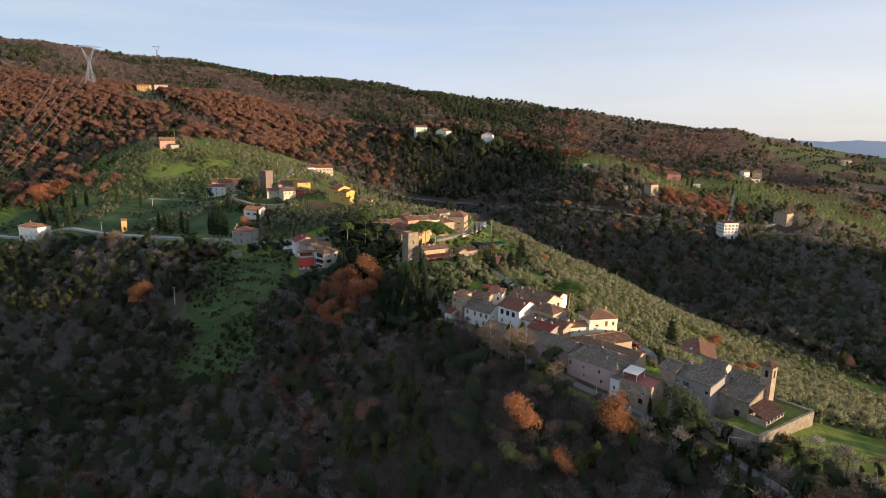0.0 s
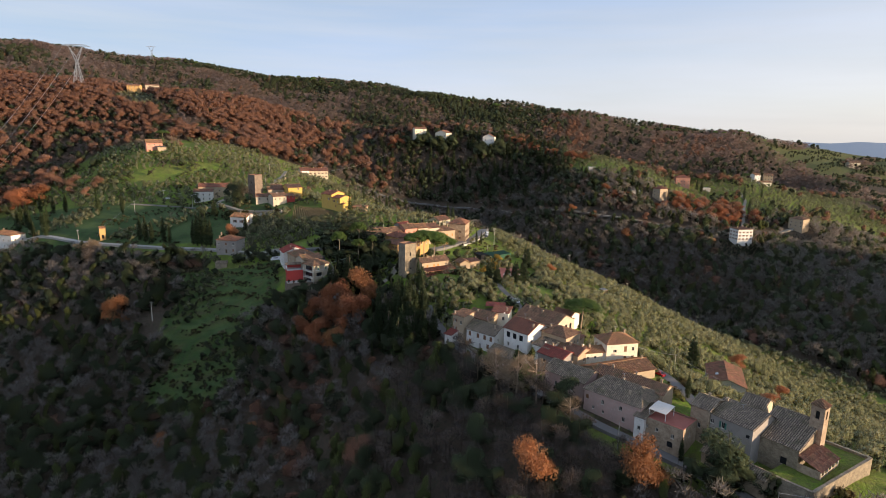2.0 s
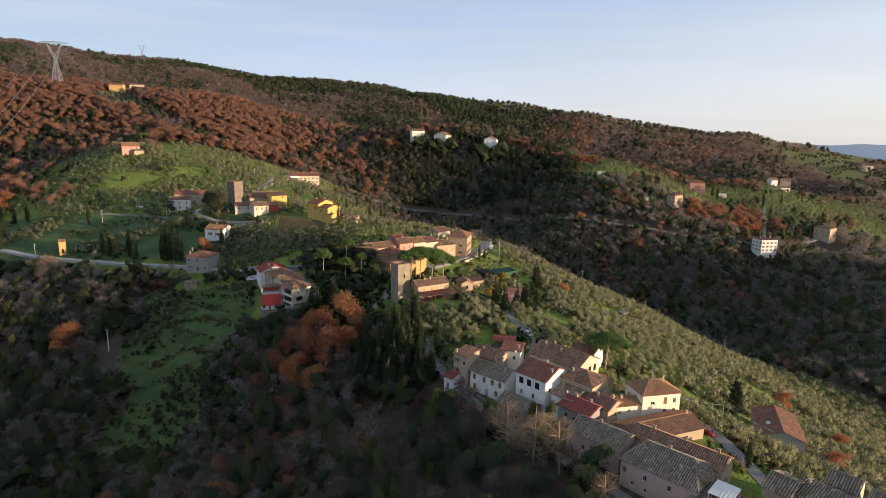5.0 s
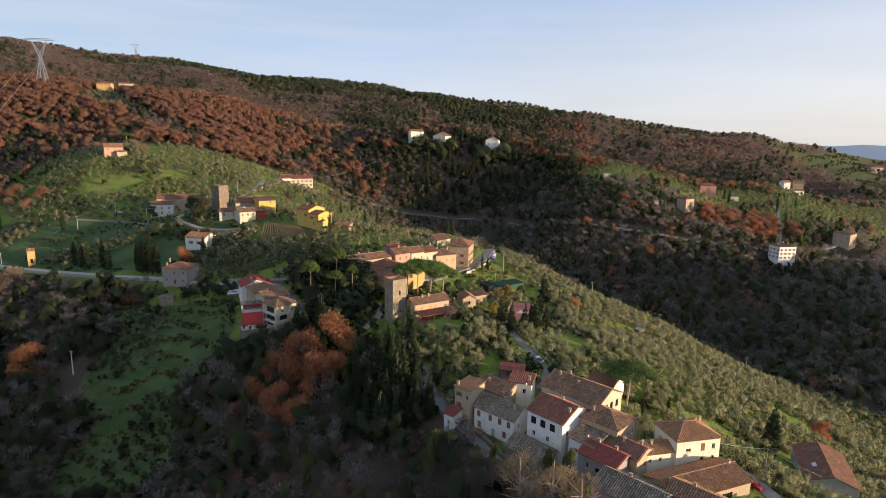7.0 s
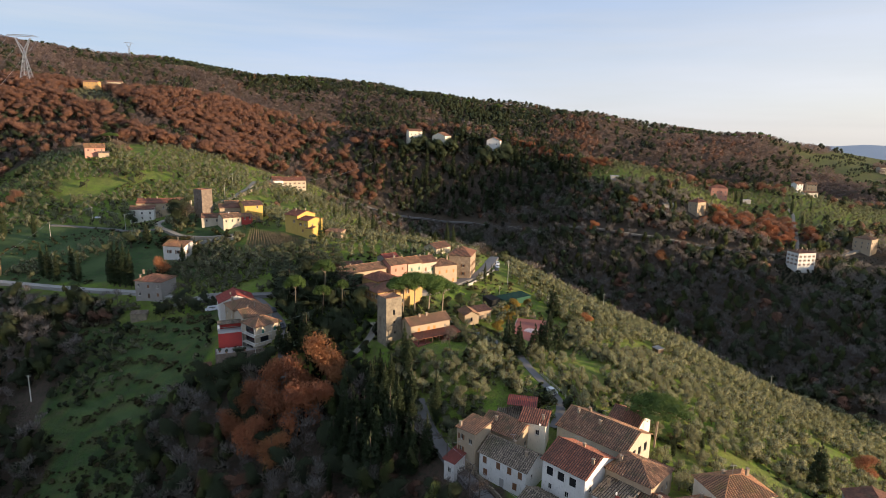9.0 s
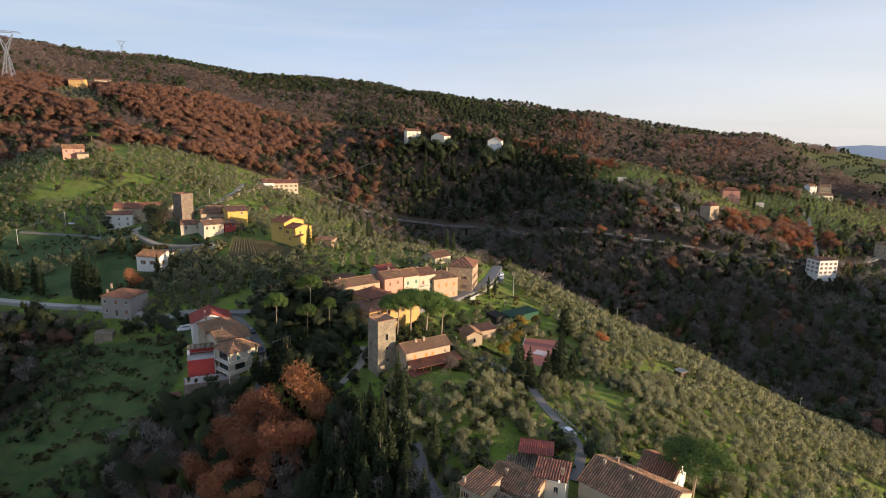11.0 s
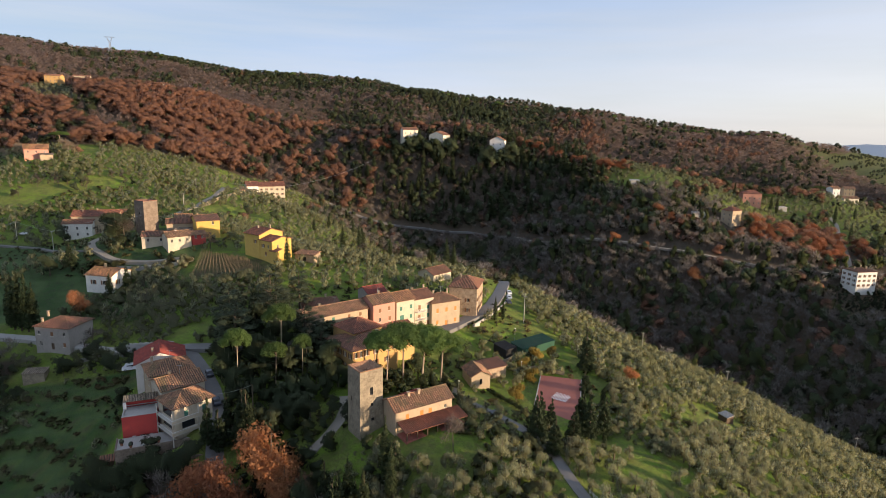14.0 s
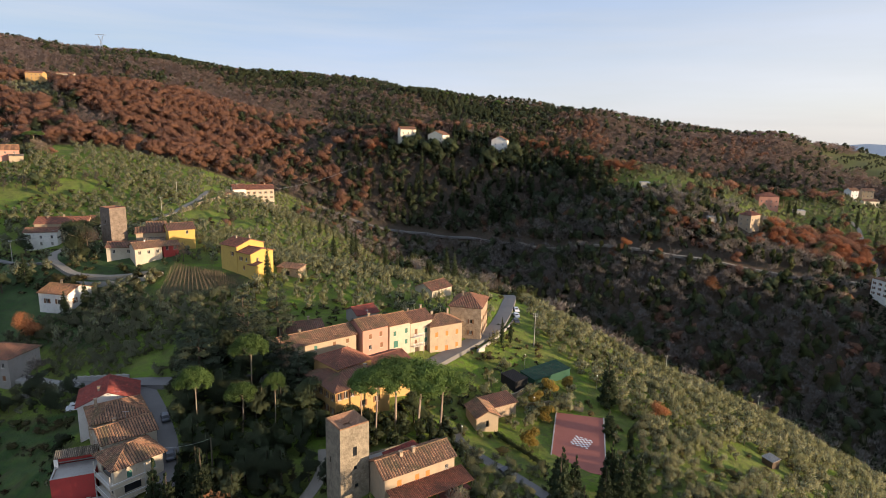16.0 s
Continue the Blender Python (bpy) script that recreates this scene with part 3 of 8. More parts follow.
def frame_mesh(w, h):
    """A window frame with a middle bar, welded into one piece."""
    bm = bmesh.new()
    t = 0.09
    us, vs = (-w / 2, -w / 2 + t, -0.035, 0.035, w / 2 - t, w / 2), (0, t, h - t, h)
    grid = [[bm.verts.new((u, -0.05, v)) for v in vs] for u in us]
    faces = [bm.faces.new((grid[i][j], grid[i + 1][j], grid[i + 1][j + 1], grid[i][j + 1])) for i in range(5) for j in range(3) if not (j == 1 and i in (1, 3))]
    back = bmesh.ops.extrude_face_region(bm, geom=faces)["geom"]
    for v in back:
        if isinstance(v, bmesh.types.BMVert):
            v.co.y = 0.02
    bmesh.ops.recalc_face_normals(bm, faces=bm.faces)
    return bm


def shutter_mesh(w, h):
    """A board with five raised bands, in one piece."""
    bm = bmesh.new()
    vs = [0.0]
    for k in range(5):
        z = h * (k + 0.6) / 5.6
        vs += [z, z + h * 0.08]
    vs.append(h)
    front = []
    for j, v in enumerate(vs):
        y = -0.03
        if 0 < j < len(vs) - 1:
            front.append((-0.03, v) if j % 2 else (-0.05, v))
            front.append((-0.05, v) if j % 2 else (-0.03, v))
        else:
            front.append((y, v))
    ring = [(0.03, 0.0)] + front + [(0.03, h)]
    lo, hi = [bm.verts.new((-w / 2, y, z)) for y, z in ring], [bm.verts.new((w / 2, y, z)) for y, z in ring]
    for k in range(len(ring)):
        q = (k + 1) % len(ring)
        bm.faces.new((lo[k], hi[k], hi[q], lo[q]))
    bm.faces.new(lo[::-1])
    bm.faces.new(hi)
    bmesh.ops.recalc_face_normals(bm, faces=bm.faces)
    return bm


def add_window(root, face, u, v, w, h, shutter=None, opened=True, door=None):
    """A window (or door) in a hole of a house wall; face: pose of the wall face, x along, z up, y inward."""
    name = "door" if door else "window"
    if door:
        ob = part(name, cached(("door", round(w, 2), round(h, 2), door), lambda: mesh_of(shutter_mesh(w, h), M[door])), None, root)
        ob.matrix_basis = face @ Matrix.Translation((u, 0.16, v))
        return
    ob = part(name, cached(("frame", round(w, 2), round(h, 2)), lambda: mesh_of(frame_mesh(w, h), M["trim"])), None, root)
    ob.matrix_basis = face @ Matrix.Translation((u, 0.17, v))
    part("pane", cached(("pane", round(w, 2), round(h, 2)), lambda: mesh_of(box(-w / 2 + 0.05, w / 2 - 0.05, 0.005, 0.016, 0.05, h - 0.05), M["glass"])), None, ob)
    part("sill", cached(("sill", round(w, 2)), lambda: mesh_of(box(-w / 2 - 0.08, w / 2 + 0.08, -0.28, -0.16, -0.09, -0.004), M["trim"])), None, ob)
    if shutter:
        sm = cached(("shutter", round(w, 2), round(h, 2), shutter), lambda: mesh_of(shutter_mesh(w / 2, h), M[shutter]))
        for s in (-1, 1):
            sh = part("shutter", sm, None, ob)
            if opened:
                sh.matrix_basis = Matrix.Translation((s * (w * 0.76), -0.215, 0))
            else:
                sh.matrix_basis = Matrix.Translation((s * w * 0.25, -0.14, 0))


def house(name, label, cx, cy, ang, w, d, zb, ze, rise, roof="gable", wall="pale", tile="tile", over=0.45, front=(), right=(), left=(), back=(),
          chimneys=(), category="house", pitch=0.54, group="", ridge_shift=0.0, win=(0.95, 1.4), sink=1.2, inset=None):
    """A house with its ridge along local x. front (-y), right (+x), left (-x), back (+y): rows of openings
    (centre along the face 0..1, sill above the floor level zb, kind[, width, height])."""
    low = min(height_at(cx + a * math.cos(radians(ang)) - b_ * math.sin(radians(ang)), cy + a * math.sin(radians(ang)) + b_ * math.cos(radians(ang)))
              for a in (-w / 2, 0, w / 2) for b_ in (-d / 2, 0, d / 2))
    base = min(zb, low) - sink
    root = thing(name, pose(cx, cy, zb, 0, 0, ang), label, category, group)
    hh, zl = ze - zb, base - zb
    bm = bmesh.new()
    faces = {"f": (pose(-w / 2, -d / 2, 0, 0, 0, 0), w, front), "r": (pose(w / 2, -d / 2, 0, 0, 0, 90), d, right),
             "b": (pose(w / 2, d / 2, 0, 0, 0, 180), w, back), "l": (pose(-w / 2, d / 2, 0, 0, 0, 270), d, left)}
    for m, length, rows in faces.values():
        holes = []
        for o in rows:
            ww, wh = (o[3], o[4]) if len(o) > 3 else win
            u = o[0] * length
            if u - ww / 2 < 0.15 or u + ww / 2 > length - 0.15 or o[1] + wh > hh - 0.1:
                continue
            holes.append((u - ww / 2, u + ww / 2, o[1] - zl, o[1] + wh - zl))
            kind = o[2]
            # open arches and loggias: a near-black panel stands in for their shaded inside
            if kind == "hole":
                pn = part("opening", box(-ww / 2, ww / 2, 0.21, 0.24, 0, wh), M["glass"], root)
                pn.matrix_basis = m @ Matrix.Translation((u, 0, o[1]))
            elif kind.startswith("door"):
                add_window(root, m, u, o[1], ww, wh, door=kind[5:] or "dark_wood")
            else:
                add_window(root, m, u, o[1], ww, wh, *{"win": (None,), "brown": ("shutter_brown",), "green": ("shutter_green",), "orange": ("shutter_orange", False),
                                                          "closed": ("shutter_brown", False), "gclosed": ("shutter_green", False)}[kind])
        wall_face(bm, lambda u, v, i, m=m: m @ Vector((u, i, v + zl)), length, hh - zl, holes)
    x0, x1, y0, y1 = -w / 2, w / 2, -d / 2, d / 2
    rs = ridge_shift
    if roof == "gable":
        for x in (x0, x1):
            bm.faces.new([bm.verts.new(p) for p in ((x, y0, hh), (x, y1, hh), (x, rs, hh + rise - 0.02))])
    elif roof == "shed":
        for x in (x0, x1):
            bm.faces.new([bm.verts.new(p) for p in ((x, y0, hh), (x, y1, hh), (x, y1, hh + rise - 0.02))])
        bm.faces.new([bm.verts.new(p) for p in ((x0, y1, hh), (x1, y1, hh), (x1, y1, hh + rise - 0.02), (x0, y1, hh + rise - 0.02))])
    part("wall", bm, M[wall], root)
    rb = bmesh.new()
    o = over
    k = rise / max(d / 2, 0.1)
    if roof == "gable":
        kf, kb = rise / (rs - y0), rise / (y1 - rs)
        zr = hh + rise
        add_slope(rb, (x0 - o, y0 - o, hh - o * kf + 0.1), (x1 + o, y0 - o, hh - o * kf + 0.1), (x1 + o, rs, zr + 0.1), (x0 - o, rs, zr + 0.1), pitch)
        add_slope(rb, (x1 + o, y1 + o, hh - o * kb + 0.1), (x0 - o, y1 + o, hh - o * kb + 0.1), (x0 - o, rs, zr + 0.1), (x1 + o, rs, zr + 0.1), pitch)
        add_ridge(rb, (x0 - o, rs, zr + 0.13), (x1 + o, rs, zr + 0.13))
    elif roof == "hip":
        ze_ = hh - o * k + 0.1
        i = min(inset or d / 2, w / 2 - 0.01)
        a, b_ = (x0 + i, 0, hh + rise + 0.1), (x1 - i, 0, hh + rise + 0.1)
        c = [(x0 - o, y0 - o, ze_), (x1 + o, y0 - o, ze_), (x1 + o, y1 + o, ze_), (x0 - o, y1 + o, ze_)]
        add_slope(rb, c[0], c[1], b_, a, pitch)
        add_slope(rb, c[1], c[2], b_, b_, pitch)
        add_slope(rb, c[2], c[3], a, b_, pitch)
        add_slope(rb, c[3], c[0], a, a, pitch)
        add_ridge(rb, a, b_)
        for p, q in ((c[0], a), (c[3], a), (c[1], b_), (c[2], b_)):
            add_ridge(rb, p, q, 0.13)
    elif roof == "shed":
        k = rise / d
        add_slope(rb, (x0 - o, y0 - o, hh - o * k + 0.1), (x1 + o, y0 - o, hh - o * k + 0.1), (x1 + o, y1 + 0.15, hh + rise + 0.12), (x0 - o, y1 + 0.15, hh + rise + 0.12), pitch)
    elif roof == "flat":
        if category == "tower":                     # tiles falling inwards behind the wall tops
            q_, z_ = 0.05, hh + 0.1
            c = [(x0 + q_, y0 + q_, z_), (x1 - q_, y0 + q_, z_), (x1 - q_, y1 - q_, z_), (x0 + q_, y1 - q_, z_)]
            g_ = [(p[0] * 0.25, p[1] * 0.25, hh - 1.0) for p in c]
            for k_ in range(4):
                add_slope(rb, g_[k_], g_[(k_ + 1) % 4], c[(k_ + 1) % 4], c[k_], 0.4)
            add_box(rb, x0 + 0.3, x1 - 0.3, y0 + 0.3, y1 - 0.3, hh - 1.5, hh - 1.02)
        else:
            add_box(rb, x0 + 0.25, x1 - 0.25, y0 + 0.25, y1 - 0.25, hh - 0.5, hh - 0.3)
        for a0, a1, c0, c1 in ((x0, x1, y0, y0 + 0.3), (x0, x1, y1 - 0.3, y1), (x0, x0 + 0.3, y0 + 0.3, y1 - 0.3), (x1 - 0.3, x1, y0 + 0.3, y1 - 0.3)):
            add_box(rb, a0, a1, c0, c1, hh, hh + 0.12)
    rf = part("roof", rb, M[tile], root)
    for u, v, h in chimneys:
        cb = bmesh.new()
        x, y = x0 + u * w, y0 + v * d
        zt = hh + (rise * (1 - abs(y - rs) / (d / 2)) if roof in ("gable", "hip") else rise * v)
        add_box(cb, x - 0.3, x + 0.3, y - 0.25, y + 0.25, zt - 0.4, zt + h)
        add_box(cb, x - 0.4, x + 0.4, y - 0.35, y + 0.35, zt + h + 0.2, zt + h + 0.3)
        for sx_ in (-0.22, 0.22):
            for sy_ in (-0.18, 0.18):
                add_box(cb, x + sx_ - 0.05, x + sx_ + 0.05, y + sy_ - 0.05, y + sy_ + 0.05, zt + h, zt + h + 0.2)
        part("chimney", cb, M["brick"], rf)
    return root


def rows(n, floors, kind, lo=1.0, step=3.0, skip=(), first=None):
    """n openings a floor, evenly."""
    out = []
    for f in range(floors):
        for i in range(n):
            if (f, i) not in skip:
                out.append(((i + 0.5) / n, lo + f * step, (first or kind) if f == 0 else kind))
    return tuple(out)

# ---------------------------------------------------------------- the church and the houses by it
church = house("church", "small stone church with weathered tile roof and lit gable", 94.9, 172.6, -51.5, 11.2, 16.0, 15.4, 21.2, 3.9, wall="stone", tile="tile_grey", category="church",
               right=((0.34, 3.6, "hole", 0.7, 1.0), (0.4, 0.2, "door_dark_wood", 1.8, 2.6)), front=((0.7, 0.3, "hole", 1.6, 2.0),), ridge_shift=5.0)
house("rectory", "rendered rectory with weathered tile roof beside the church", 83.6, 176.6, -53.5, 12.4, 12.0, 14.0, 24.0, 2.0, wall="grey", tile="tile_grey",
      front=((0.35, 6.9, "green", 1.0, 1.8), (0.1, 7.2, "win", 1.0, 1.2), (0.9, 7.0, "hole", 1.0, 1.0), (0.6, 4.6, "win", 0.8, 1.0)), chimneys=((0.1, 0.6, 0.9),), ridge_shift=2.6)
house("rectory_wing", "low brick wing with patched tile roof at the rectory", 77.0, 182.4, -50, 5.5, 9.5, 13.5, 24.7, 1.8, wall="brick", tile="tile_grey",
      front=((0.5, 5.0, "win"),), chimneys=((0.5, 0.5, 0.8),))
house("gate_lodge", "low tiled outbuilding with arched gate below the rectory", 78.2, 166.2, -53.9, 17.0, 4.4, 11.5, 15.8, 1.1, wall="brick", tile="tile_grey", category="outbuilding",
      right=((0.5, 0.4, "hole", 1.5, 2.6),), front=((0.3, 1.5, "hole", 1.4, 1.6),))
house("sacristy", "plastered rear annexe with tile roof at the church", 92.0, 184.5, -48, 6.0, 7.0, 14.0, 24.2, 1.8, wall="pale", tile="tile_grey")
house("barn", "large barn with brown tile roof on the olive slope", 114.6, 248.5, -110.5, 20.6, 13.0, -2.5, 4.9, 2.3, wall="concrete", tile="tile_brown", category="barn",
      right=((0.5, 1.2, "hole", 3.5, 2.6),), front=((0.3, 1.0, "hole", 2.0, 1.6),), pitch=0.5)
house("pink_house", "long faded pink house with weathered tile roof on the lane", 56.0, 193.8, -44, 18.4, 14.0, 12.6, 22.6, 3.2, roof="hip", inset=3.6, wall="pink", tile="tile_grey",
      front=((0.06, 6.9, "closed"), (0.34, 6.7, "win"), (0.66, 6.8, "win"), (0.18, 4.3, "win", 0.8, 1.0), (0.36, 3.9, "win", 0.8, 1.0), (0.72, 3.7, "win"),
             (0.08, 1.4, "hole", 0.8, 0.9), (0.42, 0.6, "closed", 1.6, 1.8), (0.84, 1.2, "win", 0.8, 1.0)), chimneys=((0.72, 0.22, 0.9), (0.45, 0.62, 0.6)))
house("pink_house_wing", "lower wing with old tile roof joined to the pink house", 43.6, 207.5, -45, 15.0, 10.5, 14.0, 22.6, 2.4, wall="pink", tile="tile_grey",
      front=((0.3, 4.5, "win"), (0.7, 4.5, "win")), chimneys=((0.4, 0.6, 0.7),))
house("rear_range", "long low range with sunlit tile roof behind the pink house", 60.7, 199.9, -44, 23.0, 7.6, 14.0, 23.6, 1.7, wall="beige", tile="tile",
      right=((0.5, 4.6, "win"),), chimneys=((0.2, 0.5, 0.9), (0.55, 0.5, 0.8), (0.9, 0.5, 1.0)))
house("narrow_house", "narrow white house front with door on the lane", 60.0, 183.6, -45, 2.9, 9.0, 12.2, 20.8, 1.2, roof="shed", wall="white", tile="tile_grey",
      front=((0.5, 0.2, "door_dark_wood", 1.1, 2.3), (0.5, 4.6, "win", 0.9, 1.2)))
terrace_house = house("terrace_house", "brick house with flat roof terrace and pink floor", 65.5, 180.1, -45, 11.4, 9.0, 11.6, 20.9, 0.0, roof="flat", wall="brick", tile="court",
      front=((0.1, 6.2, "win", 0.6, 0.9), (0.35, 6.0, "win", 0.9, 1.1), (0.75, 5.7, "win", 0.9, 1.2), (0.28, 2.2, "door_dark_wood", 1.4, 2.1), (0.7, 2.8, "hole", 1.6, 1.7)), right=((0.5, 5.8, "win"),))
house("yard_range", "low range with brown tile roof behind the red roof", 46.6, 221.6, -47, 9.0, 8.0, 17.5, 24.9, 1.7, wall="beige", tile="tile_brown", right=((0.5, 4.2, "win"),), chimneys=((0.4, 0.4, 1.0), (0.8, 0.6, 0.9)))
house("cream_house", "cream plastered house with orange tile roof", 62.5, 226.0, 13, 12.0, 9.5, 19.0, 27.6, 2.3, roof="hip", wall="cream", tile="tile_orange",
      front=((0.27, 5.4, "win", 1.3, 0.9), (0.6, 5.4, "closed", 1.1, 2.0), (0.85, 5.6, "win"), (0.6, 2.4, "closed"), (0.85, 2.4, "win")), left=rows(2, 2, "win"),
      chimneys=((0.4, 0.7, 0.8), (0.75, 0.5, 0.9)))
house("cream_wing", "low cream wing with small windows and tile roof", 52.0, 222.5, 13, 10.5, 6.0, 18.5, 24.6, 1.3, wall="cream", tile="tile_orange",
      front=((0.35, 3.6, "win", 0.8, 1.0), (0.62, 3.8, "win", 0.8, 1.0), (0.12, 2.0, "closed", 0.8, 1.2)), chimneys=((0.5, 0.4, 1.0), (0.8, 0.6, 1.0)))
house("workshop", "broad beige workshop with mossy orange tile roof", 60.3, 213.5, 22, 22.0, 10.5, 17.5, 22.0, 1.9, wall="beige", tile="tile_orange", category="building",
      front=((0.68, 1.2, "hole", 3.2, 1.8), (0.2, 1.2, "win")), right=((0.5, 1.0, "win"),), chimneys=((0.08, 0.4, 0.9), (0.93, 0.5, 0.7)), pitch=0.45)
house("red_roof_house", "low house with bright red sheet roof", 40.6, 219.4, -47, 10.0, 9.0, 17.0, 24.4, 1.6, wall="grey", tile="tile_red",
      front=((0.25, 4.2, "win"), (0.55, 4.2, "hole", 1.4, 1.2), (0.3, 1.0, "hole", 1.2, 1.2)), right=((0.5, 4.0, "win"),), chimneys=((0.25, 0.55, 1.1), (0.7, 0.6, 0.9)), pitch=0.5)
# ---------------------------------------------------------------- the hamlet on the lane
house("white_house", "white plastered two storey house on the lane", 17.6, 241.6, -41, 13.2, 8.6, 17.6, 24.6, 2.6, wall="white", tile="tile_grey",
      front=((0.14, 1.4, "closed", 1.15, 1.7), (0.5, 0.2, "door_concrete", 1.3, 2.3), (0.78, 1.2, "closed", 1.15, 1.7), (0.12, 4.5, "closed", 1.15, 1.7), (0.42, 4.5, "closed", 1.15, 1.7),
             (0.66, 4.5, "closed", 1.15, 1.7), (0.88, 4.5, "closed", 1.15, 1.7)), right=((0.3, 4.3, "win", 0.8, 1.0),), chimneys=((0.85, 0.35, 0.9), (0.5, 0.6, 0.8)))
house("loggia_house", "white house with arched upper loggia and brown tile roof", 31.4, 233.6, -46, 11.0, 12.0, 18.8, 28.6, 2.8, wall="white", tile="tile_terra",
      front=((0.18, 6.4, "hole", 1.7, 2.1), (0.45, 6.4, "hole", 1.7, 2.1), (0.72, 6.4, "hole", 1.7, 2.1), (0.2, 3.2, "win"), (0.6, 3.2, "win"), (0.25, 0.2, "door_dark_wood", 1.2, 2.2), (0.7, 0.8, "win")),
      right=((0.2, 5.5, "win"),), chimneys=((0.95, 0.3, 1.0), (0.5, 0.65, 0.8)))
house("corner_house", "tall beige corner house with flat terrace roof", 8.6, 247.0, -41, 5.5, 6.5, 17.5, 29.0, 0.8, roof="shed", wall="beige", tile="tile",
      left=((0.7, 8.6, "brown"), (0.7, 5.4, "brown")), front=((0.25, 8.6, "brown"), (0.25, 5.4, "brown"), (0.25, 2.0, "brown"), (0.75, 8.2, "win")), chimneys=((0.1, 0.1, 1.0),))
house("small_annexe", "small house with red tile lean-to roof on the lane", 4.2, 244.4, -41, 3.2, 5.0, 16.4, 22.0, 1.2, roof="shed", wall="white", tile="tile_red", front=((0.5, 2.4, "win"),))
house("middle_house", "old house with mossy tile roof among others", 17.2, 250.8, -41, 11.0, 8.5, 19.0, 27.2, 2.0, wall="beige", tile="tile", right=((0.5, 4.5, "win"),), chimneys=((0.3, 0.3, 0.9),))
house("cream_block", "cream house with low orange tile roof among others", 24.0, 250.5, -20, 6.5, 6.0, 20.0, 29.6, 0.9, roof="shed", wall="cream", tile="tile_terra",
      front=((0.3, 6.5, "win"), (0.7, 6.5, "win")), chimneys=((0.85, 0.3, 1.2),))
house("rear_house", "long old house with sunlit tile roof", 40.8, 248.2, -45, 18.5, 13.0, 20.0, 28.0, 2.9, wall="pale", tile="tile",
      right=((0.15, 4.6, "hole", 1.5, 2.2), (0.36, 4.6, "hole", 1.5, 2.2), (0.57, 4.6, "hole", 1.5, 2.2), (0.8, 4.6, "hole", 1.5, 2.2)), chimneys=((0.5, 0.35, 0.8), (0.15, 0.4, 1.0), (0.2, 0.7, 0.9)))
house("side_house", "house with sunlit hip tile roof and brick wall", 43.6, 230.4, -44, 10.5, 9.5, 19.0, 28.4, 2.0, roof="hip", wall="beige", tile="tile",
      right=((0.3, 5.6, "win"), (0.6, 5.6, "win"), (0.85, 5.6, "win")), chimneys=((0.2, 0.3, 1.0),))
house("back_gable_house", "pale plastered house with gabled end in the sun", 51.6, 261.0, -40, 8.0, 9.0, 19.0, 25.2, 2.0, wall="white", tile="tile_brown", right=((0.35, 2.8, "win"),))
house("lower_house", "small dark house with lean-to tile roof", 37.4, 225.0, -46, 7.0, 6.5, 18.0, 25.4, 1.2, roof="shed", wall="white", tile="tile_grey",
      front=((0.3, 4.0, "win", 0.8, 1.1), (0.7, 1.0, "hole", 1.0, 1.6)), chimneys=((0.2, 0.6, 1.3),))
house("lane_house", "stone house with mossy roof at the lane edge", 23.5, 227.0, -46, 10.5, 7.5, 15.5, 21.2, 1.8, wall="stone", tile="tile_grey",
      left=((0.5, 2.4, "win"),), front=((0.3, 2.6, "win"), (0.7, 2.6, "win")))
house("yard_house", "small house with terracotta roof by the yard", 49.2, 235.5, -44, 5.5, 7.5, 19.0, 23.6, 1.3, roof="shed", wall="brick", tile="tile_brown")
house("garage_shed", "dark shed with sheet roof beside the hamlet", 19.5, 261.0, -15, 7.0, 6.0, 22.0, 25.4, 0.8, roof="shed", wall="grey", tile="tile_grey", category="shed")
# ---------------------------------------------------------------- tower, farmhouse and villa
house("stone_tower", "square medieval stone tower with a sunken tile roof", -17.0, 299.6, 37, 5.9, 5.6, 31.0, 46.4, 0.4, roof="flat", wall="stone", tile="tile", category="tower",
      front=((0.5, 9.6, "hole", 0.8, 1.8), (0.52, 6.8, "hole", 0.7, 0.8), (0.55, 3.2, "hole", 0.8, 0.8)), left=((0.3, 7.5, "hole", 0.4, 1.2),), sink=2.0)
house("farmhouse", "low stone farmhouse with tile roof against the tower", -5.2, 301.4, 33, 15.0, 6.6, 32.6, 38.0, 1.7, wall="beige", tile="tile",
      front=((0.2, 2.9, "orange", 0.9, 1.2), (0.45, 2.9, "orange", 0.9, 1.2), (0.6, 2.9, "orange", 0.9, 1.2), (0.88, 3.1, "win", 0.7, 0.9), (0.3, 0.1, "door_dark_wood", 1.2, 2.1), (0.6, 0.1, "door_dark_wood", 1.2, 2.1)),
      chimneys=((0.32, 0.42, 0.8), (0.5, 0.42, 0.9)))
house("garden_shed", "small pale gabled outbuilding with arched window", 11.0, 339.5, 108, 7.6, 5.9, 23.2, 29.0, 1.5, wall="beige", tile="tile", category="outbuilding", left=((0.5, 3.0, "hole", 0.7, 1.7),))
house("villa", "large ochre villa with brown tile hip roof among pines", -22.0, 333.5, 41, 15.0, 13.0, 33.0, 40.8, 2.2, roof="hip", wall="ochre", tile="tile_brown", over=0.8,
      front=((0.07, 5.2, "brown", 0.9, 1.7), (0.18, 5.2, "brown", 0.9, 1.7), (0.3, 5.2, "brown", 0.9, 1.7), (0.5, 5.2, "brown", 0.9, 1.7), (0.75, 5.2, "brown", 0.9, 1.7), (0.92, 5.2, "brown", 0.9, 1.7), (0.5, 2.0, "brown"), (0.75, 2.0, "brown")),
      left=rows(5, 2, "brown", 1.8, 3.2), chimneys=((0.7, 0.3, 1.0),))
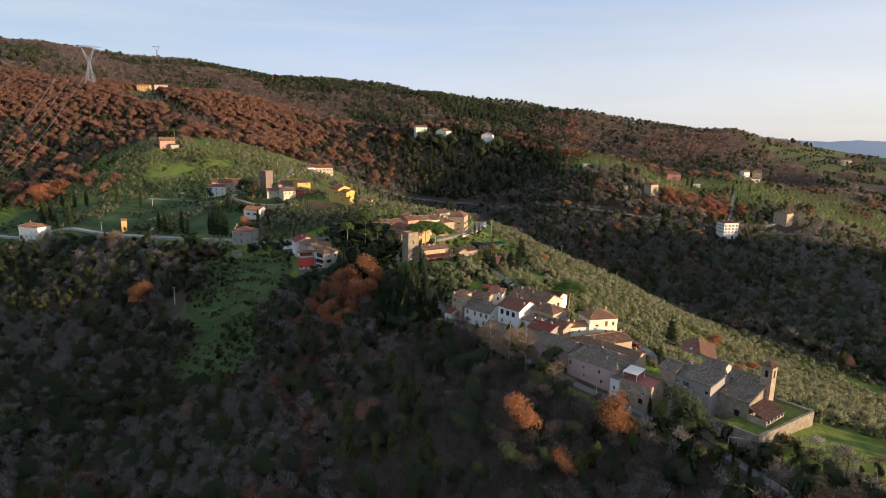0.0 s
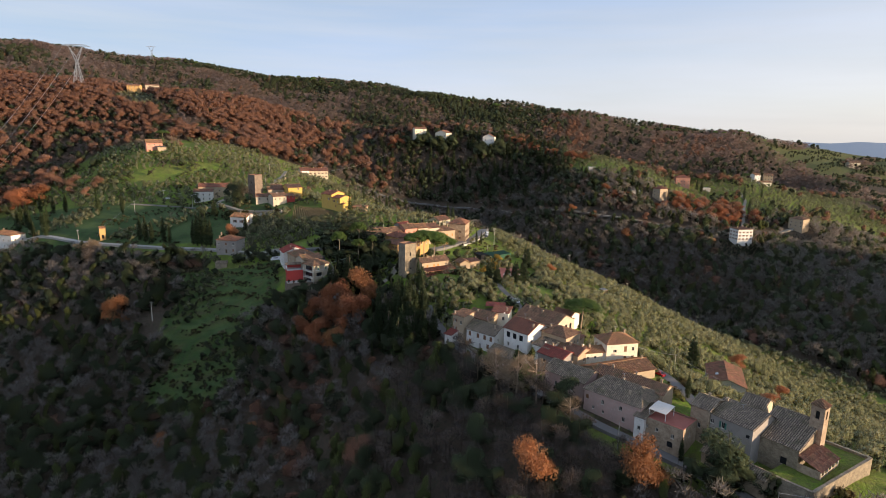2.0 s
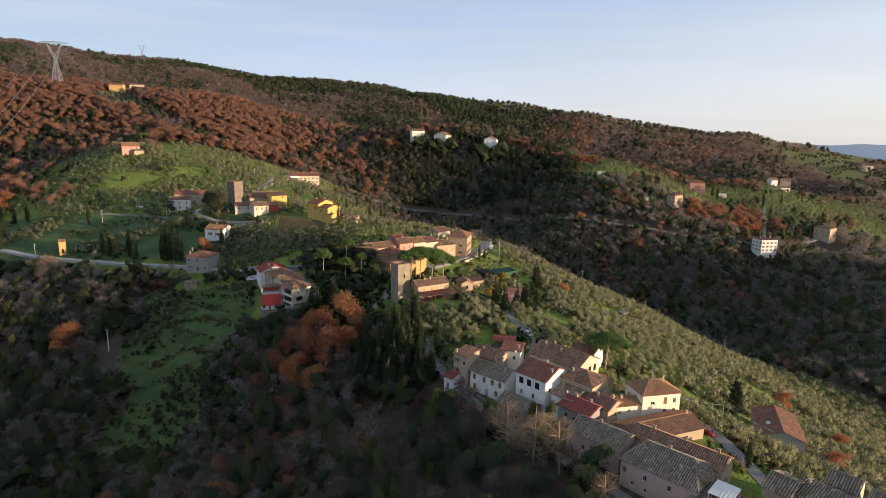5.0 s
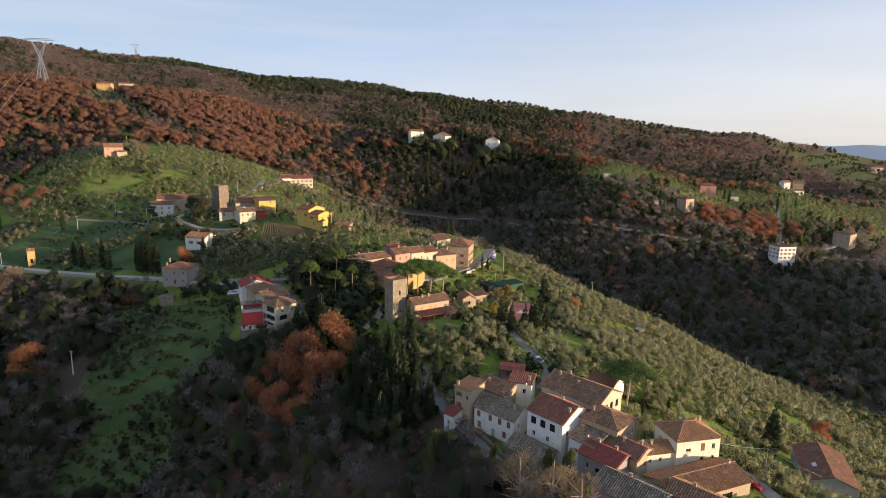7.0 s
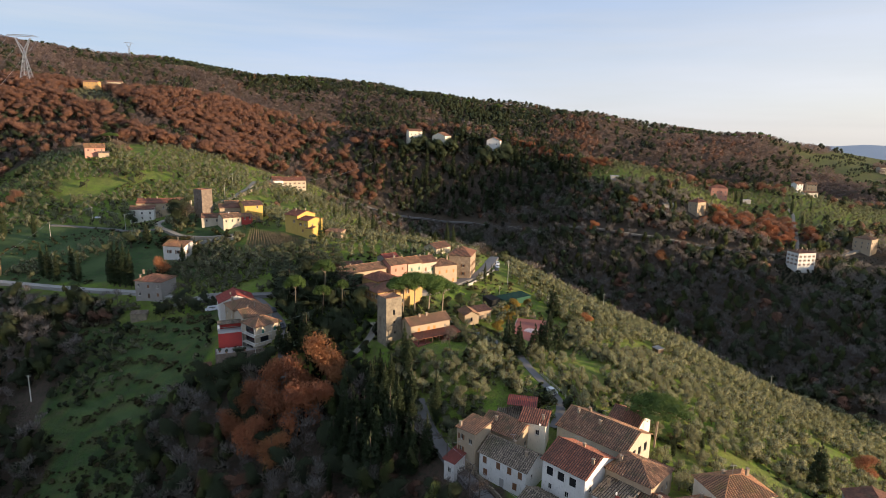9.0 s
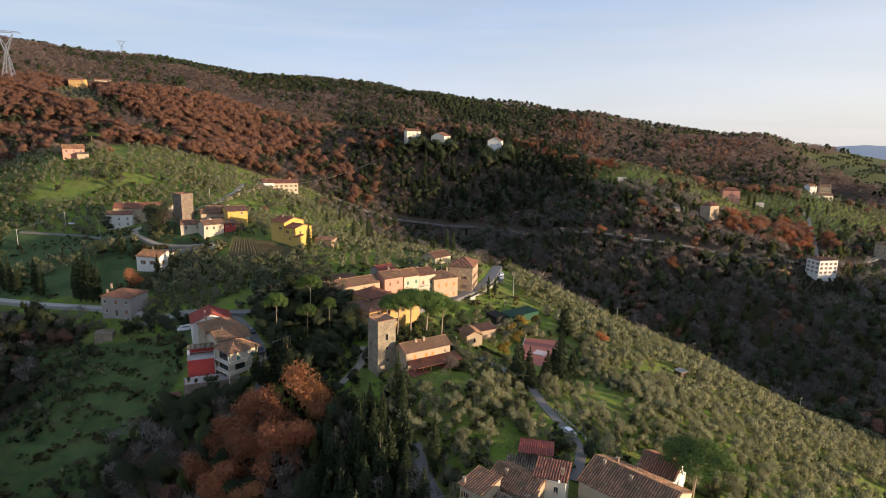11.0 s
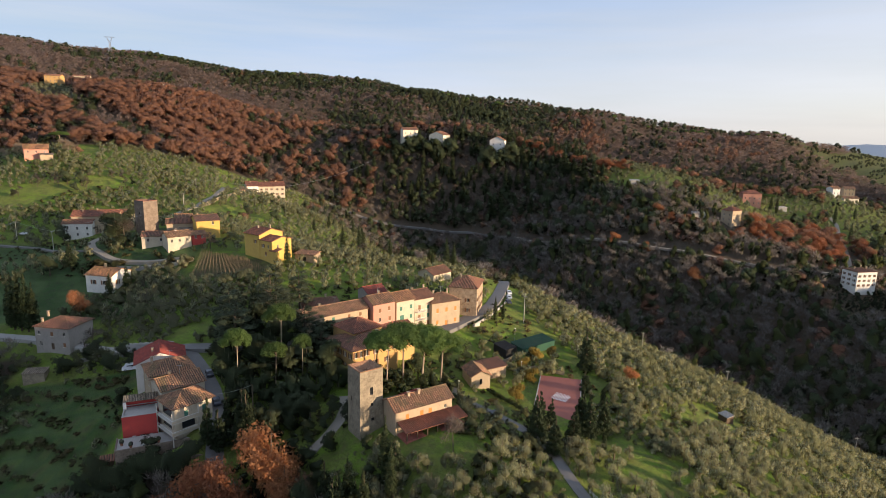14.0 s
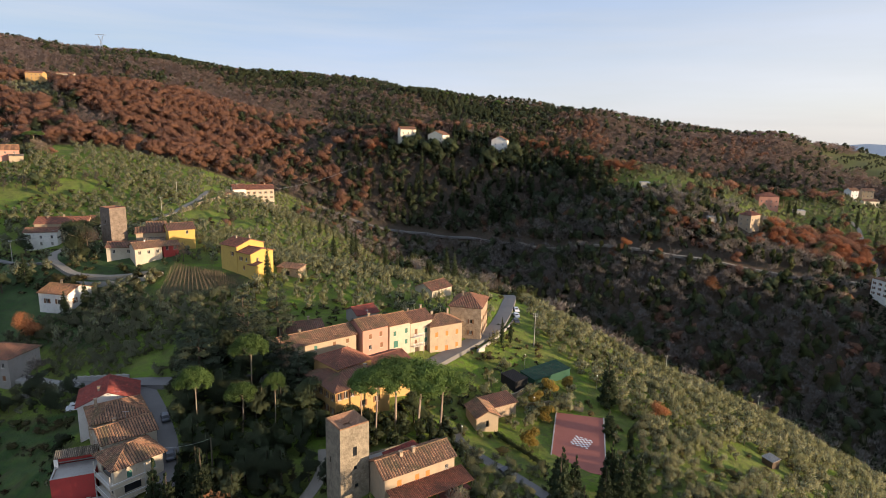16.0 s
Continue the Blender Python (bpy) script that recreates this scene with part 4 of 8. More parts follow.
house("villa_upper_block", "upper block of the villa with red tile hip roof", -24.0, 337.6, 45, 10.0, 10.0, 33.0, 43.2, 2.3, roof="hip", wall="ochre", tile="tile_terra", front=rows(3, 1, "win", 7.6))
house("villa_rear_wing", "yellow rear wing of the villa with red roof", -14.5, 344.5, 41, 11.0, 8.0, 33.0, 40.2, 1.4, roof="gable", wall="ochre", tile="tile_terra", front=rows(3, 1, "win", 4.6))
# ---------------------------------------------------------------- the street
house("row_house", "long beige terraced house with old tile roof", -34.6, 355.6, 38, 21.5, 8.0, 34.0, 41.8, 2.0, wall="beige", tile="tile",
      front=((0.12, 5.6, "win", 0.9, 1.2), (0.42, 5.6, "gclosed", 0.9, 1.2), (0.68, 5.6, "closed", 0.9, 1.2), (0.87, 5.6, "closed", 0.9, 1.2), (0.12, 2.6, "win", 0.9, 1.3), (0.42, 2.4, "closed", 1.3, 1.4), (0.68, 2.4, "closed", 0.9, 1.3), (0.87, 2.4, "closed", 0.9, 1.3)),
      left=rows(2, 2, "win", 2.0), chimneys=((0.3, 0.55, 0.8), (0.05, 0.35, 0.9)))
house("rose_house", "rose plastered terraced house with old tile roof", -21.0, 364.2, 38, 8.4, 8.4, 33.5, 43.0, 2.0, wall="rose", tile="tile", front=((0.3, 6.4, "closed"), (0.72, 6.6, "closed"), (0.75, 3.2, "closed"), (0.3, 3.2, "win")), chimneys=((0.6, 0.6, 1.0),))
house("lemon_house", "pale yellow terraced house with green shutters", -14.3, 369.4, 38, 7.4, 8.4, 32.5, 42.6, 2.0, wall="pale", tile="tile_orange",
      front=((0.25, 6.6, "gclosed"), (0.8, 6.8, "gclosed"), (0.8, 3.4, "gclosed"), (0.3, 3.0, "gclosed", 1.6, 2.0)))
house("balcony_house", "cream terraced house with balcony and chimneys", -8.2, 374.6, 37, 8.0, 8.8, 31.5, 42.0, 2.0, wall="pale", tile="tile_brown",
      front=((0.25, 6.2, "closed", 1.0, 2.0), (0.7, 6.4, "gclosed"), (0.25, 3.4, "closed"), (0.7, 3.4, "gclosed"), (0.3, 0.2, "door_dark_wood", 1.4, 2.2), (0.7, 0.2, "closed", 1.0, 2.0)), chimneys=((0.9, 0.6, 1.3), (0.3, 0.6, 0.8)))
house("orange_shutter_house", "beige house with orange shutters on the street", -0.2, 378.0, 30, 11.4, 9.0, 30.6, 40.0, 2.1, roof="hip", wall="beige", tile="tile",
      front=((0.2, 5.6, "orange", 0.9, 1.6), (0.52, 5.6, "orange", 0.9, 1.6), (0.84, 5.6, "orange", 0.9, 1.6), (0.2, 1.4, "orange", 0.9, 1.5), (0.52, 0.1, "door_shutter_orange", 1.1, 2.4), (0.84, 1.4, "orange", 0.9, 1.5)),
      left=rows(2, 2, "win", 1.4, 4.2), chimneys=((0.85, 0.7, 1.3), (0.3, 0.6, 1.0)))
house("corner_villa", "brick and plaster corner house with hip tile roof", 9.9, 391.5, -13, 10.4, 14.0, 31.5, 42.4, 3.0, roof="hip", wall="brick", tile="tile_brown",
      front=((0.25, 5.4, "win"), (0.68, 5.4, "brown"), (0.25, 1.6, "win"), (0.68, 1.6, "brown")), right=rows(4, 2, "brown", 1.6, 3.8), chimneys=((0.3, 0.4, 1.0),))
house("yellow_back_house", "pale yellow house with brown roof behind the street", -2.5, 420.0, 48, 11.0, 9.0, 31.0, 39.8, 2.0, wall="pale", tile="tile_brown", right=((0.5, 4.5, "win"),), left=rows(2, 1, "win", 4.0))
house("red_gable_house", "small grey house with red tile roof behind the row", -24.8, 381.0, 37, 7.4, 7.5, 33.0, 41.8, 1.6, wall="grey", tile="tile_red", left=((0.5, 5.5, "win"),))
house("back_yard_house", "low house with broken tile roofs behind the row", -41.5, 368.0, 25, 12.0, 9.0, 35.0, 40.6, 1.5, wall="beige", tile="tile_brown", chimneys=((0.2, 0.4, 0.8), (0.7, 0.5, 0.9)))
# ---------------------------------------------------------------- the house with the red terrace
house("red_sheet_house", "white house with red sheet gable roof", -79.5, 333.0, -64, 10.5, 12.4, 24.5, 34.8, 2.6, wall="white", tile="tile_red", front=rows(3, 3, "win", 1.0, 3.2), right=((0.35, 8.0, "win"),), pitch=0.5, chimneys=((0.7, 0.35, 0.9),))
house("stepped_house", "stone house with sunlit tile hip roof", -73.5, 325.0, 36, 11.0, 10.0, 24.0, 34.8, 2.2, roof="hip", wall="beige", tile="tile", left=rows(2, 3, "win", 1.0, 3.2), chimneys=((0.15, 0.6, 1.2),))
house("stepped_house", "stone house with sunlit tile gable roof", -67.6, 317.0, 42, 10.5, 8.5, 24.0, 34.4, 1.8, wall="pale", tile="tile", left=rows(2, 3, "win", 1.0, 3.2), chimneys=((0.35, 0.6, 0.9),))
house("balcony_corner_house", "pale house with corner balconies and hip roof", -62.4, 309.0, 49, 9.4, 8.4, 24.6, 33.8, 1.9, roof="hip", wall="pale", tile="tile", over=0.7,
      front=((0.3, 6.2, "gclosed", 0.9, 1.4), (0.78, 6.2, "gclosed", 0.9, 1.4), (0.35, 3.2, "hole", 3.2, 1.9)), left=((0.55, 6.0, "hole", 5.0, 2.3), (0.55, 3.0, "hole", 5.5, 2.2), (0.5, 0.3, "win", 4.0, 2.0)))
# ---------------------------------------------------------------- houses in the left-hand valley and hill
house("old_house", "old grey plastered house with terracotta roof", -121.6, 357.0, -9, 12.0, 10.5, 28.0, 35.6, 2.0, roof="hip", wall="grey", tile="tile_brown",
      front=((0.12, 4.8, "win"), (0.5, 4.6, "closed"), (0.85, 4.8, "win"), (0.15, 1.2, "win"), (0.5, 0.2, "door_dark_wood", 1.1, 2.1), (0.85, 1.2, "closed")), chimneys=((0.05, 0.5, 1.2), (0.1, 0.2, 1.0)))
house("white_garden_house", "white house with terracotta roof among olives", -126.6, 393.5, -12, 11.0, 10.5, 35.5, 43.2, 1.9, wall="white", tile="tile_orange", right=((0.3, 4.0, "brown", 1.0, 1.8), (0.7, 1.0, "hole", 2.0, 2.0)), front=((0.3, 4.2, "brown", 1.2, 1.6), (0.7, 4.2, "brown", 1.2, 1.6)), chimneys=((0.4, 0.5, 1.1),))
house("brick_tower", "square brick watch tower on the hill", -130.6, 434.0, 58, 6.6, 6.8, 52.0, 65.8, 0.4, roof="flat", wall="tower_stone", tile="tile_brown", category="tower", left=((0.5, 8.0, "hole", 0.7, 1.0),))
house("yellow_house", "bright yellow house with dark red gabled roof", -73.4, 415.0, -34, 9.0, 12.0, 48.0, 56.2, 1.9, wall="yellow", tile="tile_terra", front=((0.72, 4.6, "brown", 0.9, 1.4),), right=((0.3, 5.2, "win", 0.9, 1.1),), left=((0.5, 4.6, "win"),), chimneys=((0.75, 0.62, 1.4), (0.3, 0.4, 0.9)))
house("yellow_house_wing", "yellow wing with low red roof on the yellow house", -67.2, 409.8, -34, 7.4, 10.0, 47.5, 54.4, 1.3, wall="yellow", tile="tile_terra", front=((0.3, 4.0, "brown", 0.9, 1.3), (0.7, 4.0, "win", 0.8, 1.2), (0.5, 0.8, "closed")), right=((0.3, 3.8, "win"), (0.7, 3.8, "win")))
house("yellow_porch", "small yellow porch with dark sheet roof", -65.6, 404.2, -34, 3.6, 3.2, 47.0, 50.6, 0.7, roof="shed", wall="yellow", tile="tile_brown", over=0.3, category="outbuilding")
house("garden_store", "low brick store with flat tile roof beside the yellow house", -55.0, 413.0, -20, 9.0, 5.0, 44.5, 48.0, 0.7, roof="shed", wall="brick", tile="tile", category="outbuilding", front=((0.5, 0.8, "hole", 1.6, 1.6),))
house("white_villa", "white end block of a long villa with terracotta roof", -135.6, 597.0, 24, 8.0, 13.0, 49.5, 57.4, 2.6, wall="white", tile="tile_terra", front=rows(2, 2, "brown", 1.2, 3.4), left=rows(3, 2, "win", 1.2, 3.4), chimneys=((0.4, 0.4, 0.8),))
house("villa_long_wing", "pale beige long wing of the villa with terracotta roof", -123.4, 602.3, 24, 18.4, 11.0, 49.5, 57.0, 2.5, wall="pale", tile="tile_terra", front=rows(5, 2, "brown", 1.2, 3.3), right=rows(2, 2, "win", 1.2, 3.3), chimneys=((0.3, 0.5, 0.8), (0.7, 0.5, 0.8)))
house("villa_annexe", "stone annexe with terracotta roof below the villa", -141.5, 580.0, -20, 13.0, 9.0, 50.0, 54.6, 1.8, wall="beige", tile="tile_brown", front=rows(3, 1, "hole", 1.0))
house("hill_farm", "stone farm with faded red roof under trees", -173.0, 470.0, 14, 21.0, 11.0, 43.0, 53.6, 2.2, wall="beige", tile="tile_terra", front=((0.15, 7.2, "brown"), (0.4, 7.2, "brown"), (0.7, 7.2, "win"), (0.2, 3.4, "hole", 2.0, 2.0)), left=rows(3, 2, "win", 3.0, 3.4), chimneys=((0.5, 0.5, 0.8), (0.2, 0.4, 0.8)))
house("farm_wing", "low white farm wing with brown tile roof", -178.0, 462.0, 14, 13.0, 7.0, 43.0, 50.6, 1.5, wall="white", tile="tile_brown", front=rows(3, 2, "win", 1.6, 3.0), left=rows(2, 1, "win", 4.6), chimneys=((0.6, 0.5, 0.7),))
house("farm_wing", "small pale farm block with tile roof beside trees", -160.5, 477.0, 14, 9.0, 8.0, 45.0, 54.0, 1.6, wall="pale", tile="tile_brown", front=rows(2, 1, "win", 6.2))
house("ridge_house", "pale house with brown roof on the ridge among trees", -30.0, 725.0, 20, 14.0, 9.0, 90.0, 98.5, 2.0, wall="cream", tile="tile_brown", front=rows(3, 2, "win", 1.2, 3.4), right=rows(2, 2, "win", 1.2, 3.4), pitch=0.75)
house("ridge_house", "cream gabled house with tile roof on the ridge", -2.0, 722.0, 65, 15.0, 14.0, 85.5, 94.5, 3.0, wall="cream", tile="tile_brown", left=rows(3, 2, "win", 1.2, 3.6), front=rows(3, 2, "win", 1.2, 3.6), chimneys=((0.5, 0.5, 1.0),), pitch=0.75)
house("ridge_house", "white block house on the ridge among cypresses", 50.0, 710.0, 75, 10.0, 13.0, 82.0, 91.2, 3.2, wall="white", tile="tile_brown", left=rows(2, 2, "win", 1.2, 3.6), front=rows(4, 2, "win", 1.2, 3.6), pitch=0.75)
house("upper_farm", "yellow farmhouse high on the wooded hill", -396.0, 800.0, 10, 15.0, 10.0, 137.5, 144.4, 1.6, wall="ochre", tile="tile_brown", front=rows(4, 2, "win", 1.0, 3.4), pitch=0.75)
house("upper_farm", "pale farmhouse high on the wooded hill", -397.0, 850.0, 20, 16.0, 10.0, 142.5, 148.0, 1.6, wall="pale", tile="tile_brown", front=rows(3, 1, "win", 2.0), pitch=0.75)
house("upper_farm", "small pale house above the oak wood", -288.0, 800.0, 10, 12.0, 9.0, 132.5, 138.4, 1.8, wall="cream", tile="tile_brown", front=rows(3, 1, "win", 3.0), pitch=0.75)
house("cypress_house", "red roofed house behind tall cypresses", 250.0, 650.0, -10, 14.0, 10.0, 45.0, 54.4, 2.4, roof="hip", wall="rose", tile="tile_terra", front=rows(4, 2, "win", 1.2, 3.8), pitch=0.75)
house("olive_house", "pale house among far olive groves", 363.0, 720.0, 10, 7.5, 8.0, 48.0, 54.0, 1.8, wall="white", tile="tile_orange", front=rows(2, 2, "win", 1.0, 3.4), pitch=0.75)
house("olive_house", "stone house among far olive groves", 381.0, 726.0, -15, 9.0, 8.0, 47.0, 53.4, 1.8, wall="beige", tile="tile", front=rows(3, 2, "win", 1.0, 3.6), pitch=0.75)
house("olive_house", "low cream house among far olive groves", 358.0, 690.0, 0, 13.0, 7.0, 43.5, 48.0, 1.4, wall="cream", tile="tile", front=rows(4, 1, "win", 1.4), pitch=0.75)
house("distant_house", "distant pale house on the terraced ridge", 768.0, 1150.0, 0, 20.0, 12.0, 46.0, 52.0, 2.0, wall="pale", tile="tile", front=rows(5, 2, "win", 1.4, 4.0), pitch=0.8)
house("hill_annexe", "low stone annexe beside the pink hillside house", -249.6, 552.0, 33, 7.0, 5.0, 74.5, 78.4, 0.9, roof="shed", wall="beige", tile="tile_grey", category="outbuilding")
house("hill_pink_house", "salmon pink hillside house with tile roof", -258.0, 555.5, 33, 13.0, 10.0, 75.5, 81.8, 2.8, wall="rose", tile="tile_orange", front=rows(3, 1, "win", 4.0), right=((0.5, 4.0, "win"),), chimneys=((0.6, 0.6, 0.8),))
house("valley_house", "pale house with terracotta roof by the valley road", -285.0, 405.5, -18, 18.0, 10.0, 16.5, 26.6, 2.0, roof="hip", wall="white", tile="tile_orange", front=rows(4, 2, "win", 2.0, 3.8), right=rows(2, 2, "win", 2.0, 3.8), chimneys=((0.3, 0.5, 1.0),))
# hamlet round the brick tower
house("hamlet_house", "pale hamlet house with tile roof", -111.8, 420.2, 40, 9.4, 8.0, 47.0, 53.2, 1.7, wall="pale", tile="tile", front=rows(3, 1, "win", 3.8), chimneys=((0.5, 0.6, 0.8),))
house("hamlet_house", "red plastered hamlet annexe with tile roof", -104.3, 424.0, 33, 5.4, 4.4, 48.0, 53.2, 1.1, roof="shed", wall="red", tile="tile", front=rows(2, 1, "win", 3.6))
house("hamlet_house", "pale hamlet house with low brown roof", -122.0, 423.4, 16, 10.0, 7.6, 47.2, 52.6, 1.5, wall="pale", tile="tile_brown", front=rows(2, 1, "win", 3.0))
house("hamlet_house", "yellow plastered block with tile roof in the hamlet", -105.6, 436.0, 31, 9.6, 14.0, 50.0, 58.0, 1.7, wall="yellow", tile="tile_brown", front=((0.7, 6.2, "win"), (0.3, 2.2, "hole", 1.0, 2.0)), right=((0.5, 6.0, "win"),), chimneys=((0.2, 0.6, 0.8),))
house("hamlet_house", "stone hamlet house with brown roofs", -117.6, 437.4, 24, 11.0, 8.0, 48.5, 56.0, 1.6, wall="beige", tile="tile_brown", front=((0.5, 4.4, "win"),))
house("hamlet_house", "small white hamlet house behind the tower", -119.5, 446.0, 20, 7.0, 6.5, 50.0, 57.0, 1.4, wall="white", tile="tile", front=((0.5, 3.8, "win"),))
house("hamlet_shed", "low shed with dark tile roof among the hamlet houses", -113.0, 430.0, 30, 7.0, 5.0, 49.0, 53.2, 1.0, roof="shed", wall="beige", tile="tile_grey", category="shed")
# ---------------------------------------------------------------- across the valley
house("white_block", "white two storey house above the dark valley", 250.9, 516.8, -78, 10.6, 14.0, 11.0, 22.4, 1.6, roof="hip", wall="white", tile="tile_brown", right=rows(4, 3, "brown", 2.6, 2.8), front=rows(3, 3, "brown", 2.6, 2.8), chimneys=((0.5, 0.2, 1.2), (0.5, 0.5, 1.2), (0.5, 0.8, 1.2)))
house("brick_house", "square beige house with red hip roof on the slope", 205.7, 588.5, -58, 8.6, 10.8, 37.0, 48.0, 2.4, roof="hip", wall="beige", tile="tile_terra", front=rows(2, 3, "win", 0.8, 3.2), right=rows(3, 3, "win", 0.8, 3.2), chimneys=((0.5, 0.5, 0.9),))
house("slope_house", "beige house with terracotta roof across the valley", 318.3, 550.0, -56, 12.3, 11.3, 19.5, 27.4, 2.0, roof="hip", wall="beige", tile="tile", front=rows(3, 2, "win", 0.8, 3.2), right=rows(3, 2, "win", 0.8, 3.2), chimneys=((0.4, 0.5, 0.9),))

# ---------------------------------------------------------------- church fittings
cp = bmesh.new()
campanile = thing("campanile", pose(100.9, 170.5, 15.2, 0, 0, -52), "slim brick bell tower with arched openings", "bell tower")
cw = 1.65
for m_, holes in ((pose(-cw, -cw, 0, 0, 0, 0), True), (pose(cw, -cw, 0, 0, 0, 90), True), (pose(cw, cw, 0, 0, 0, 180), True), (pose(-cw, cw, 0, 0, 0, 270), True)):
    wall_face(cp, lambda u, v, i, m_=m_: m_ @ Vector((u, i, v - 2)), 2 * cw, 17.2, [(cw - 0.5, cw + 0.5, 13.6, 15.9)], 0.4)
part("shaft", cp, M["brick"], campanile)
# near-black block behind the arches, in place of the unlit inside
part("bell_chamber", box(-cw + 0.4, cw - 0.4, -cw + 0.4, cw - 0.4, 11.0, 14.6), M["glass"], campanile)
cr = bmesh.new()
c4 = [(-cw - 0.3, -cw - 0.3, 15.2), (cw + 0.3, -cw - 0.3, 15.2), (cw + 0.3, cw + 0.3, 15.2), (-cw - 0.3, cw + 0.3, 15.2)]
for k in range(4):
    add_slope(cr, c4[k], c4[(k + 1) % 4], (0, 0, 17.0), (0, 0, 17.0), 0.3)
part("roof", cr, M["tile"], campanile)

porch = thing("porch", pose(94.8, 172.2, 15.4, 0, 0, -52.6), "tile roofed church porch with white posts", "porch")
pr = bmesh.new()
add_slope(pr, (11.4, -8.2, 2.6), (11.4, 3.6, 2.6), (5.55, 3.6, 4.7), (5.55, -8.2, 4.7), 0.42)
part("roof", pr, M["tile_brown"], porch)
for k in range(6):
    y_ = -7.7 + k * 2.15
    part("post", box(10.8, 11.1, y_, y_ + 0.26, -1.2, 2.75), M["trim"], porch)
part("beam", box(10.76, 11.14, -8.0, 3.4, 2.42, 2.62), M["trim"], porch)
part("sill_wall", box(10.85, 11.05, -7.4, 3.0, -1.2, 1.1), M["brick"], porch)
part("side_wall", box(5.6, 11.0, -7.96, -7.72, -1.2, 2.5), M["brick"], porch)

yard = thing("churchyard_terrace", pose(0, 0, 0), "walled grass terrace round the church", "terrace")
ty = [(82.8, 161.3), (89.8, 152.6), (115.0, 168.6), (108.2, 177.4)]
tz = 15.9
tb = bmesh.new()
top_ = [tb.verts.new((x, y, tz - 0.15)) for x, y in ty]
low_ = [tb.verts.new((x, y, 5.0)) for x, y in ty]
tb.faces.new(top_)
for k in range(4):
    tb.faces.new((low_[k], low_[(k + 1) % 4], top_[(k + 1) % 4], top_[k]))
part("grass", tb, M["ground"], yard)
for k in range(4):
    if k == 3:
        continue
    (ax_, ay_), (bx_, by_) = ty[k], ty[(k + 1) % 4]
    ln, an = math.hypot(bx_ - ax_, by_ - ay_), math.degrees(math.atan2(by_ - ay_, bx_ - ax_))
    wb = bmesh.new()
    n = int(ln / 1.2)
    add_box(wb, -0.25, ln + 0.25, -0.3, 0.3, 4.0 - tz, 0.45)
    for j in range(n):
        add_box(wb, j * ln / n, (j + 0.96) * ln / n, -0.4, 0.4, 0.452, 0.6 + rng.uniform(-0.03, 0.05))
    w_ob = part("retaining_wall", wb, M["stone"], yard)
    w_ob.matrix_basis = pose(ax_, ay_, tz, 0, 0, an)

# awning and furniture of the roof terrace
aw = thing("awning", pose(65.5, 180.1, 20.6, 0, 0, -45), "pale awning on thin posts over a roof terrace", "awning")
ab = bmesh.new()
add_slope(ab, (-5.2, -3.2, 2.3), (0.0, -3.2, 2.3), (0.0, 2.6, 2.9), (-5.2, 2.6, 2.9), 0.7, 0.06, 0.03, 9)
part("canopy", ab, M["awning"], aw)
for x, y in ((-5.0, -3.0), (-0.2, -3.0), (-5.0, 2.4), (-0.2, 2.4)):
    part("post", box(x - 0.06, x + 0.06, y - 0.06, y + 0.06, -0.25, 2.4), M["white_paint"], aw)

# ---------------------------------------------------------------- farmhouse veranda, red terrace, sheds
ver = thing("veranda", pose(-5.2, 301.4, 32.6, 0, 0, 33), "long red tile veranda roof on timber posts", "veranda")
vb = bmesh.new()
add_slope(vb, (-7.2, -7.6, 2.0), (9.2, -7.6, 2.0), (9.2, -3.25, 2.9), (-7.2, -3.25, 2.9), 0.34)
part("roof", vb, M["tile_terra"], ver)
for k in range(7):
    x = -6.9 + k * 2.62
    part("post", box(x, x + 0.22, -7.3, -7.08, -1.5, 2.0), M["dark_wood"], ver)
part("beam", box(-7.0, 9.0, -7.32, -7.06, 1.82, 2.02), M["dark_wood"], ver)
part("floor", box(-7.0, 9.0, -7.4, -3.3, -1.6, 0.05), M["court"], ver)
for k, x in enumerate((-4.5, -1.5, 1.5, 4.6)):
    tbl = thing("garden_table", pose(-5.2, 301.4, 32.66, 0, 0, 33) @ pose(x, -5.4, 0), "dark wooden garden table on the veranda", "table", "veranda tables")
    part("tabletop", box(-0.7, 0.7, -0.45, 0.45, 0.70, 0.75), M["dark_wood"], tbl)
    for sx_ in (-0.6, 0.6):
        for sy_ in (-0.35, 0.35):
            part("leg", box(sx_ - 0.04, sx_ + 0.04, sy_ - 0.04, sy_ + 0.04, 0, 0.7), M["dark_wood"], tbl)

yd_ = thing("paved_yard", pose(-5.2, 301.4, 33.0, 0, 0, 33), "pale paved yard behind the stone farmhouse", "terrace")
part("paving", box(-7.0, 7.6, 3.5, 12.5, -2.5, 0.0), M["concrete"], yd_)
part("kerb", box(-7.0, 7.6, 12.5, 12.8, -2.5, 0.3), M["stone"], yd_)
ys = thing("yard_lean_to", pose(-5.2, 301.4, 33.0, 0, 0, 33), "dark red lean-to roof over the farmhouse yard", "lean-to")
yb_ = bmesh.new()
add_slope(yb_, (-2.0, 8.4, 2.5), (-2.0, 3.6, 2.5), (5.2, 3.6, 3.2), (5.2, 8.4, 3.2), 0.34)
part("roof", yb_, M["tile_red"], ys)
for x_, y_ in ((-1.8, 8.1), (5.0, 8.1), (-1.8, 3.9), (5.0, 3.9)):
    part("post", box(x_ - 0.08, x_ + 0.08, y_ - 0.08, y_ + 0.08, 0.0, 2.45), M["dark_wood"], ys)
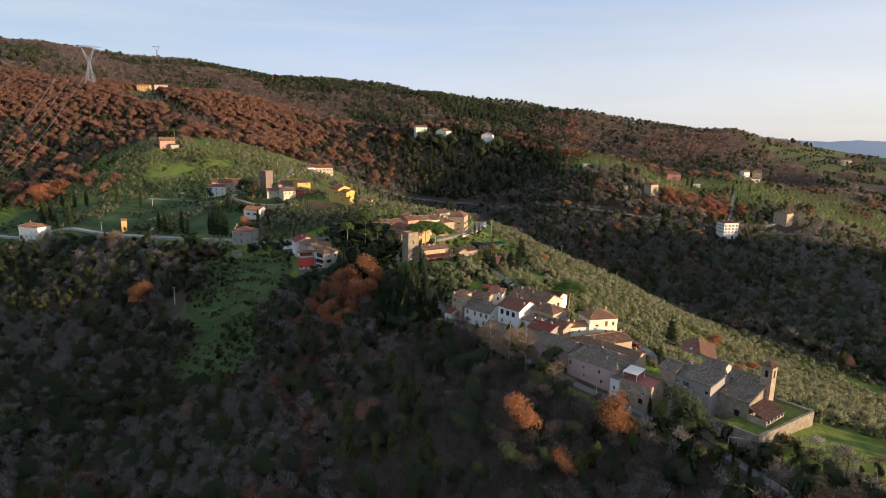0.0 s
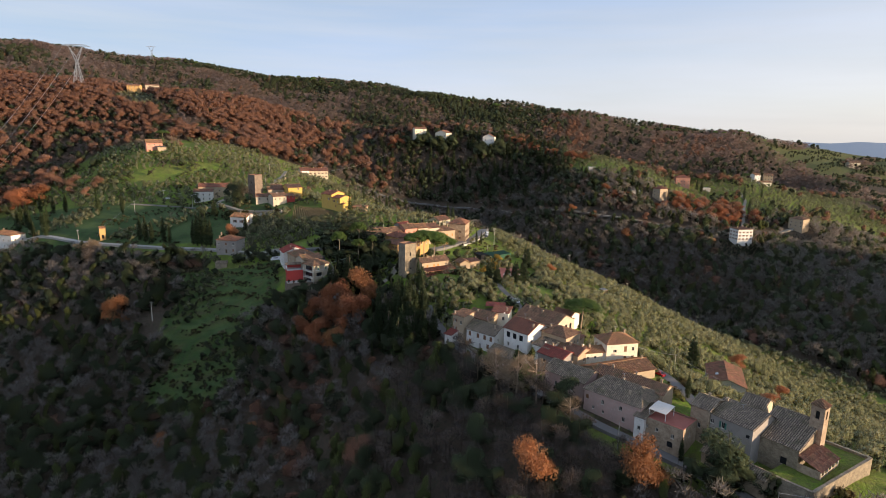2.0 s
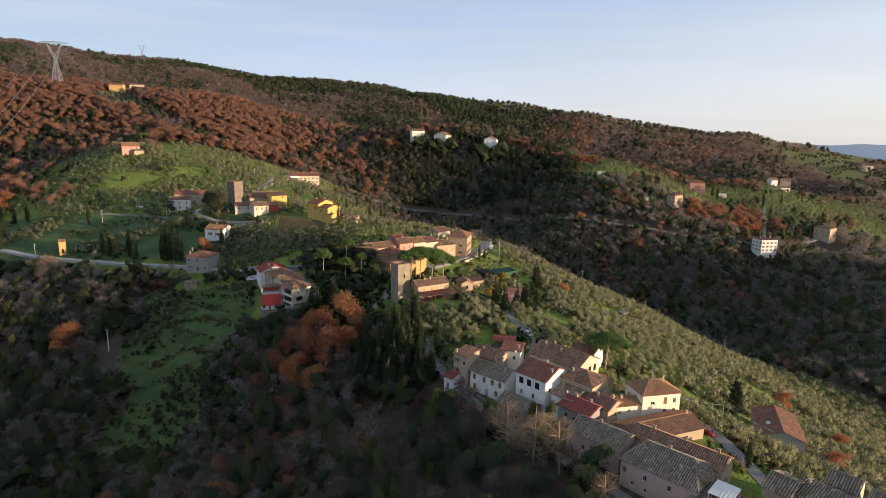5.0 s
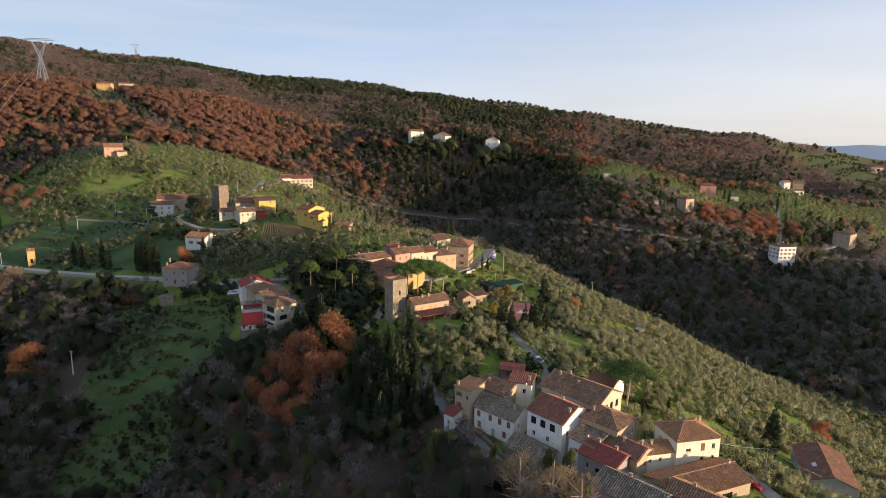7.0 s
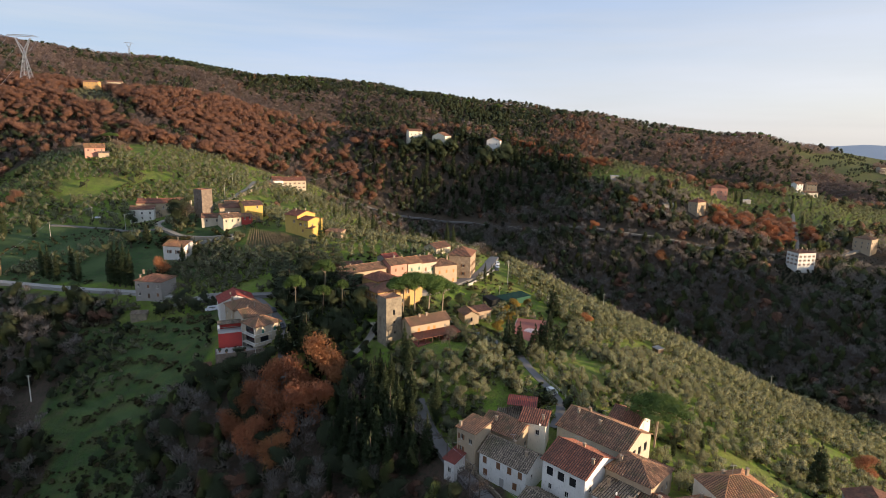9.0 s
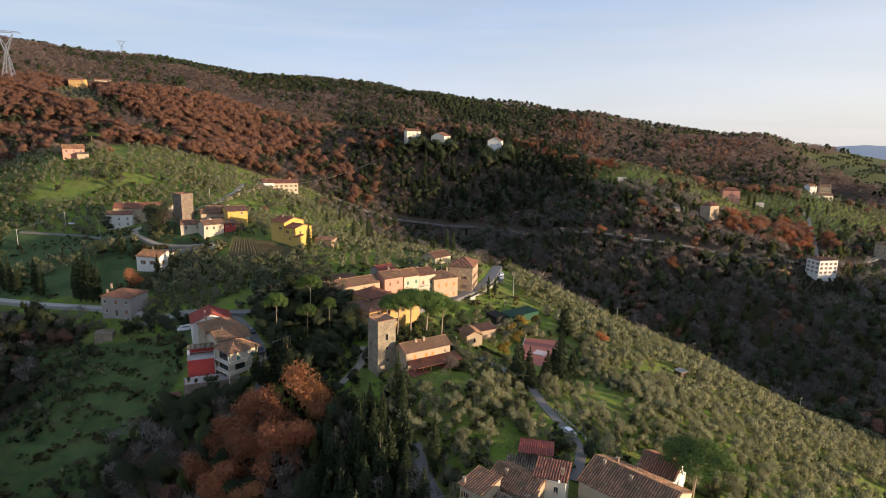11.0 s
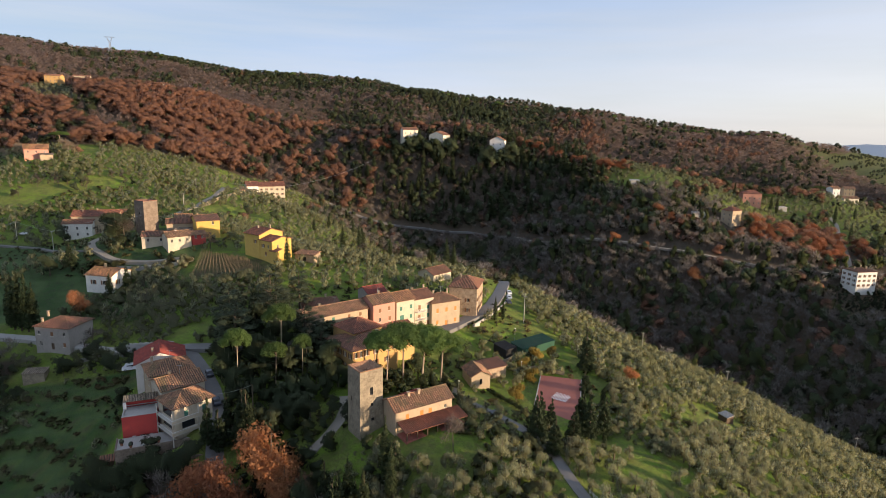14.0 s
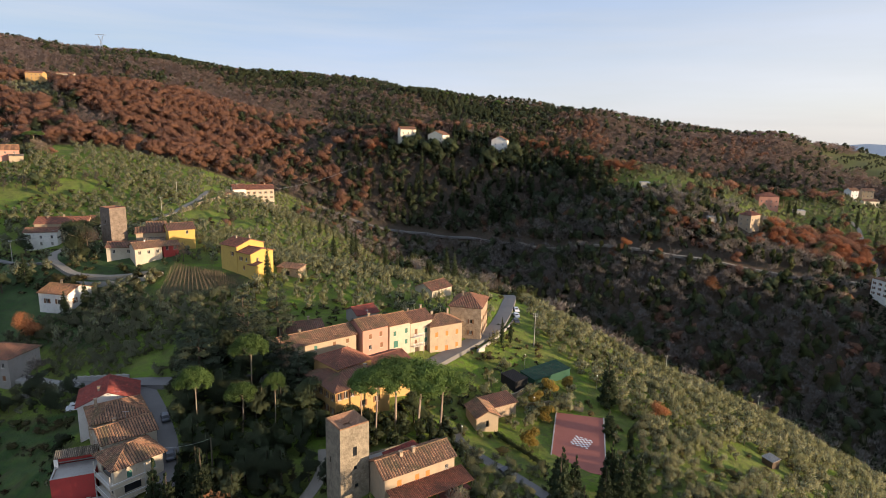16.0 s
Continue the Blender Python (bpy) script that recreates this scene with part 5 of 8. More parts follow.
for k, (x_, y_) in enumerate(((-4.0, 9.0), (-5.2, 6.6), (6.6, 10.6))):
    gt = thing("garden_table", pose(-5.2, 301.4, 33.0, 0, 0, 33) @ pose(x_, y_, 0, 0, 0, 25 * k), "white garden table on the paved yard", "table", "yard tables")
    part("tabletop", box(-0.7, 0.7, -0.45, 0.45, 0.70, 0.75), M["white_paint"], gt)
    for sx_ in (-0.6, 0.6):
        for sy_ in (-0.35, 0.35):
            part("leg", box(sx_ - 0.04, sx_ + 0.04, sy_ - 0.04, sy_ + 0.04, 0, 0.7), M["white_paint"], gt)

house("red_terrace_block", "low red block with roof terrace and red parapet", -73.0, 308.0, 22, 7.6, 6.6, 23.2, 30.6, 0.0, roof="flat", wall="red", tile="concrete",
      front=((0.55, 0.3, "win", 1.1, 2.1), (0.3, 0.3, "door_white_paint", 0.8, 2.1), (0.8, 0.3, "door_white_paint", 0.8, 2.1)))
bw = thing("terrace_back_wall", pose(-73.0, 308.0, 30.4, 0, 0, 22), "red terrace wall with a grey lean-to roof", "wall")
part("wall", box(-3.8, 3.8, 3.3, 3.6, -2.0, 2.6), M["red"], bw)
lb_ = bmesh.new()
add_slope(lb_, (-3.9, 1.4, 2.0), (3.9, 1.4, 2.0), (3.9, 3.7, 2.75), (-3.9, 3.7, 2.75), 0.34)
part("roof", lb_, M["tile_grey"], bw)
part("corner_post", box(-3.9, -3.2, 1.5, 2.0, -0.3, 1.95), M["white_paint"], bw)
for (x, y, an, w_, d_) in ((-80.5, 305.0, 25, 3.0, 2.6), (-78.5, 300.5, 25, 3.4, 2.8), (-76.0, 296.0, 35, 3.2, 2.6)):
    z_ = height_at(x, y)
    house("garden_hut", "small shabby garden hut with sheet roof", x, y, an, w_, d_, z_, z_ + 2.0, 0.35, roof="shed", wall="dark_wood", tile="tile_brown", category="shed", sink=0.6, over=0.2)
rw = thing("garden_wall", pose(0, 0, 0), "curved retaining wall below the balcony house", "wall")
pts_ = [(-68, 296.5), (-60, 298), (-54, 300)]
for (a, b_), (c, e) in zip(pts_[:-1], pts_[1:]):
    ln = math.hypot(c - a, e - b_)
    o_ = part("wall_stretch", box(0, ln + 0.2, -0.25, 0.25, -3.5, 0.0), M["tower_stone"], rw)
    o_.matrix_basis = pose(a, b_, min(height_at(a, b_), height_at(c, e)) + 1.6, 0, 0, math.degrees(math.atan2(e - b_, c - a)))
# paved yard in front of the red terrace and the balconies
yt = thing("yard_terrace", pose(-68.5, 301.5, 25.6, 0, 0, 24), "grey paved yard on a low retaining wall", "terrace")
part("paving", box(-6.4, 9.0, -2.0, 4.0, -0.25, 0.0), M["concrete"], yt)
part("retaining_wall", box(-6.6, 9.2, -2.35, -2.01, -7.0, 0.35), M["tower_stone"], yt)
part("retaining_wall", box(-6.7, -6.41, -2.0, 4.0, -7.0, 0.35), M["tower_stone"], yt)
for k, (x_, y_) in enumerate(((-5.4, 0.6), (-3.4, -1.2), (2.4, -1.0))):
    tub = thing("plant_tub", pose(-68.5, 301.5, 25.6, 0, 0, 24) @ pose(x_, y_, 0), "round terracotta tub with a green shrub", "plant pot", "yard plants")
    pb_ = bmesh.new()
    add_rod(pb_, (0, 0, 0), (0, 0, 0.5), 0.26, 0.36, 10)
    part("pot", pb_, M["tile_terra"], tub)
    sb_ = bmesh.new()
    bmesh.ops.create_icosphere(sb_, subdivisions=2, radius=0.55, matrix=Matrix.Translation((0, 0, 0.95)))
    for v_ in sb_.verts:
        v_.co += Vector((rng.uniform(-0.1, 0.1), rng.uniform(-0.1, 0.1), rng.uniform(-0.12, 0.12)))
    part("shrub", sb_, M["hedge"], tub)
# corner balconies of the pale house
for zb_, lab in ((27.45, "lower"), (30.45, "upper")):
    cb2 = thing("balcony", pose(-62.4, 309.0, zb_, 0, 0, 49), "open corner balcony with pale slab and rail, " + lab + " floor", "balcony", "corner balconies")
    part("slab", box(-6.0, 0.6, -5.6, -4.26, -0.16, 0.0), M["trim"], cb2)
    part("slab", box(-6.0, -4.76, -4.255, 2.6, -0.16, 0.0), M["trim"], cb2)
    part("rail", box(-6.0, 0.6, -5.6, -5.54, 0.88, 0.96), M["white_paint"], cb2)
    part("rail", box(-6.0, -5.94, -5.53, 2.6, 0.88, 0.96), M["white_paint"], cb2)
    part("parapet", box(-5.98, 0.6, -5.59, -5.55, 0.004, 0.6), M["pale"], cb2)
    for px_, py_ in ((-5.98, -5.58), (0.4, -5.58), (-5.98, 2.4)):
        part("pillar", box(px_, px_ + 0.2, py_, py_ + 0.2, -2.8, 2.7), M["trim"], cb2)
# small outbuildings
z_ = height_at(-118, 342)
house("hen_house", "low pale outbuilding below the old house", -121.5, 341.5, 10, 6.0, 3.4, z_ - 1.0, z_ + 1.6, 0.4, roof="shed", wall="stone", tile="tile_grey", category="shed", over=0.2)
house("long_shed", "long shed with brown tile roof beside the outbuilding", 15.6, 346.6, 30, 9.0, 5.0, 24.0, 28.0, 0.9, roof="shed", wall="brick", tile="tile_brown", category="shed")
house("net_house", "dark netted growing house with green roof", 32.5, 369.0, 37, 15.5, 6.0, 23.0, 27.4, 0.7, roof="shed", wall="net_green", tile="net_green", category="greenhouse", over=0.2)
house("net_house", "black netted shelter at the end of the growing house", 22.0, 361.5, 37, 5.0, 6.0, 24.0, 28.6, 0.5, roof="shed", wall="tyre", tile="tyre", category="greenhouse", over=0.1)
house("shrine", "small orange wayside shrine in the sun", -213.0, 388.5, 30, 3.4, 3.4, 27.0, 34.5, 0.9, wall="ochre", tile="tile_orange", category="shrine", front=((0.5, 1.0, "hole", 1.2, 2.4),), over=0.25)
for x, y, w_ in ((184, 592, 9.0), (276, 650, 8.0), (152, 640, 7.0)):
    z_ = height_at(x, y)
    house("farm_shed", "pale roofed farm shed among olives", x, y, 0, w_, 4.0, z_, z_ + 2.6, 0.4, roof="shed", wall="concrete", tile="awning", category="shed", over=0.2)
house("field_hut", "tiny grey hut with sheet roof among olives", 90.4, 345.4, 30, 3.4, 3.0, height_at(90.4, 345.4) - 0.2, height_at(90.4, 345.4) + 2.2, 0.3, roof="shed", wall="dark_wood", tile="concrete", category="shed", over=0.2)

# ---------------------------------------------------------------- red court with a chequered square
court = thing("sports_court", pose(34.8, 334.0, 23.9, 0, 0, -14), "red surfaced court with a white chequered square", "court")
part("surface", box(-6.1, 6.1, -13.8, 13.8, -5.0, 0.0), M["court"], court)
part("kerb", box(-6.4, -6.1, -14.0, 14.0, -5.0, 0.12), M["concrete"], court)
part("kerb", box(6.1, 6.4, -14.0, 14.0, -5.0, 0.12), M["concrete"], court)
tile_me = mesh_of(box(-0.3, 0.3, -0.3, 0.3, 0.0, 0.008), M["white_paint"])
for i in range(8):
    for j in range(8):
        if (i + j) % 2 == 0:
            o_ = part("white_square", tile_me, None, court)
            o_.matrix_basis = pose(0.7, -0.5, 0.003, 0, 0, 70) @ Matrix.Translation(((i - 3.5) * 0.58, (j - 3.5) * 0.58, 0)) @ Matrix.Diagonal((0.95, 0.95, 1, 1))
blocked_late = [(34.8 + (y_ - 334) * 0.25, y_, 8.0) for y_ in range(318, 346, 4)]

# skylight of the barn
barn_top = [o for o in scene.collection.objects if o.name == "barn"][0]
sky_ = part("skylight", box(-1.0, 1.0, -0.6, 0.6, 0.0, 0.12), M["metal"], barn_top)
sky_.matrix_basis = pose(3.0, -3.4, 7.4 + 2.3 * (1 - 3.4 / 6.5) + 0.22, math.degrees(math.atan2(2.3, 6.5)), 0, 0)

# ---------------------------------------------------------------- trees
nrng = np.random.default_rng(11)


def leaves_at(c, axis_a, axis_b):
    """Three-cornered leaf clumps or twigs at c, spanned by two half axes."""
    v = np.stack([c - axis_a - axis_b * 0.7, c + axis_a - axis_b * 0.55, c + axis_b * 1.1], 1).reshape(-1, 3)
    return v, np.arange(len(v)).reshape(-1, 3)


def unit(v):
    return v / np.maximum(np.linalg.norm(v, axis=1, keepdims=True), 1e-6)


def faced(v, f, n):
    """Turns each leaf's face to its normal, and gives the normals for its corners."""
    t = v.reshape(-1, 3, 3)
    g = np.cross(t[:, 1] - t[:, 0], t[:, 2] - t[:, 0])
    f = np.where(((g * n).sum(1) < 0)[:, None], f[:, [0, 2, 1]], f)
    return f, np.repeat(n, 3, axis=0)


def round_normals(me, n):
    a = me.attributes.new("custom_normal", "FLOAT_VECTOR", "POINT")
    a.data.foreach_set("vector", np.ascontiguousarray(n, float).ravel())


def lobes_cloud(lobes, n, size, flat=0.0, rough=0.6, brush=False, core=0.0):
    """Leaf clumps over a crown made of several lobes (x, y, z, rx, rz), denser at the outside."""
    w = np.array([l[3] ** 2 for l in lobes])
    pick = nrng.choice(len(lobes), n, p=w / w.sum())
    L = np.array(lobes)[pick]
    d = unit(nrng.normal(size=(n, 3)))
    d[:, 2] = np.where(d[:, 2] < -0.55, -d[:, 2] * 0.4, d[:, 2])
    r = nrng.uniform(0.72, 1.06, n)[:, None]
    c = L[:, :3] + d * r * np.stack([L[:, 3], L[:, 3], L[:, 4]], 1)
    nrm = unit(d + rough * nrng.normal(size=(n, 3)) + np.array([0, 0, flat]))
    a = unit(np.cross(nrm, nrng.normal(size=(n, 3))))
    b_ = np.cross(nrm, a)
    s = (size * nrng.uniform(0.6, 1.3, n))[:, None]
    if brush:
        b_ = unit(d * 0.55 + np.array([0, 0, 0.9]) + 0.35 * nrng.normal(size=(n, 3)))
        a = unit(np.cross(b_, nrng.normal(size=(n, 3))))
        a, b_ = a * 0.55, b_ * 1.7
    v, f = leaves_at(c, a * s, b_ * s * nrng.uniform(0.6, 1.0, n)[:, None])
    mid = np.average(np.array(lobes)[:, :3], axis=0, weights=w)
    mid[2] *= 0.85
    round_n = unit(0.75 * d + 0.5 * unit(c - mid) + (0.5 if n > 1500 else 0.22) * nrng.normal(size=(n, 3)))
    f, vn = faced(v, f, round_n)
    # dense inside of each lobe, hidden by the leaves
    o = np.array([(1, 0, 0), (-1, 0, 0), (0, 1, 0), (0, -1, 0), (0, 0, 1), (0, 0, -1)], float)
    of = np.array([(0, 2, 4), (2, 1, 4), (1, 3, 4), (3, 0, 4), (2, 0, 5), (1, 2, 5), (3, 1, 5), (0, 3, 5)])
    lv, lf, ln_ = [], [], []
    for k, l in enumerate(lobes):
        q = o * nrng.uniform(0.60 + core, 0.84 + core, (6, 1)) + nrng.normal(size=(6, 3)) * 0.08
        ln_.append(unit(q))
        lv.append(np.array(l[:3]) + q * np.array([l[3], l[3], l[4]]))
        lf.append(of + 6 * k + len(v))
    return np.vstack([v, *lv]), np.vstack([f, *lf]), np.vstack([vn, *ln_])


def twig_cloud(lobes, n, length, width):
    w = np.array([l[3] ** 2 for l in lobes])
    pick = nrng.choice(len(lobes), n, p=w / w.sum())
    L = np.array(lobes)[pick]
    d = unit(nrng.normal(size=(n, 3)))
    d[:, 2] = np.abs(d[:, 2]) * 0.9 - 0.15
    c = L[:, :3] + d * nrng.uniform(0.45, 1.0, n)[:, None] * np.stack([L[:, 3], L[:, 3], L[:, 4]], 1)
    a = unit(d + np.array([0, 0, 0.7]) + 0.55 * nrng.normal(size=(n, 3)))
    b_ = unit(np.cross(a, nrng.normal(size=(n, 3))))
    s = nrng.uniform(0.6, 1.3, n)[:, None]
    v, f = leaves_at(c, b_ * width * s, a * length * s)
    mid = np.average(np.array(lobes)[:, :3], axis=0, weights=w)
    mid[2] *= 0.85
    f, vn = faced(v, f, unit(0.7 * d + 0.5 * unit(c - mid) + 0.35 * nrng.normal(size=(n, 3))))
    return v, f, vn


def limbs(h, r, n, spread, start=0.35, lean=0.0, sides=5, top=0.92):
    """A trunk with n limbs, as vertices and faces."""
    bm = bmesh.new()
    bend = Vector((nrng.uniform(-1, 1) * lean, nrng.uniform(-1, 1) * lean, 0))
    p = [Vector((0, 0, -0.8)), Vector((0, 0, h * start)) + bend * 0.4, Vector((0, 0, h * top)) + bend]
    add_rod(bm, p[0], p[1], r, r * 0.75, sides)
    add_rod(bm, p[1], p[2], r * 0.75, r * 0.2, sides)
    for k in range(n):
        a = k * 2.4 + nrng.uniform(-0.4, 0.4)
        z = nrng.uniform(start, 0.75)
        s = p[1].lerp(p[2], (z - start) / (1 - start))
        e = s + Vector((math.cos(a) * spread, math.sin(a) * spread, nrng.uniform(0.25, 0.6) * spread + 0.3))
        add_rod(bm, s, e, r * 0.42, r * 0.12, 4)
    bm.verts.index_update()
    v = np.array([q.co[:] for q in bm.verts])
    f = [[q.index for q in g.verts] for g in bm.faces]
    bm.free()
    return v, f


def crown_lobes(h, w, n, z0=0.35, zc=0.68, core=0.62):
    out = [(0, 0, h * zc, w * core * 0.5, h * (1 - zc) * 0.85)]
    for k in range(n):
        a = k * 2.399 + nrng.uniform(-0.3, 0.3)
        rr = w * 0.5 * nrng.uniform(0.38, 0.64)
        z = h * (z0 + 0.10 + (0.74 - z0) * ((k * 0.618) % 1.0))
        s = w * nrng.uniform(0.21, 0.30)
        out.append((math.cos(a) * rr, math.sin(a) * rr, z, s, s * nrng.uniform(0.65, 0.95)))
    return out


def stem(h, r):
    a = np.array([0, 2.094, 4.189])
    lo, hi = np.stack([np.cos(a) * r, np.sin(a) * r, a * 0 - 0.8], 1), np.stack([np.cos(a) * r * 0.3, np.sin(a) * r * 0.3, a * 0 + h * 0.8], 1)
    return np.vstack([lo, hi]), [(0, 1, 4, 3), (1, 2, 5, 4), (2, 0, 3, 5)]


def make_kind(kind, detail):
    """One tree of a kind: (trunk vertices, faces, crown vertices, faces). detail: near 1 to far 0.05."""
    g = nrng
    few = min(1.0, 0.3 + detail * 2.0)
    if kind == "olive":
        h, w = 5.0, 4.2
        nl = int(11 * few)
        lob = [(0, 0, h * 0.55, w * 0.24, h * 0.30)]
        for k in range(nl):
            a, rr = k * 2.399 + g.uniform(-0.4, 0.4), w * g.uniform(0.16, 0.34)
            s_ = w * g.uniform(0.15, 0.22)
            lob.append((math.cos(a) * rr, math.sin(a) * rr, h * (0.20 + 0.56 * ((k * 0.618) % 1.0)), s_, s_ * g.uniform(1.0, 1.7)))
        c = lobes_cloud(lob, int(1000 * detail), 0.15 / math.sqrt(detail), 0.3, brush=True, core=-0.12)
        t = limbs(h, 0.22, 3 if detail > 0.5 else 0, 1.2, 0.25, 0.3, 4)
    elif kind in ("bare", "bare_pale"):
        h, w = 9.0, 5.6
        c = twig_cloud(crown_lobes(h, w, 8, 0.2, 0.6, 0.75), int(620 * detail), 0.52 / detail ** 0.3, 0.062 / detail ** 0.6)
        t = limbs(h, 0.17, 7 if detail > 0.5 else 2, 2.0, 0.3, 0.4, 4)
    elif kind in ("oak_brown", "oak_orange", "oak_russet", "ivy", "green", "yellow"):
        h, w = {"oak_brown": (9.5, 8.5), "oak_orange": (9.5, 8.5), "oak_russet": (9.5, 8.5), "ivy": (8.5, 4.6), "green": (8.5, 5.6), "yellow": (5.0, 4.5)}[kind]
        c = lobes_cloud(crown_lobes(h, w, int(10 * few), 0.14, 0.6), int(640 * detail), (0.36 / detail ** 0.3 if detail > 1 else 0.36 / math.sqrt(detail) if detail > 0.3 else 0.30 / math.sqrt(detail)), core=-0.18 if detail > 1 else 0.0 if detail > 0.3 else 0.18)
        t = limbs(h, 0.25, 4 if detail > 0.5 else 0, 2.0, 0.25, 0.3, 4)
    elif kind == "shrub":
        h, w = 1.6, 2.4
        c = lobes_cloud(crown_lobes(h, w, 2, 0.0, 0.5), int(120 * detail), 0.2 / math.sqrt(detail))
        t = limbs(h, 0.05, 0, 0.5, 0.3, 0.1, 3)
    elif kind == "cypress":
        h, w = 11.0, 2.6
        lob = [(0, 0, h * (0.1 + 0.105 * k), w * 0.5 * (1 - abs(k - 2.5) / 8.5) * (0.45 if k == 8 else 0.72 if k == 7 else 1), h * 0.085) for k in range(9)]
        c = lobes_cloud(lob, int(620 * detail), 0.25 / math.sqrt(detail), 0.2)
        t = limbs(h, 0.2, 0, 0.5, 0.3, 0.1)
    elif kind == "fir":
        h, w = 11.0, 5.4
        lob = []
        for k in range(8):
            z, rr = h * (0.14 + 0.105 * k), w * 0.5 * (1 - k / 8.6)
            for j in range(5 if k < 6 else 2):
                a = j * 1.257 + k * 0.7 + g.uniform(-0.3, 0.3)
                q = rr * g.uniform(0.5, 0.75)
                lob.append((math.cos(a) * q, math.sin(a) * q, z + g.uniform(-0.3, 0.3), max(rr * 0.46, 0.3), h * 0.055))
        c = lobes_cloud(lob, int(820 * detail), 0.36 / math.sqrt(detail), -0.2, core=0.14)
        t = limbs(h, 0.25, 0, 0.5, 0.3, 0.1)
    elif kind == "umbrella":
        h, w = 12.0, 9.6
        lob = [(0, 0, h * 0.86, w * 0.3, h * 0.085)]
        for k in range(19):
            a, q = k * 2.399, w * 0.5 * math.sqrt((k + 0.6) / 19) * 0.9
            lob.append((math.cos(a) * q, math.sin(a) * q, h * (0.90 - 0.15 * (q / w * 2) ** 2 + g.uniform(-0.04, 0.02)), w * g.uniform(0.13, 0.19), h * g.uniform(0.07, 0.10)))
        c = lobes_cloud(lob, int(2400 * detail), 0.25 / math.sqrt(detail), 0.6)
        t = limbs(h, 0.19, 6, 1.9, 0.66, 1.6, 6, 0.86)
    elif kind == "cedar":
        h, w = 13.0, 10.0
        lob = []
        for k in range(6):
            z, rr = h * (0.28 + 0.125 * k), w * 0.5 * (1 - k / 7.5)
            for j in range(6 if k < 4 else 3):
                a = j * 1.05 + k * 0.5 + g.uniform(-0.3, 0.3)
                q = rr * g.uniform(0.45, 0.8)
                lob.append((math.cos(a) * q, math.sin(a) * q, z + g.uniform(-0.4, 0.4), rr * 0.42, h * 0.045))
        c = lobes_cloud(lob, int(900 * detail), 0.34 / math.sqrt(detail), 0.8)
        t = limbs(h, 0.35, 5, 2.4, 0.3, 0.2, top=0.8)
    if detail < 0.45:
        t = stem(h, 0.16)
    return (*t, *c)


LEAF = {"bare_pale": "bare_pale", "olive": "olive", "bare": "wood_bare", "oak_brown": "oak_brown", "oak_orange": "oak_orange", "oak_russet": "oak_russet", "ivy": "wood_ivy", "green": "wood_green", "yellow": "yellow_leaf",
        "shrub": "shrub", "cypress": "cypress", "fir": "fir", "umbrella": "pine", "cedar": "cedar"}
BARK = {"umbrella": "bark_pine", "bare_pale": "bark_pine"}
WORDS = {"olive": ("olive_tree", "grey-green olive tree with rounded crown on grassy slope"), "bare_pale": ("bare_tree", "tall leafless tree with pale tan twigs beside the lane"), "bare": ("bare_tree", "leafless grey-brown tree of the winter wood"),
         "oak_brown": ("oak_tree", "oak with dry russet brown leaves"), "oak_russet": ("oak_tree", "large oak with dry orange-brown leaves in shade of the spur"), "oak_orange": ("oak_tree", "oak with glowing orange dry leaves"),
         "shrub": ("shrub", "low evergreen shrub on the slope"), "ivy": ("ivy_tree", "tree overgrown with yellow-green ivy"), "green": ("evergreen_tree", "dark evergreen broadleaf tree"),
         "yellow": ("garden_tree", "small garden tree with yellow autumn leaves"), "cypress": ("cypress_tree", "slender dark green cypress tree"),
         "fir": ("fir_tree", "dark conical fir tree in a garden"), "umbrella": ("umbrella_pine", "umbrella pine with flat green crown and bare trunk"),
         "cedar": ("cedar_tree", "spreading dark cedar with layered branches")}


def plain_mesh(name, v, f, mats, normals=None):
    me = bpy.data.meshes.new(name)
    me.from_pydata(v.tolist(), [], [list(q) for q in f])
    if normals is not None:
        round_normals(me, normals)
    for q in mats:
        me.materials.append(q)
    return me


tree_meshes = {}


def tree(kind, x, y, h=None, wide=1.0, variant=None, z=None):
    """A tree of its own, with trunk and crown."""
    variant = nrng.integers(3) if variant is None else variant
    key = (kind, int(variant))
    if key not in tree_meshes:
        tv, tf, cv, cf, cn = make_kind(kind, {"olive": 1.0, "bare": 1.0, "green": 3.2, "ivy": 2.4, "cypress": 2.4, "oak_russet": 5.0, "oak_orange": 5.0, "oak_brown": 4.0}.get(kind, 3.2))
        tree_meshes[key] = (plain_mesh("trunk", tv, tf, [M[BARK.get(kind, "bark")]]), plain_mesh("crown", cv, cf, [M[LEAF[kind]]], cn), float(cv[:, 2].max()))
    tm, cm, th = tree_meshes[key]
    s = (h / th) if h else float(nrng.uniform(0.8, 1.2))
    name, label = WORDS[kind]
    z = height_at(x, y) if z is None else z
    root = new(name)
    root.matrix_world = pose(x, y, z - 0.1, 0, 0, float(nrng.uniform(0, 360))) @ Matrix.Diagonal((s * wide, s * wide, s, 1))
    tagged(root, label, "tree", name.replace("_", " ") + "s")
    part("trunk", tm, None, root)
    part("crown", cm, None, root)
    blocked.append((x, y, 1.5))
    return root


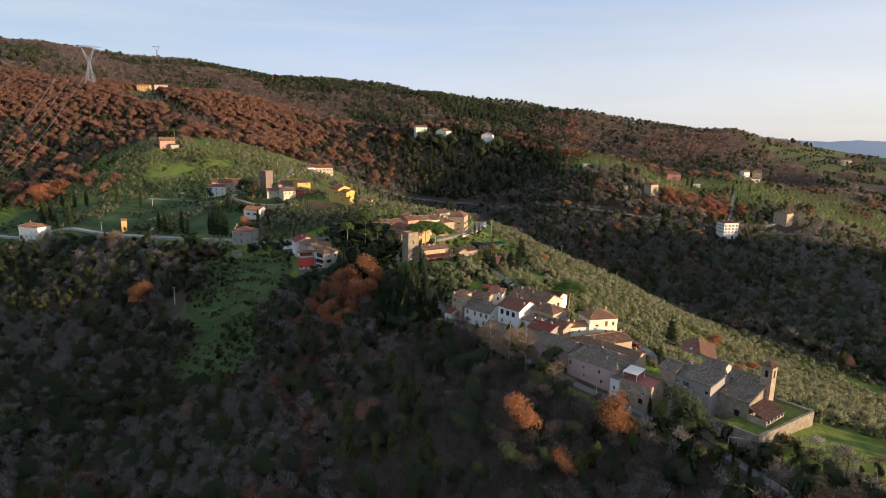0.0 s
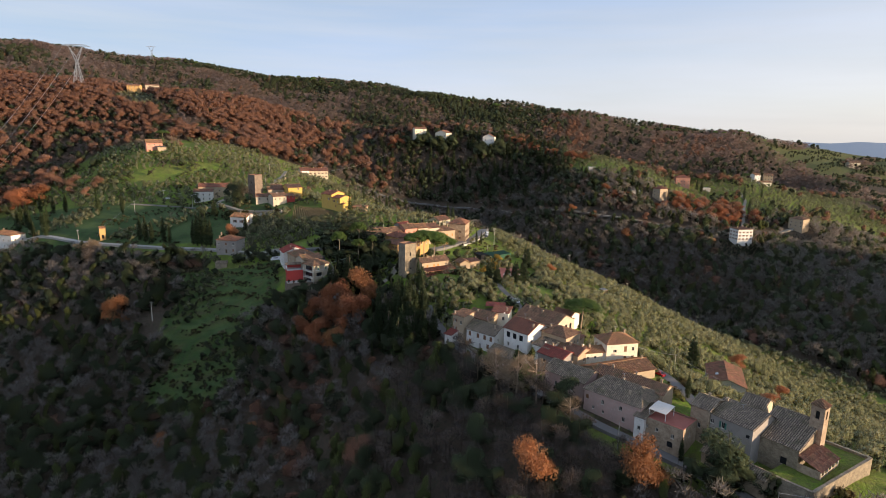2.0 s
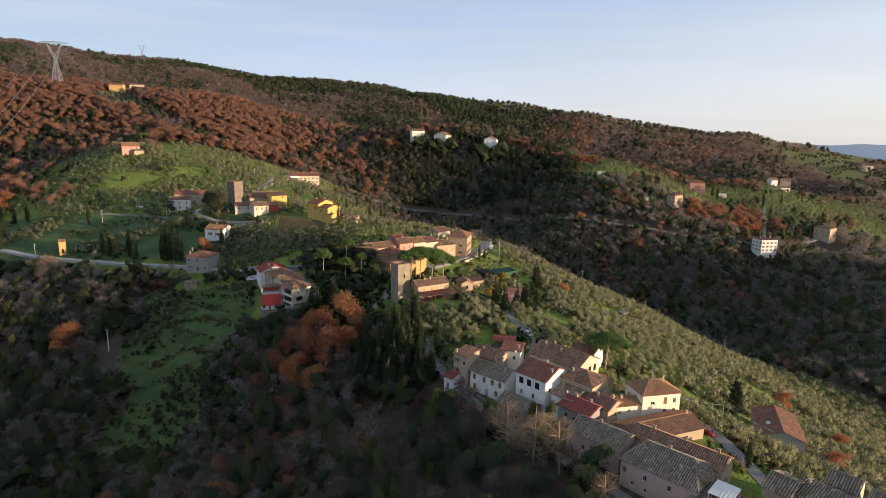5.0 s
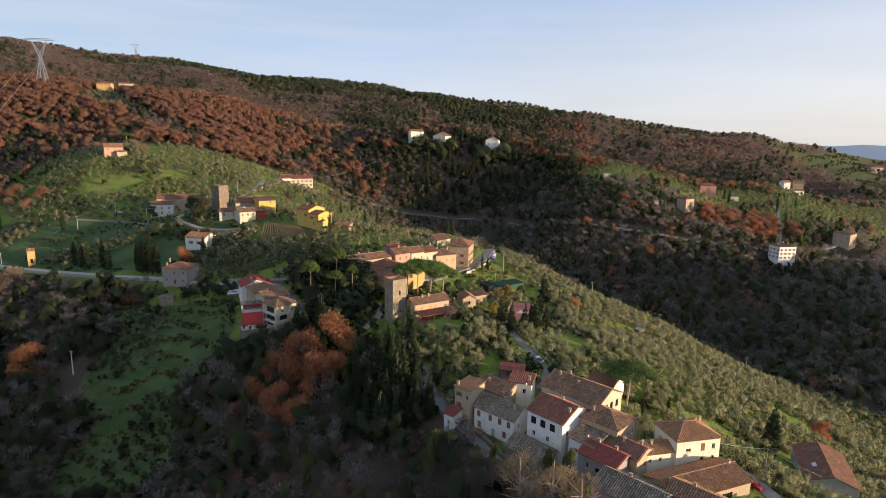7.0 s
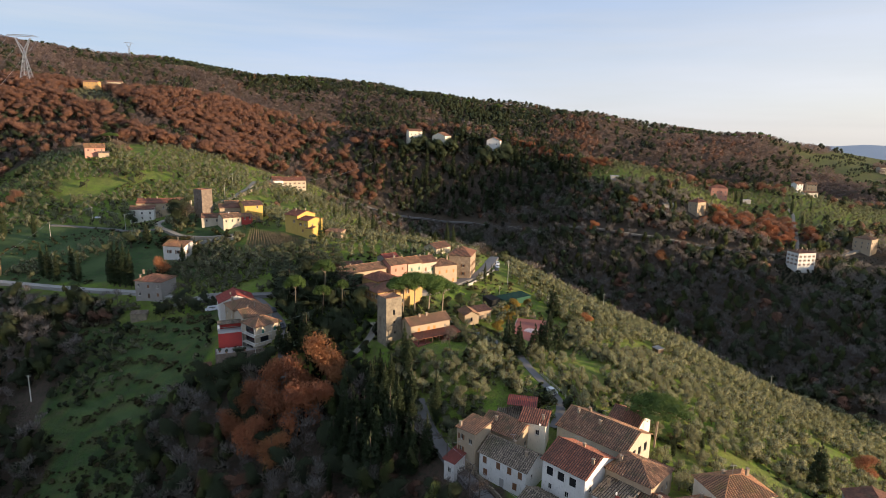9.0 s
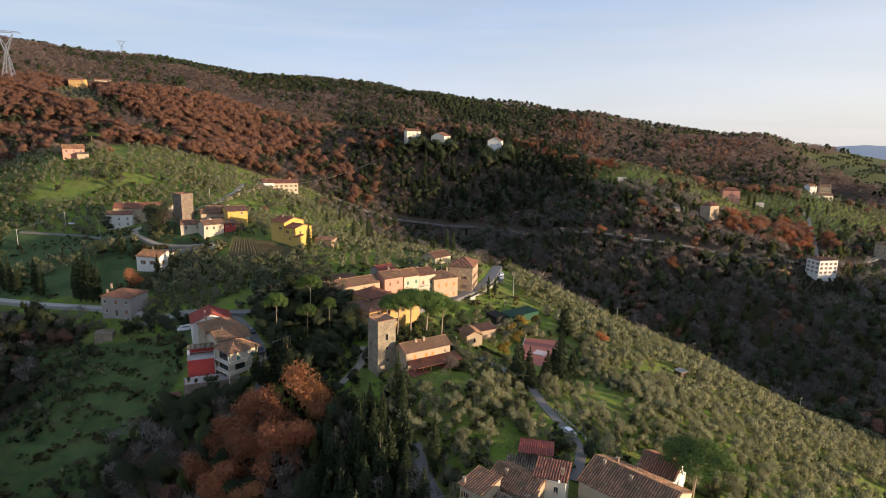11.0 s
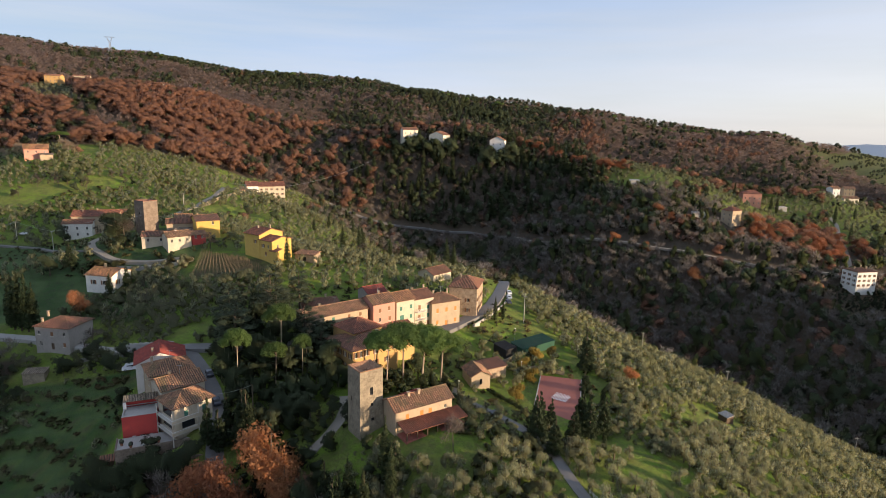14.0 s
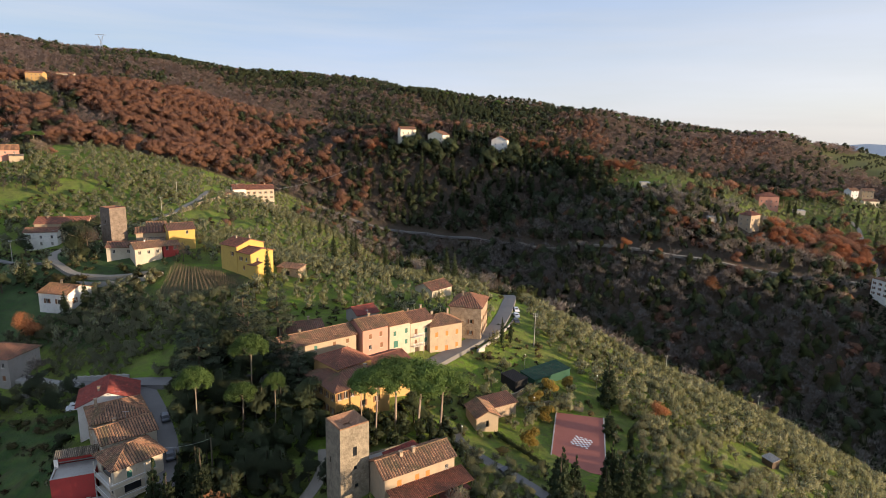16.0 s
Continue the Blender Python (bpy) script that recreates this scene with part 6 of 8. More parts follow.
def bulk(name, label, kind, detail, pts, h_lo, h_hi, variants=5, category="woodland", wide=(0.85, 1.2)):
    """Many trees of one kind joined into one mesh."""
    if len(pts) == 0:
        return
    kinds = [make_kind(kind, detail) for _ in range(variants)]
    V, F, MI, N, base = [], [], [], [], 0
    which = nrng.integers(variants, size=len(pts))
    z = np.array([height_at(px, py) for px, py in pts])
    for k, (tv, tf, cv, cf, cn) in enumerate(kinds):
        sel = np.where(which == k)[0]
        if not len(sel):
            continue
        n = len(sel)
        th = cv[:, 2].max()
        s = nrng.uniform(h_lo, h_hi, n) / th
        sw = s * nrng.uniform(*wide, n)
        a = nrng.uniform(0, 2 * math.pi, n)
        tfa = np.array([(q[0], q[i], q[i + 1]) for q in tf for i in range(1, len(q) - 1)], int).reshape(-1, 3)
        body = np.vstack([tv, cv])
        bn = np.vstack([unit(tv * np.array([1, 1, 0]) + np.array([0, 0, 0.05])), cn])
        faces = np.vstack([tfa, cf + len(tv)])
        ca_, sa = np.cos(a)[:, None], np.sin(a)[:, None]
        xx = (body[None, :, 0] * ca_ - body[None, :, 1] * sa) * sw[:, None] + pts[sel, 0][:, None]
        yy = (body[None, :, 0] * sa + body[None, :, 1] * ca_) * sw[:, None] + pts[sel, 1][:, None]
        zz = body[None, :, 2] * s[:, None] + z[sel][:, None] - 0.1
        V.append(np.stack([xx, yy, zz], 2).reshape(-1, 3))
        N.append(np.stack([bn[None, :, 0] * ca_ - bn[None, :, 1] * sa, bn[None, :, 0] * sa + bn[None, :, 1] * ca_, np.repeat(bn[None, :, 2], n, 0)], 2).reshape(-1, 3))
        F.append((faces[None] + (np.arange(n) * len(body))[:, None, None]).reshape(-1, 3) + base)
        MI.append(np.tile(np.concatenate([np.ones(len(tfa), int), np.zeros(len(cf), int)]), n))
        base += n * len(body)
    V, F, MI = np.vstack(V), np.vstack(F), np.concatenate(MI)
    me = bpy.data.meshes.new(name)
    me.vertices.add(len(V))
    me.vertices.foreach_set("co", V.ravel())
    me.loops.add(F.size)
    me.loops.foreach_set("vertex_index", F.ravel().astype(np.int32))
    me.polygons.add(len(F))
    me.polygons.foreach_set("loop_start", np.arange(0, F.size, 3).astype(np.int32))
    me.materials.append(M[LEAF[kind]])
    me.materials.append(M[BARK.get(kind, "bark")])
    me.polygons.foreach_set("material_index", MI.astype(np.int32))
    me.update(calc_edges=True)
    round_normals(me, np.vstack(N))
    return tagged(new(name, me), label, category, kind="stuff")


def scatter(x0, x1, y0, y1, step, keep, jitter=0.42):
    """Points on a jittered grid where keep(x, y) holds and nothing else stands, cut to the camera's view wedge."""
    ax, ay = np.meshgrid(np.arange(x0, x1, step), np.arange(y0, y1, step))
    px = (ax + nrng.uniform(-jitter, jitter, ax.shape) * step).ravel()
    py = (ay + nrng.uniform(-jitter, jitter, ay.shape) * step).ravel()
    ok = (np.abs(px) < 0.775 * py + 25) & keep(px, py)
    px, py = px[ok], py[ok]
    b_ = np.array(blocked)
    free = np.ones(len(px), bool)
    for i in range(0, len(px), 4000):
        q = (px[i:i + 4000, None] - b_[None, :, 0]) ** 2 + (py[i:i + 4000, None] - b_[None, :, 1]) ** 2 < (b_[None, :, 2] ** 2)
        free[i:i + 4000] = ~q.any(1)
    return np.stack([px[free], py[free]], 1)


def crest(x):
    return np.interp(x, [0, 42, 74, 121, 169, 207, 242, 300, 420], [474, 455, 436, 416, 398, 366, 330, 285, 225])


def patches(x, y, s=1.0, k=0.0):
    return np.sin(x / (31 * s) + 1.9 * np.sin(y / (43 * s) + k)) + np.sin(y / (27 * s) + k + 1.6 * np.sin(x / (38 * s)))

# ---------------------------------------------------------------- roads, and what keeps the ground free of trees
blocked = [(0, -500, 1.0)]
for ob in [o for o in scene.collection.objects if o.parent is None and "category" in o and o["category"] in ("house", "church", "tower", "barn", "building", "shed", "outbuilding", "greenhouse", "shrine")]:
    wl_ = [c for c in ob.children if c.name.startswith("wall")][0].data
    sizes = np.array([v.co[:] for v in wl_.vertices])
    hx_, hy_ = sizes[:, 0].max(), sizes[:, 1].max()
    for a in np.arange(-hx_, hx_ + 0.1, 3.0):
        for b_ in np.arange(-hy_, hy_ + 0.1, 3.0):
            p = ob.matrix_world @ Vector((a, b_, 0))
            blocked.append((p.x, p.y, 3.6))


def ribbon(name, label, pts, width, mat, lift=0.12, kind="structure", clear=1.5, category="road"):
    """A road or path draped over the ground, with skirts."""
    dense = []
    for (a, b_), (c, e) in zip(pts[:-1], pts[1:]):
        n = max(2, int(math.hypot(c - a, e - b_) / 2.0))
        dense += [(a + (c - a) * k / n, b_ + (e - b_) * k / n) for k in range(n)]
    dense.append(pts[-1])
    q = np.array(dense)
    for _ in range(6):
        q[1:-1] = (q[:-2] + 2 * q[1:-1] + q[2:]) / 4
    tan = np.gradient(q, axis=0)
    tan /= np.linalg.norm(tan, axis=1, keepdims=True)
    nor = np.stack([-tan[:, 1], tan[:, 0]], 1)
    zc = np.array([max(height_at(x + nx_ * o, y + ny_ * o) for o in (-width / 2, 0, width / 2)) for (x, y), (nx_, ny_) in zip(q, nor)])
    for _ in range(4):
        zc[1:-1] = np.maximum(zc[1:-1], (zc[:-2] + 2 * zc[1:-1] + zc[2:]) / 4)
    bm = bmesh.new()
    prev = None
    for (x, y), (a, b_), z in zip(q, nor, zc):
        row = [bm.verts.new((x + a * o, y + b_ * o, z + lift + dz)) for o, dz in ((-width / 2, -1.4), (-width / 2, 0), (0, 0.04), (width / 2, 0), (width / 2, -1.4))]
        if prev:
            for k in range(4):
                bm.faces.new((prev[k], row[k], row[k + 1], prev[k + 1]))
        prev = row
        blocked.append((x, y, width / 2 + clear))
    bmesh.ops.recalc_face_normals(bm, faces=bm.faces)
    me = bpy.data.meshes.new(name)
    bm.to_mesh(me)
    bm.free()
    me.materials.append(M[mat])
    return tagged(new(name, me), label, category, kind=kind)


ribbon("road", "narrow asphalt lane below the pink house", [(100, 128), (84, 152), (70, 168), (58, 178), (47, 187), (38, 199), (28, 212), (18, 224), (11, 236), (4, 246), (-3, 258), (-6, 268)], 3.4, "asphalt", clear=0.4)
ribbon("road", "narrow asphalt lane above the church", [(82, 188), (80, 199), (79, 210), (77, 220), (72, 233), (66, 246)], 3.6, "asphalt", clear=0.6)
ribbon("road", "concrete lane climbing through the olives", [(30, 256), (35, 266), (31, 275), (27, 284), (26, 292), (22, 302), (14, 312), (6, 320), (3, 332)], 2.5, "asphalt", clear=0.3)
ribbon("road", "asphalt village street with a bend", [(30, 470), (30, 440), (27, 424), (24, 410), (19, 394), (11, 383), (3, 372), (-4, 362), (-14, 353), (-30, 344), (-46, 341), (-62, 340), (-80, 344), (-97, 348)], 5.0, "asphalt", clear=0.6)
ribbon("road", "pale concrete road along the shaded valley", [(-96.5, 347.9), (-131, 359), (-163, 367), (-197, 378), (-227, 387), (-265, 401), (-330, 420)], 3.8, "pale_asphalt", clear=0.6)
ribbon("road", "dim lane beside the house with red roof", [(-50, 292), (-53, 303), (-57, 315), (-66, 329), (-75, 341)], 4.0, "asphalt", clear=0.6)
ribbon("road", "pale valley road across the slope", [(60, 628), (80, 604), (110, 582), (146, 561), (184, 546), (211, 537), (247, 534), (300, 543), (340, 560), (400, 590)], 3.4, "gravel", 0.6, clear=2.6)
ribbon("road", "valley road at the head of the valley", [(-90, 650), (-38, 652), (-12, 654), (23, 646), (60, 628)], 3.2, "asphalt", 0.6, clear=2.0)
ribbon("road", "white track climbing past cypresses", [(262, 538), (287, 586), (294, 602), (307, 626), (312, 650)], 2.6, "gravel", 0.3, clear=1.5)
ribbon("road", "pale track up to the white villa", [(-106, 409), (-118, 406.5), (-134, 410), (-150, 424), (-160, 440), (-152, 470), (-142, 500), (-141, 528), (-143, 557), (-146, 572)], 3.0, "gravel", 0.3, clear=0.5)
ribbon("road", "track along the meadow", [(-225, 449), (-189, 446), (-164, 430), (-150, 424)], 2.4, "asphalt", 0.2, clear=1.0)
ribbon("path", "pale gravel drive at the tower", [(-30, 296), (-25, 300), (-22, 306), (-24, 313)], 2.6, "gravel", 0.15, clear=0.4, category="path")

# ---------------------------------------------------------------- poles, wires, pylons
def pole(x, y, h, label, arms=1, r=0.13, mat="concrete"):
    z = height_at(x, y)
    root = thing("utility_pole", pose(x, y, z), label, "pole", "utility poles")
    bm = bmesh.new()
    add_rod(bm, (0, 0, -1), (0, 0, h), r * 1.3, r * 0.8, 8)
    part("shaft", bm, M[mat], root)
    for k in range(arms):
        part("crossarm", box(-0.8, 0.8, -0.05, 0.05, h - 0.5 - k * 0.8, h - 0.38 - k * 0.8), M["metal"], root)
        for s in (-0.7, 0, 0.7):
            bm = bmesh.new()
            add_rod(bm, (s, 0, h - 0.38 - k * 0.8), (s, 0, h - 0.12 - k * 0.8), 0.06, 0.04, 6)
            part("insulator", bm, M["trim"], root)
    return Vector((x, y, z + h - 0.15))


def wire(a, b_, sag=0.8, r=0.03, n=14):
    """One sagging cable as a continuous thin tube."""
    bm = bmesh.new()
    side = (Vector(b_) - Vector(a)).cross(Vector((0, 0, 1))).normalized() * r
    prev = None
    for k in range(n + 1):
        p = Vector(a).lerp(Vector(b_), k / n) - Vector((0, 0, 4 * sag * (k / n) * (1 - k / n)))
        ring = [bm.verts.new(p + q) for q in (side, Vector((0, 0, r)), -side, Vector((0, 0, -r)))]
        if prev:
            for j in range(4):
                bm.faces.new((prev[j], prev[(j + 1) % 4], ring[(j + 1) % 4], ring[j]))
        prev = ring
    me = bpy.data.meshes.new("overhead_wire")
    bm.to_mesh(me)
    bm.free()
    me.materials.append(M["metal"])
    return tagged(new("overhead_wire", me), "thin grey overhead wire between poles", "wire", "overhead wires")


GP = "grey concrete pole with crossarm among olives"
p1, p2, p3 = pole(82, 400, 9.0, GP), pole(126, 415, 9.0, GP), pole(31.8, 388, 12.0, "tall grey pole beside the village street", 2)
pole(160, 380, 8.5, GP)
pole(-145.5, 309, 9.8, "pale pole standing in the shaded meadow", 1, 0.2, "trim")
pole(-60, 168, 9.0, "pale pole standing in the dark wood", 1)
rp, rp2 = pole(288.5, 520, 8.5, "pole on the far valley side"), pole(253, 462, 9.0, "pole on the far valley side")
pole(330, 545, 9.5, "pole on the far valley side")
ln_ = pole(50.5, 178, 8.2, "thin pole beside the lane below the pink house", 0, 0.09, "metal")
ch_ = pole(81, 151.5, 9.0, "thin pole below the churchyard wall", 0, 0.09, "metal")
hv_, hv2_ = pole(-45.5, 308, 9.0, "dark timber pole in the park", 0, 0.16, "bark"), pole(-47.5, 303, 7.0, "dark timber pole in the park", 0, 0.12, "bark")
cl_ = pole(86.5, 231, 7.5, "thin pole beside the upper lane", 0, 0.09, "metal")
f1, f2, f3, f4 = (pole(x, y, h, "pale pole in the green valley field") for x, y, h in ((-205, 456, 9.2), (-214, 431, 8.5), (-226, 384.5, 9.5), (-178, 441, 9.0)))
v1, v2 = pole(-152, 541, 9.0, "pole beside the track to the villa"), pole(-146, 508, 9.0, "pole beside the track to the villa")
w0_, w1_ = pole(2, 244, 9.0, "timber pole beside the lane", 0, 0.13, "bark"), pole(19, 222, 9.5, "timber pole beside the lane", 0, 0.13, "bark")
for a, b_ in ((f1, f2), (f2, Vector((-213, 388.5, 35))), (f1, f4), (f4, Vector((-160, 460, 55))), (hv_, Vector((-57, 312, 33))), (v1, v2), (v1, Vector((-131, 592, 58))), (w0_, w1_), (w0_, Vector((8, 247, 26))), (ch_, Vector((116, 150, 14))), (cl_, Vector((66, 222, 27))), (cl_, Vector((110, 240, 6)))):
    wire(a, b_, 0.5)
wire(f4, Vector((-130, 430, 60)), 1.0)
wire(Vector((-108, 590, 58)), Vector((-60, 690, 72)), 3.0, 0.06)


def lamp_post(x, y, h):
    root = thing("street_lamp", pose(x, y, height_at(x, y)), "slim grey garden lamp post with round head", "lamp", "garden lamps")
    bm = bmesh.new()
    add_rod(bm, (0, 0, -0.5), (0, 0, h), 0.06, 0.045, 8)
    part("post", bm, M["metal"], root)
    bm = bmesh.new()
    bmesh.ops.create_icosphere(bm, subdivisions=2, radius=0.2, matrix=Matrix.Translation((0, 0, h + 0.15)))
    part("head", bm, M["white_paint"], root)


for x, y, h in ((5.3, 325, 4.0), (47.5, 366, 4.5), (26.5, 372, 4.5), (25.5, 347, 5.0)):
    lamp_post(x, y, h)


def pylon(x, y, h, turn, label):
    z = height_at(x, y)
    root = thing("pylon", pose(x, y, z, 0, 0, turn), label, "pylon", "pylons")
    hw, waist = h * 0.115, h * 0.62
    legs = [((-hw, -hw), (-0.9, -0.9)), ((hw, -hw), (0.9, -0.9)), ((hw, hw), (0.9, 0.9)), ((-hw, hw), (-0.9, 0.9))]
    th = h * 0.0075
    for (a, b_), (c, e) in legs:
        bm = bmesh.new()
        add_rod(bm, (a, b_, -2), (c, e, waist), th, th * 0.8, 4)
        part("leg", bm, M["metal"], root)
    bm = bmesh.new()
    steps = 7
    for k in range(4):
        (a0, b0), (a1, b1) = legs[k]
        (c0, d0), (c1, d1) = legs[(k + 1) % 4]
        for s in range(steps):
            u, v = s / steps, (s + 1) / steps
            p = Vector((a0 + (a1 - a0) * u, b0 + (b1 - b0) * u, waist * u))
            q = Vector((c0 + (c1 - c0) * v, d0 + (d1 - d0) * v, waist * v))
            p2_ = Vector((c0 + (c1 - c0) * u, d0 + (d1 - d0) * u, waist * u))
            q2 = Vector((a0 + (a1 - a0) * v, b0 + (b1 - b0) * v, waist * v))
            add_rod(bm, p, q, th * 0.45, th * 0.45, 4)
            add_rod(bm, p2_, q2, th * 0.45, th * 0.45, 4)
    part("lattice", bm, M["metal"], root)
    bm = bmesh.new()
    arm = h * 0.30
    for s in (-1, 1):
        for d_ in (-0.8, 0.8):
            add_rod(bm, (s * 0.9, d_, waist), (s * h * 0.14, d_, h * 0.95), th * 0.8, th * 0.7, 4)
            add_rod(bm, (0, d_, waist + h * 0.1), (s * h * 0.14, d_, h * 0.95), th * 0.6, th * 0.6, 4)
            add_rod(bm, (s * 0.9, d_, waist), (0, d_, waist + h * 0.1), th * 0.6, th * 0.6, 4)
    part("fork", bm, M["metal"], root)
    bm = bmesh.new()
    for d_ in (-0.8, 0.8):
        add_rod(bm, (-arm, d_ * 0.3, h * 0.97), (arm, d_ * 0.3, h * 0.97), th * 0.8, th * 0.8, 4)
        add_rod(bm, (-h * 0.2, d_, h), (h * 0.2, d_, h), th * 0.7, th * 0.7, 4)
        for k in range(12):
            x0_ = -arm + k * arm / 6
            add_rod(bm, (x0_, d_ * 0.3, h * 0.97), (x0_ * 0.85 + arm * 0.07, d_, h), th * 0.4, th * 0.4, 4)
    part("crossarm", bm, M["metal"], root)
    return [Vector((x, y, z)) + Matrix.Rotation(radians(turn), 3, "Z") @ Vector((s * arm, 0, h * 0.93)) for s in (-0.95, 0, 0.95)]


ends = pylon(-446, 767, 53, 10, "tall grey lattice pylon on the wooded hill")
pylon(-654, 1392, 34, 10, "distant lattice pylon on the skyline")
for k, e in enumerate(ends):
    wire(e, e + Vector((58 - 4 * k, -290, -158)), 9, 0.09, 30)


# ---------------------------------------------------------------- cars
def car(x, y, turn, paint, label, length=4.2, van=False):
    z = height_at(x, y) + 0.22
    root = thing("van" if van else "car", pose(x, y, z, 0, 0, turn), label, "van" if van else "car", "parked vehicles")
    prof = [(-0.5, 0.35), (-0.5, 0.75), (-0.46, 0.9), (-0.30, 0.95), (-0.20, 1.42), (0.22, 1.45), (0.42, 0.98), (0.5, 0.85), (0.5, 0.35)]
    if van:
        prof = [(-0.5, 0.35), (-0.5, 1.0), (-0.40, 1.15), (-0.30, 2.0), (0.48, 2.1), (0.5, 1.9), (0.5, 0.35)]
    bm = bmesh.new()
    sides = [[bm.verts.new((u * length, s * (0.86 if v < 1.0 else 0.70), v)) for u, v in prof] for s in (-1, 1)]
    bm.faces.new(sides[0])
    bm.faces.new(sides[1][::-1])
    for k in range(len(prof)):
        k2 = (k + 1) % len(prof)
        bm.faces.new((sides[0][k2], sides[0][k], sides[1][k], sides[1][k2]))
    bmesh.ops.recalc_face_normals(bm, faces=bm.faces)
    body = part("body", bm, M[paint], root)
    top_z = 1.15 if not van else 1.55
    part("side_window", box(-0.22 * length, 0.28 * length, -0.81, -0.74, top_z - 0.12, top_z + 0.16), M["glass"], body)
    part("side_window", box(-0.22 * length, 0.28 * length, 0.74, 0.81, top_z - 0.12, top_z + 0.16), M["glass"], body)
    wb = bmesh.new()
    u0, u1 = (-0.295, -0.205) if not van else (-0.39, -0.30)
    z0, z1 = (1.0, 1.38) if not van else (1.2, 1.9)
    v4 = [wb.verts.new(p) for p in ((u0 * length - 0.02, -0.62, z0 + 0.02), (u0 * length - 0.02, 0.62, z0 + 0.02), (u1 * length - 0.02, 0.58, z1 + 0.02), (u1 * length - 0.02, -0.58, z1 + 0.02))]
    wb.faces.new(v4)
    part("windscreen", wb, M["glass"], body)
    for u in (-0.31, 0.31):
        for s in (-0.84, 0.84):
            bm = bmesh.new()
            add_rod(bm, (u * length, s - 0.1, 0.32), (u * length, s + 0.1, 0.32), 0.32, 0.32, 12)
            wh = part("wheel", bm, M["tyre"], root)
            bm = bmesh.new()
            add_rod(bm, (u * length, s - 0.12, 0.32), (u * length, s + 0.12, 0.32), 0.18, 0.18, 10)
            part("rim", bm, M["metal"], wh)


car(75.5, 216.5, 120, "car_red", "red hatchback parked at the lane")
car(-91, 338.5, 25, "car_white", "white van parked beside a house", 5.0, True)
car(-56.5, 313.5, 120, "car_dark", "dark car on the shaded lane")
car(-63, 326, 120, "car_dark", "dark car on the shaded lane")
car(29.5, 418, 95, "car_white", "white car parked on the street")
car(28.6, 411, 100, "car_white", "white car parked on the street")
car(27.8, 405, 100, "car_dark", "dark car parked on the street")
car(32, 271.5, 115, "car_white", "pale car parked on the steep lane")
car(13.5, 310, 30, "car_dark", "dark car parked in the garden")
car(-205, 461, 5, "car_white", "pale car parked on the hill track")
car(-196, 455, 20, "car_dark", "dark car parked on the hill track")

# ---------------------------------------------------------------- carport, hedges, fences, vineyard
cpt = thing("carport", pose(22.5, 262.0, 24.5, 0, 0, -12), "open carport with dark red sheet roof", "carport")
cb_ = bmesh.new()
add_slope(cb_, (-4.0, -3.2, 4.0), (4.0, -3.2, 4.0), (4.0, 0.2, 4.7), (-4.0, 0.2, 4.7), 0.5, 0.08, 0.04, 9)
add_slope(cb_, (4.0, 3.4, 4.0), (-4.0, 3.4, 4.0), (-4.0, 0.2, 4.7), (4.0, 0.2, 4.7), 0.5, 0.08, 0.04, 9)
part("roof", cb_, M["tile_red"], cpt)
for x in (-3.7, 3.7):
    for y in (-3.0, 3.2):
        part("post", box(x - 0.1, x + 0.1, y - 0.1, y + 0.1, -2.5, 4.0), M["dark_wood"], cpt)


def hedge(pts, h, w_, label):
    root = thing("hedge", pose(0, 0, 0), label, "hedge")
    for (a, b_), (c, e) in zip(pts[:-1], pts[1:]):
        ln = math.hypot(c - a, e - b_)
        lob = []
        for k in range(max(2, int(ln / 0.9))):
            t_ = (k + 0.5) / max(2, int(ln / 0.9))
            x, y = a + (c - a) * t_, b_ + (e - b_) * t_
            lob.append((x, y, height_at(x, y) + h * 0.5, w_ * 0.62, h * 0.55))
        v, f, vn = lobes_cloud(lob, int(ln * 42), 0.24)
        part("hedge_stretch", plain_mesh("hedge_stretch", v, f, [M["hedge"]], vn), None, root)
        for k in range(int(ln) + 1):
            blocked.append((a + (c - a) * k / ln, b_ + (e - b_) * k / ln, 1.2))


hedge([(46, 320), (46.5, 330), (50, 341), (56, 350), (62, 357)], 1.5, 1.4, "curved clipped hedge along the lawn")
hedge([(14, 334), (17, 329), (21, 323), (24, 317)], 1.8, 1.4, "dark clipped hedge beside the drive")
hedge([(57, 262), (62, 259), (68, 264)], 1.6, 1.5, "dark hedge behind the gabled house")
hedge([(20, 398), (26, 396)], 1.2, 1.0, "low hedge beside the street")

fence = thing("fence", pose(0, 0, 0), "pale timber rail fence beside the lane", "fence")
fp = [(30.5, 281), (32.5, 277), (35.5, 272), (37.5, 266)]
for (a, b_), (c, e) in zip(fp[:-1], fp[1:]):
    for k in range(4):
        x, y = a + (c - a) * k / 4, b_ + (e - b_) * k / 4
        z_ = height_at(x, y)
        part("post", box(x - 0.07, x + 0.07, y - 0.07, y + 0.07, z_ - 0.4, z_ + 1.1), M["trim"], fence)
    for hz in (0.5, 0.95):
        bm = bmesh.new()
        add_rod(bm, (a, b_, height_at(a, b_) + hz), (c, e, height_at(c, e) + hz), 0.05, 0.05, 5)
        part("rail", bm, M["trim"], fence)

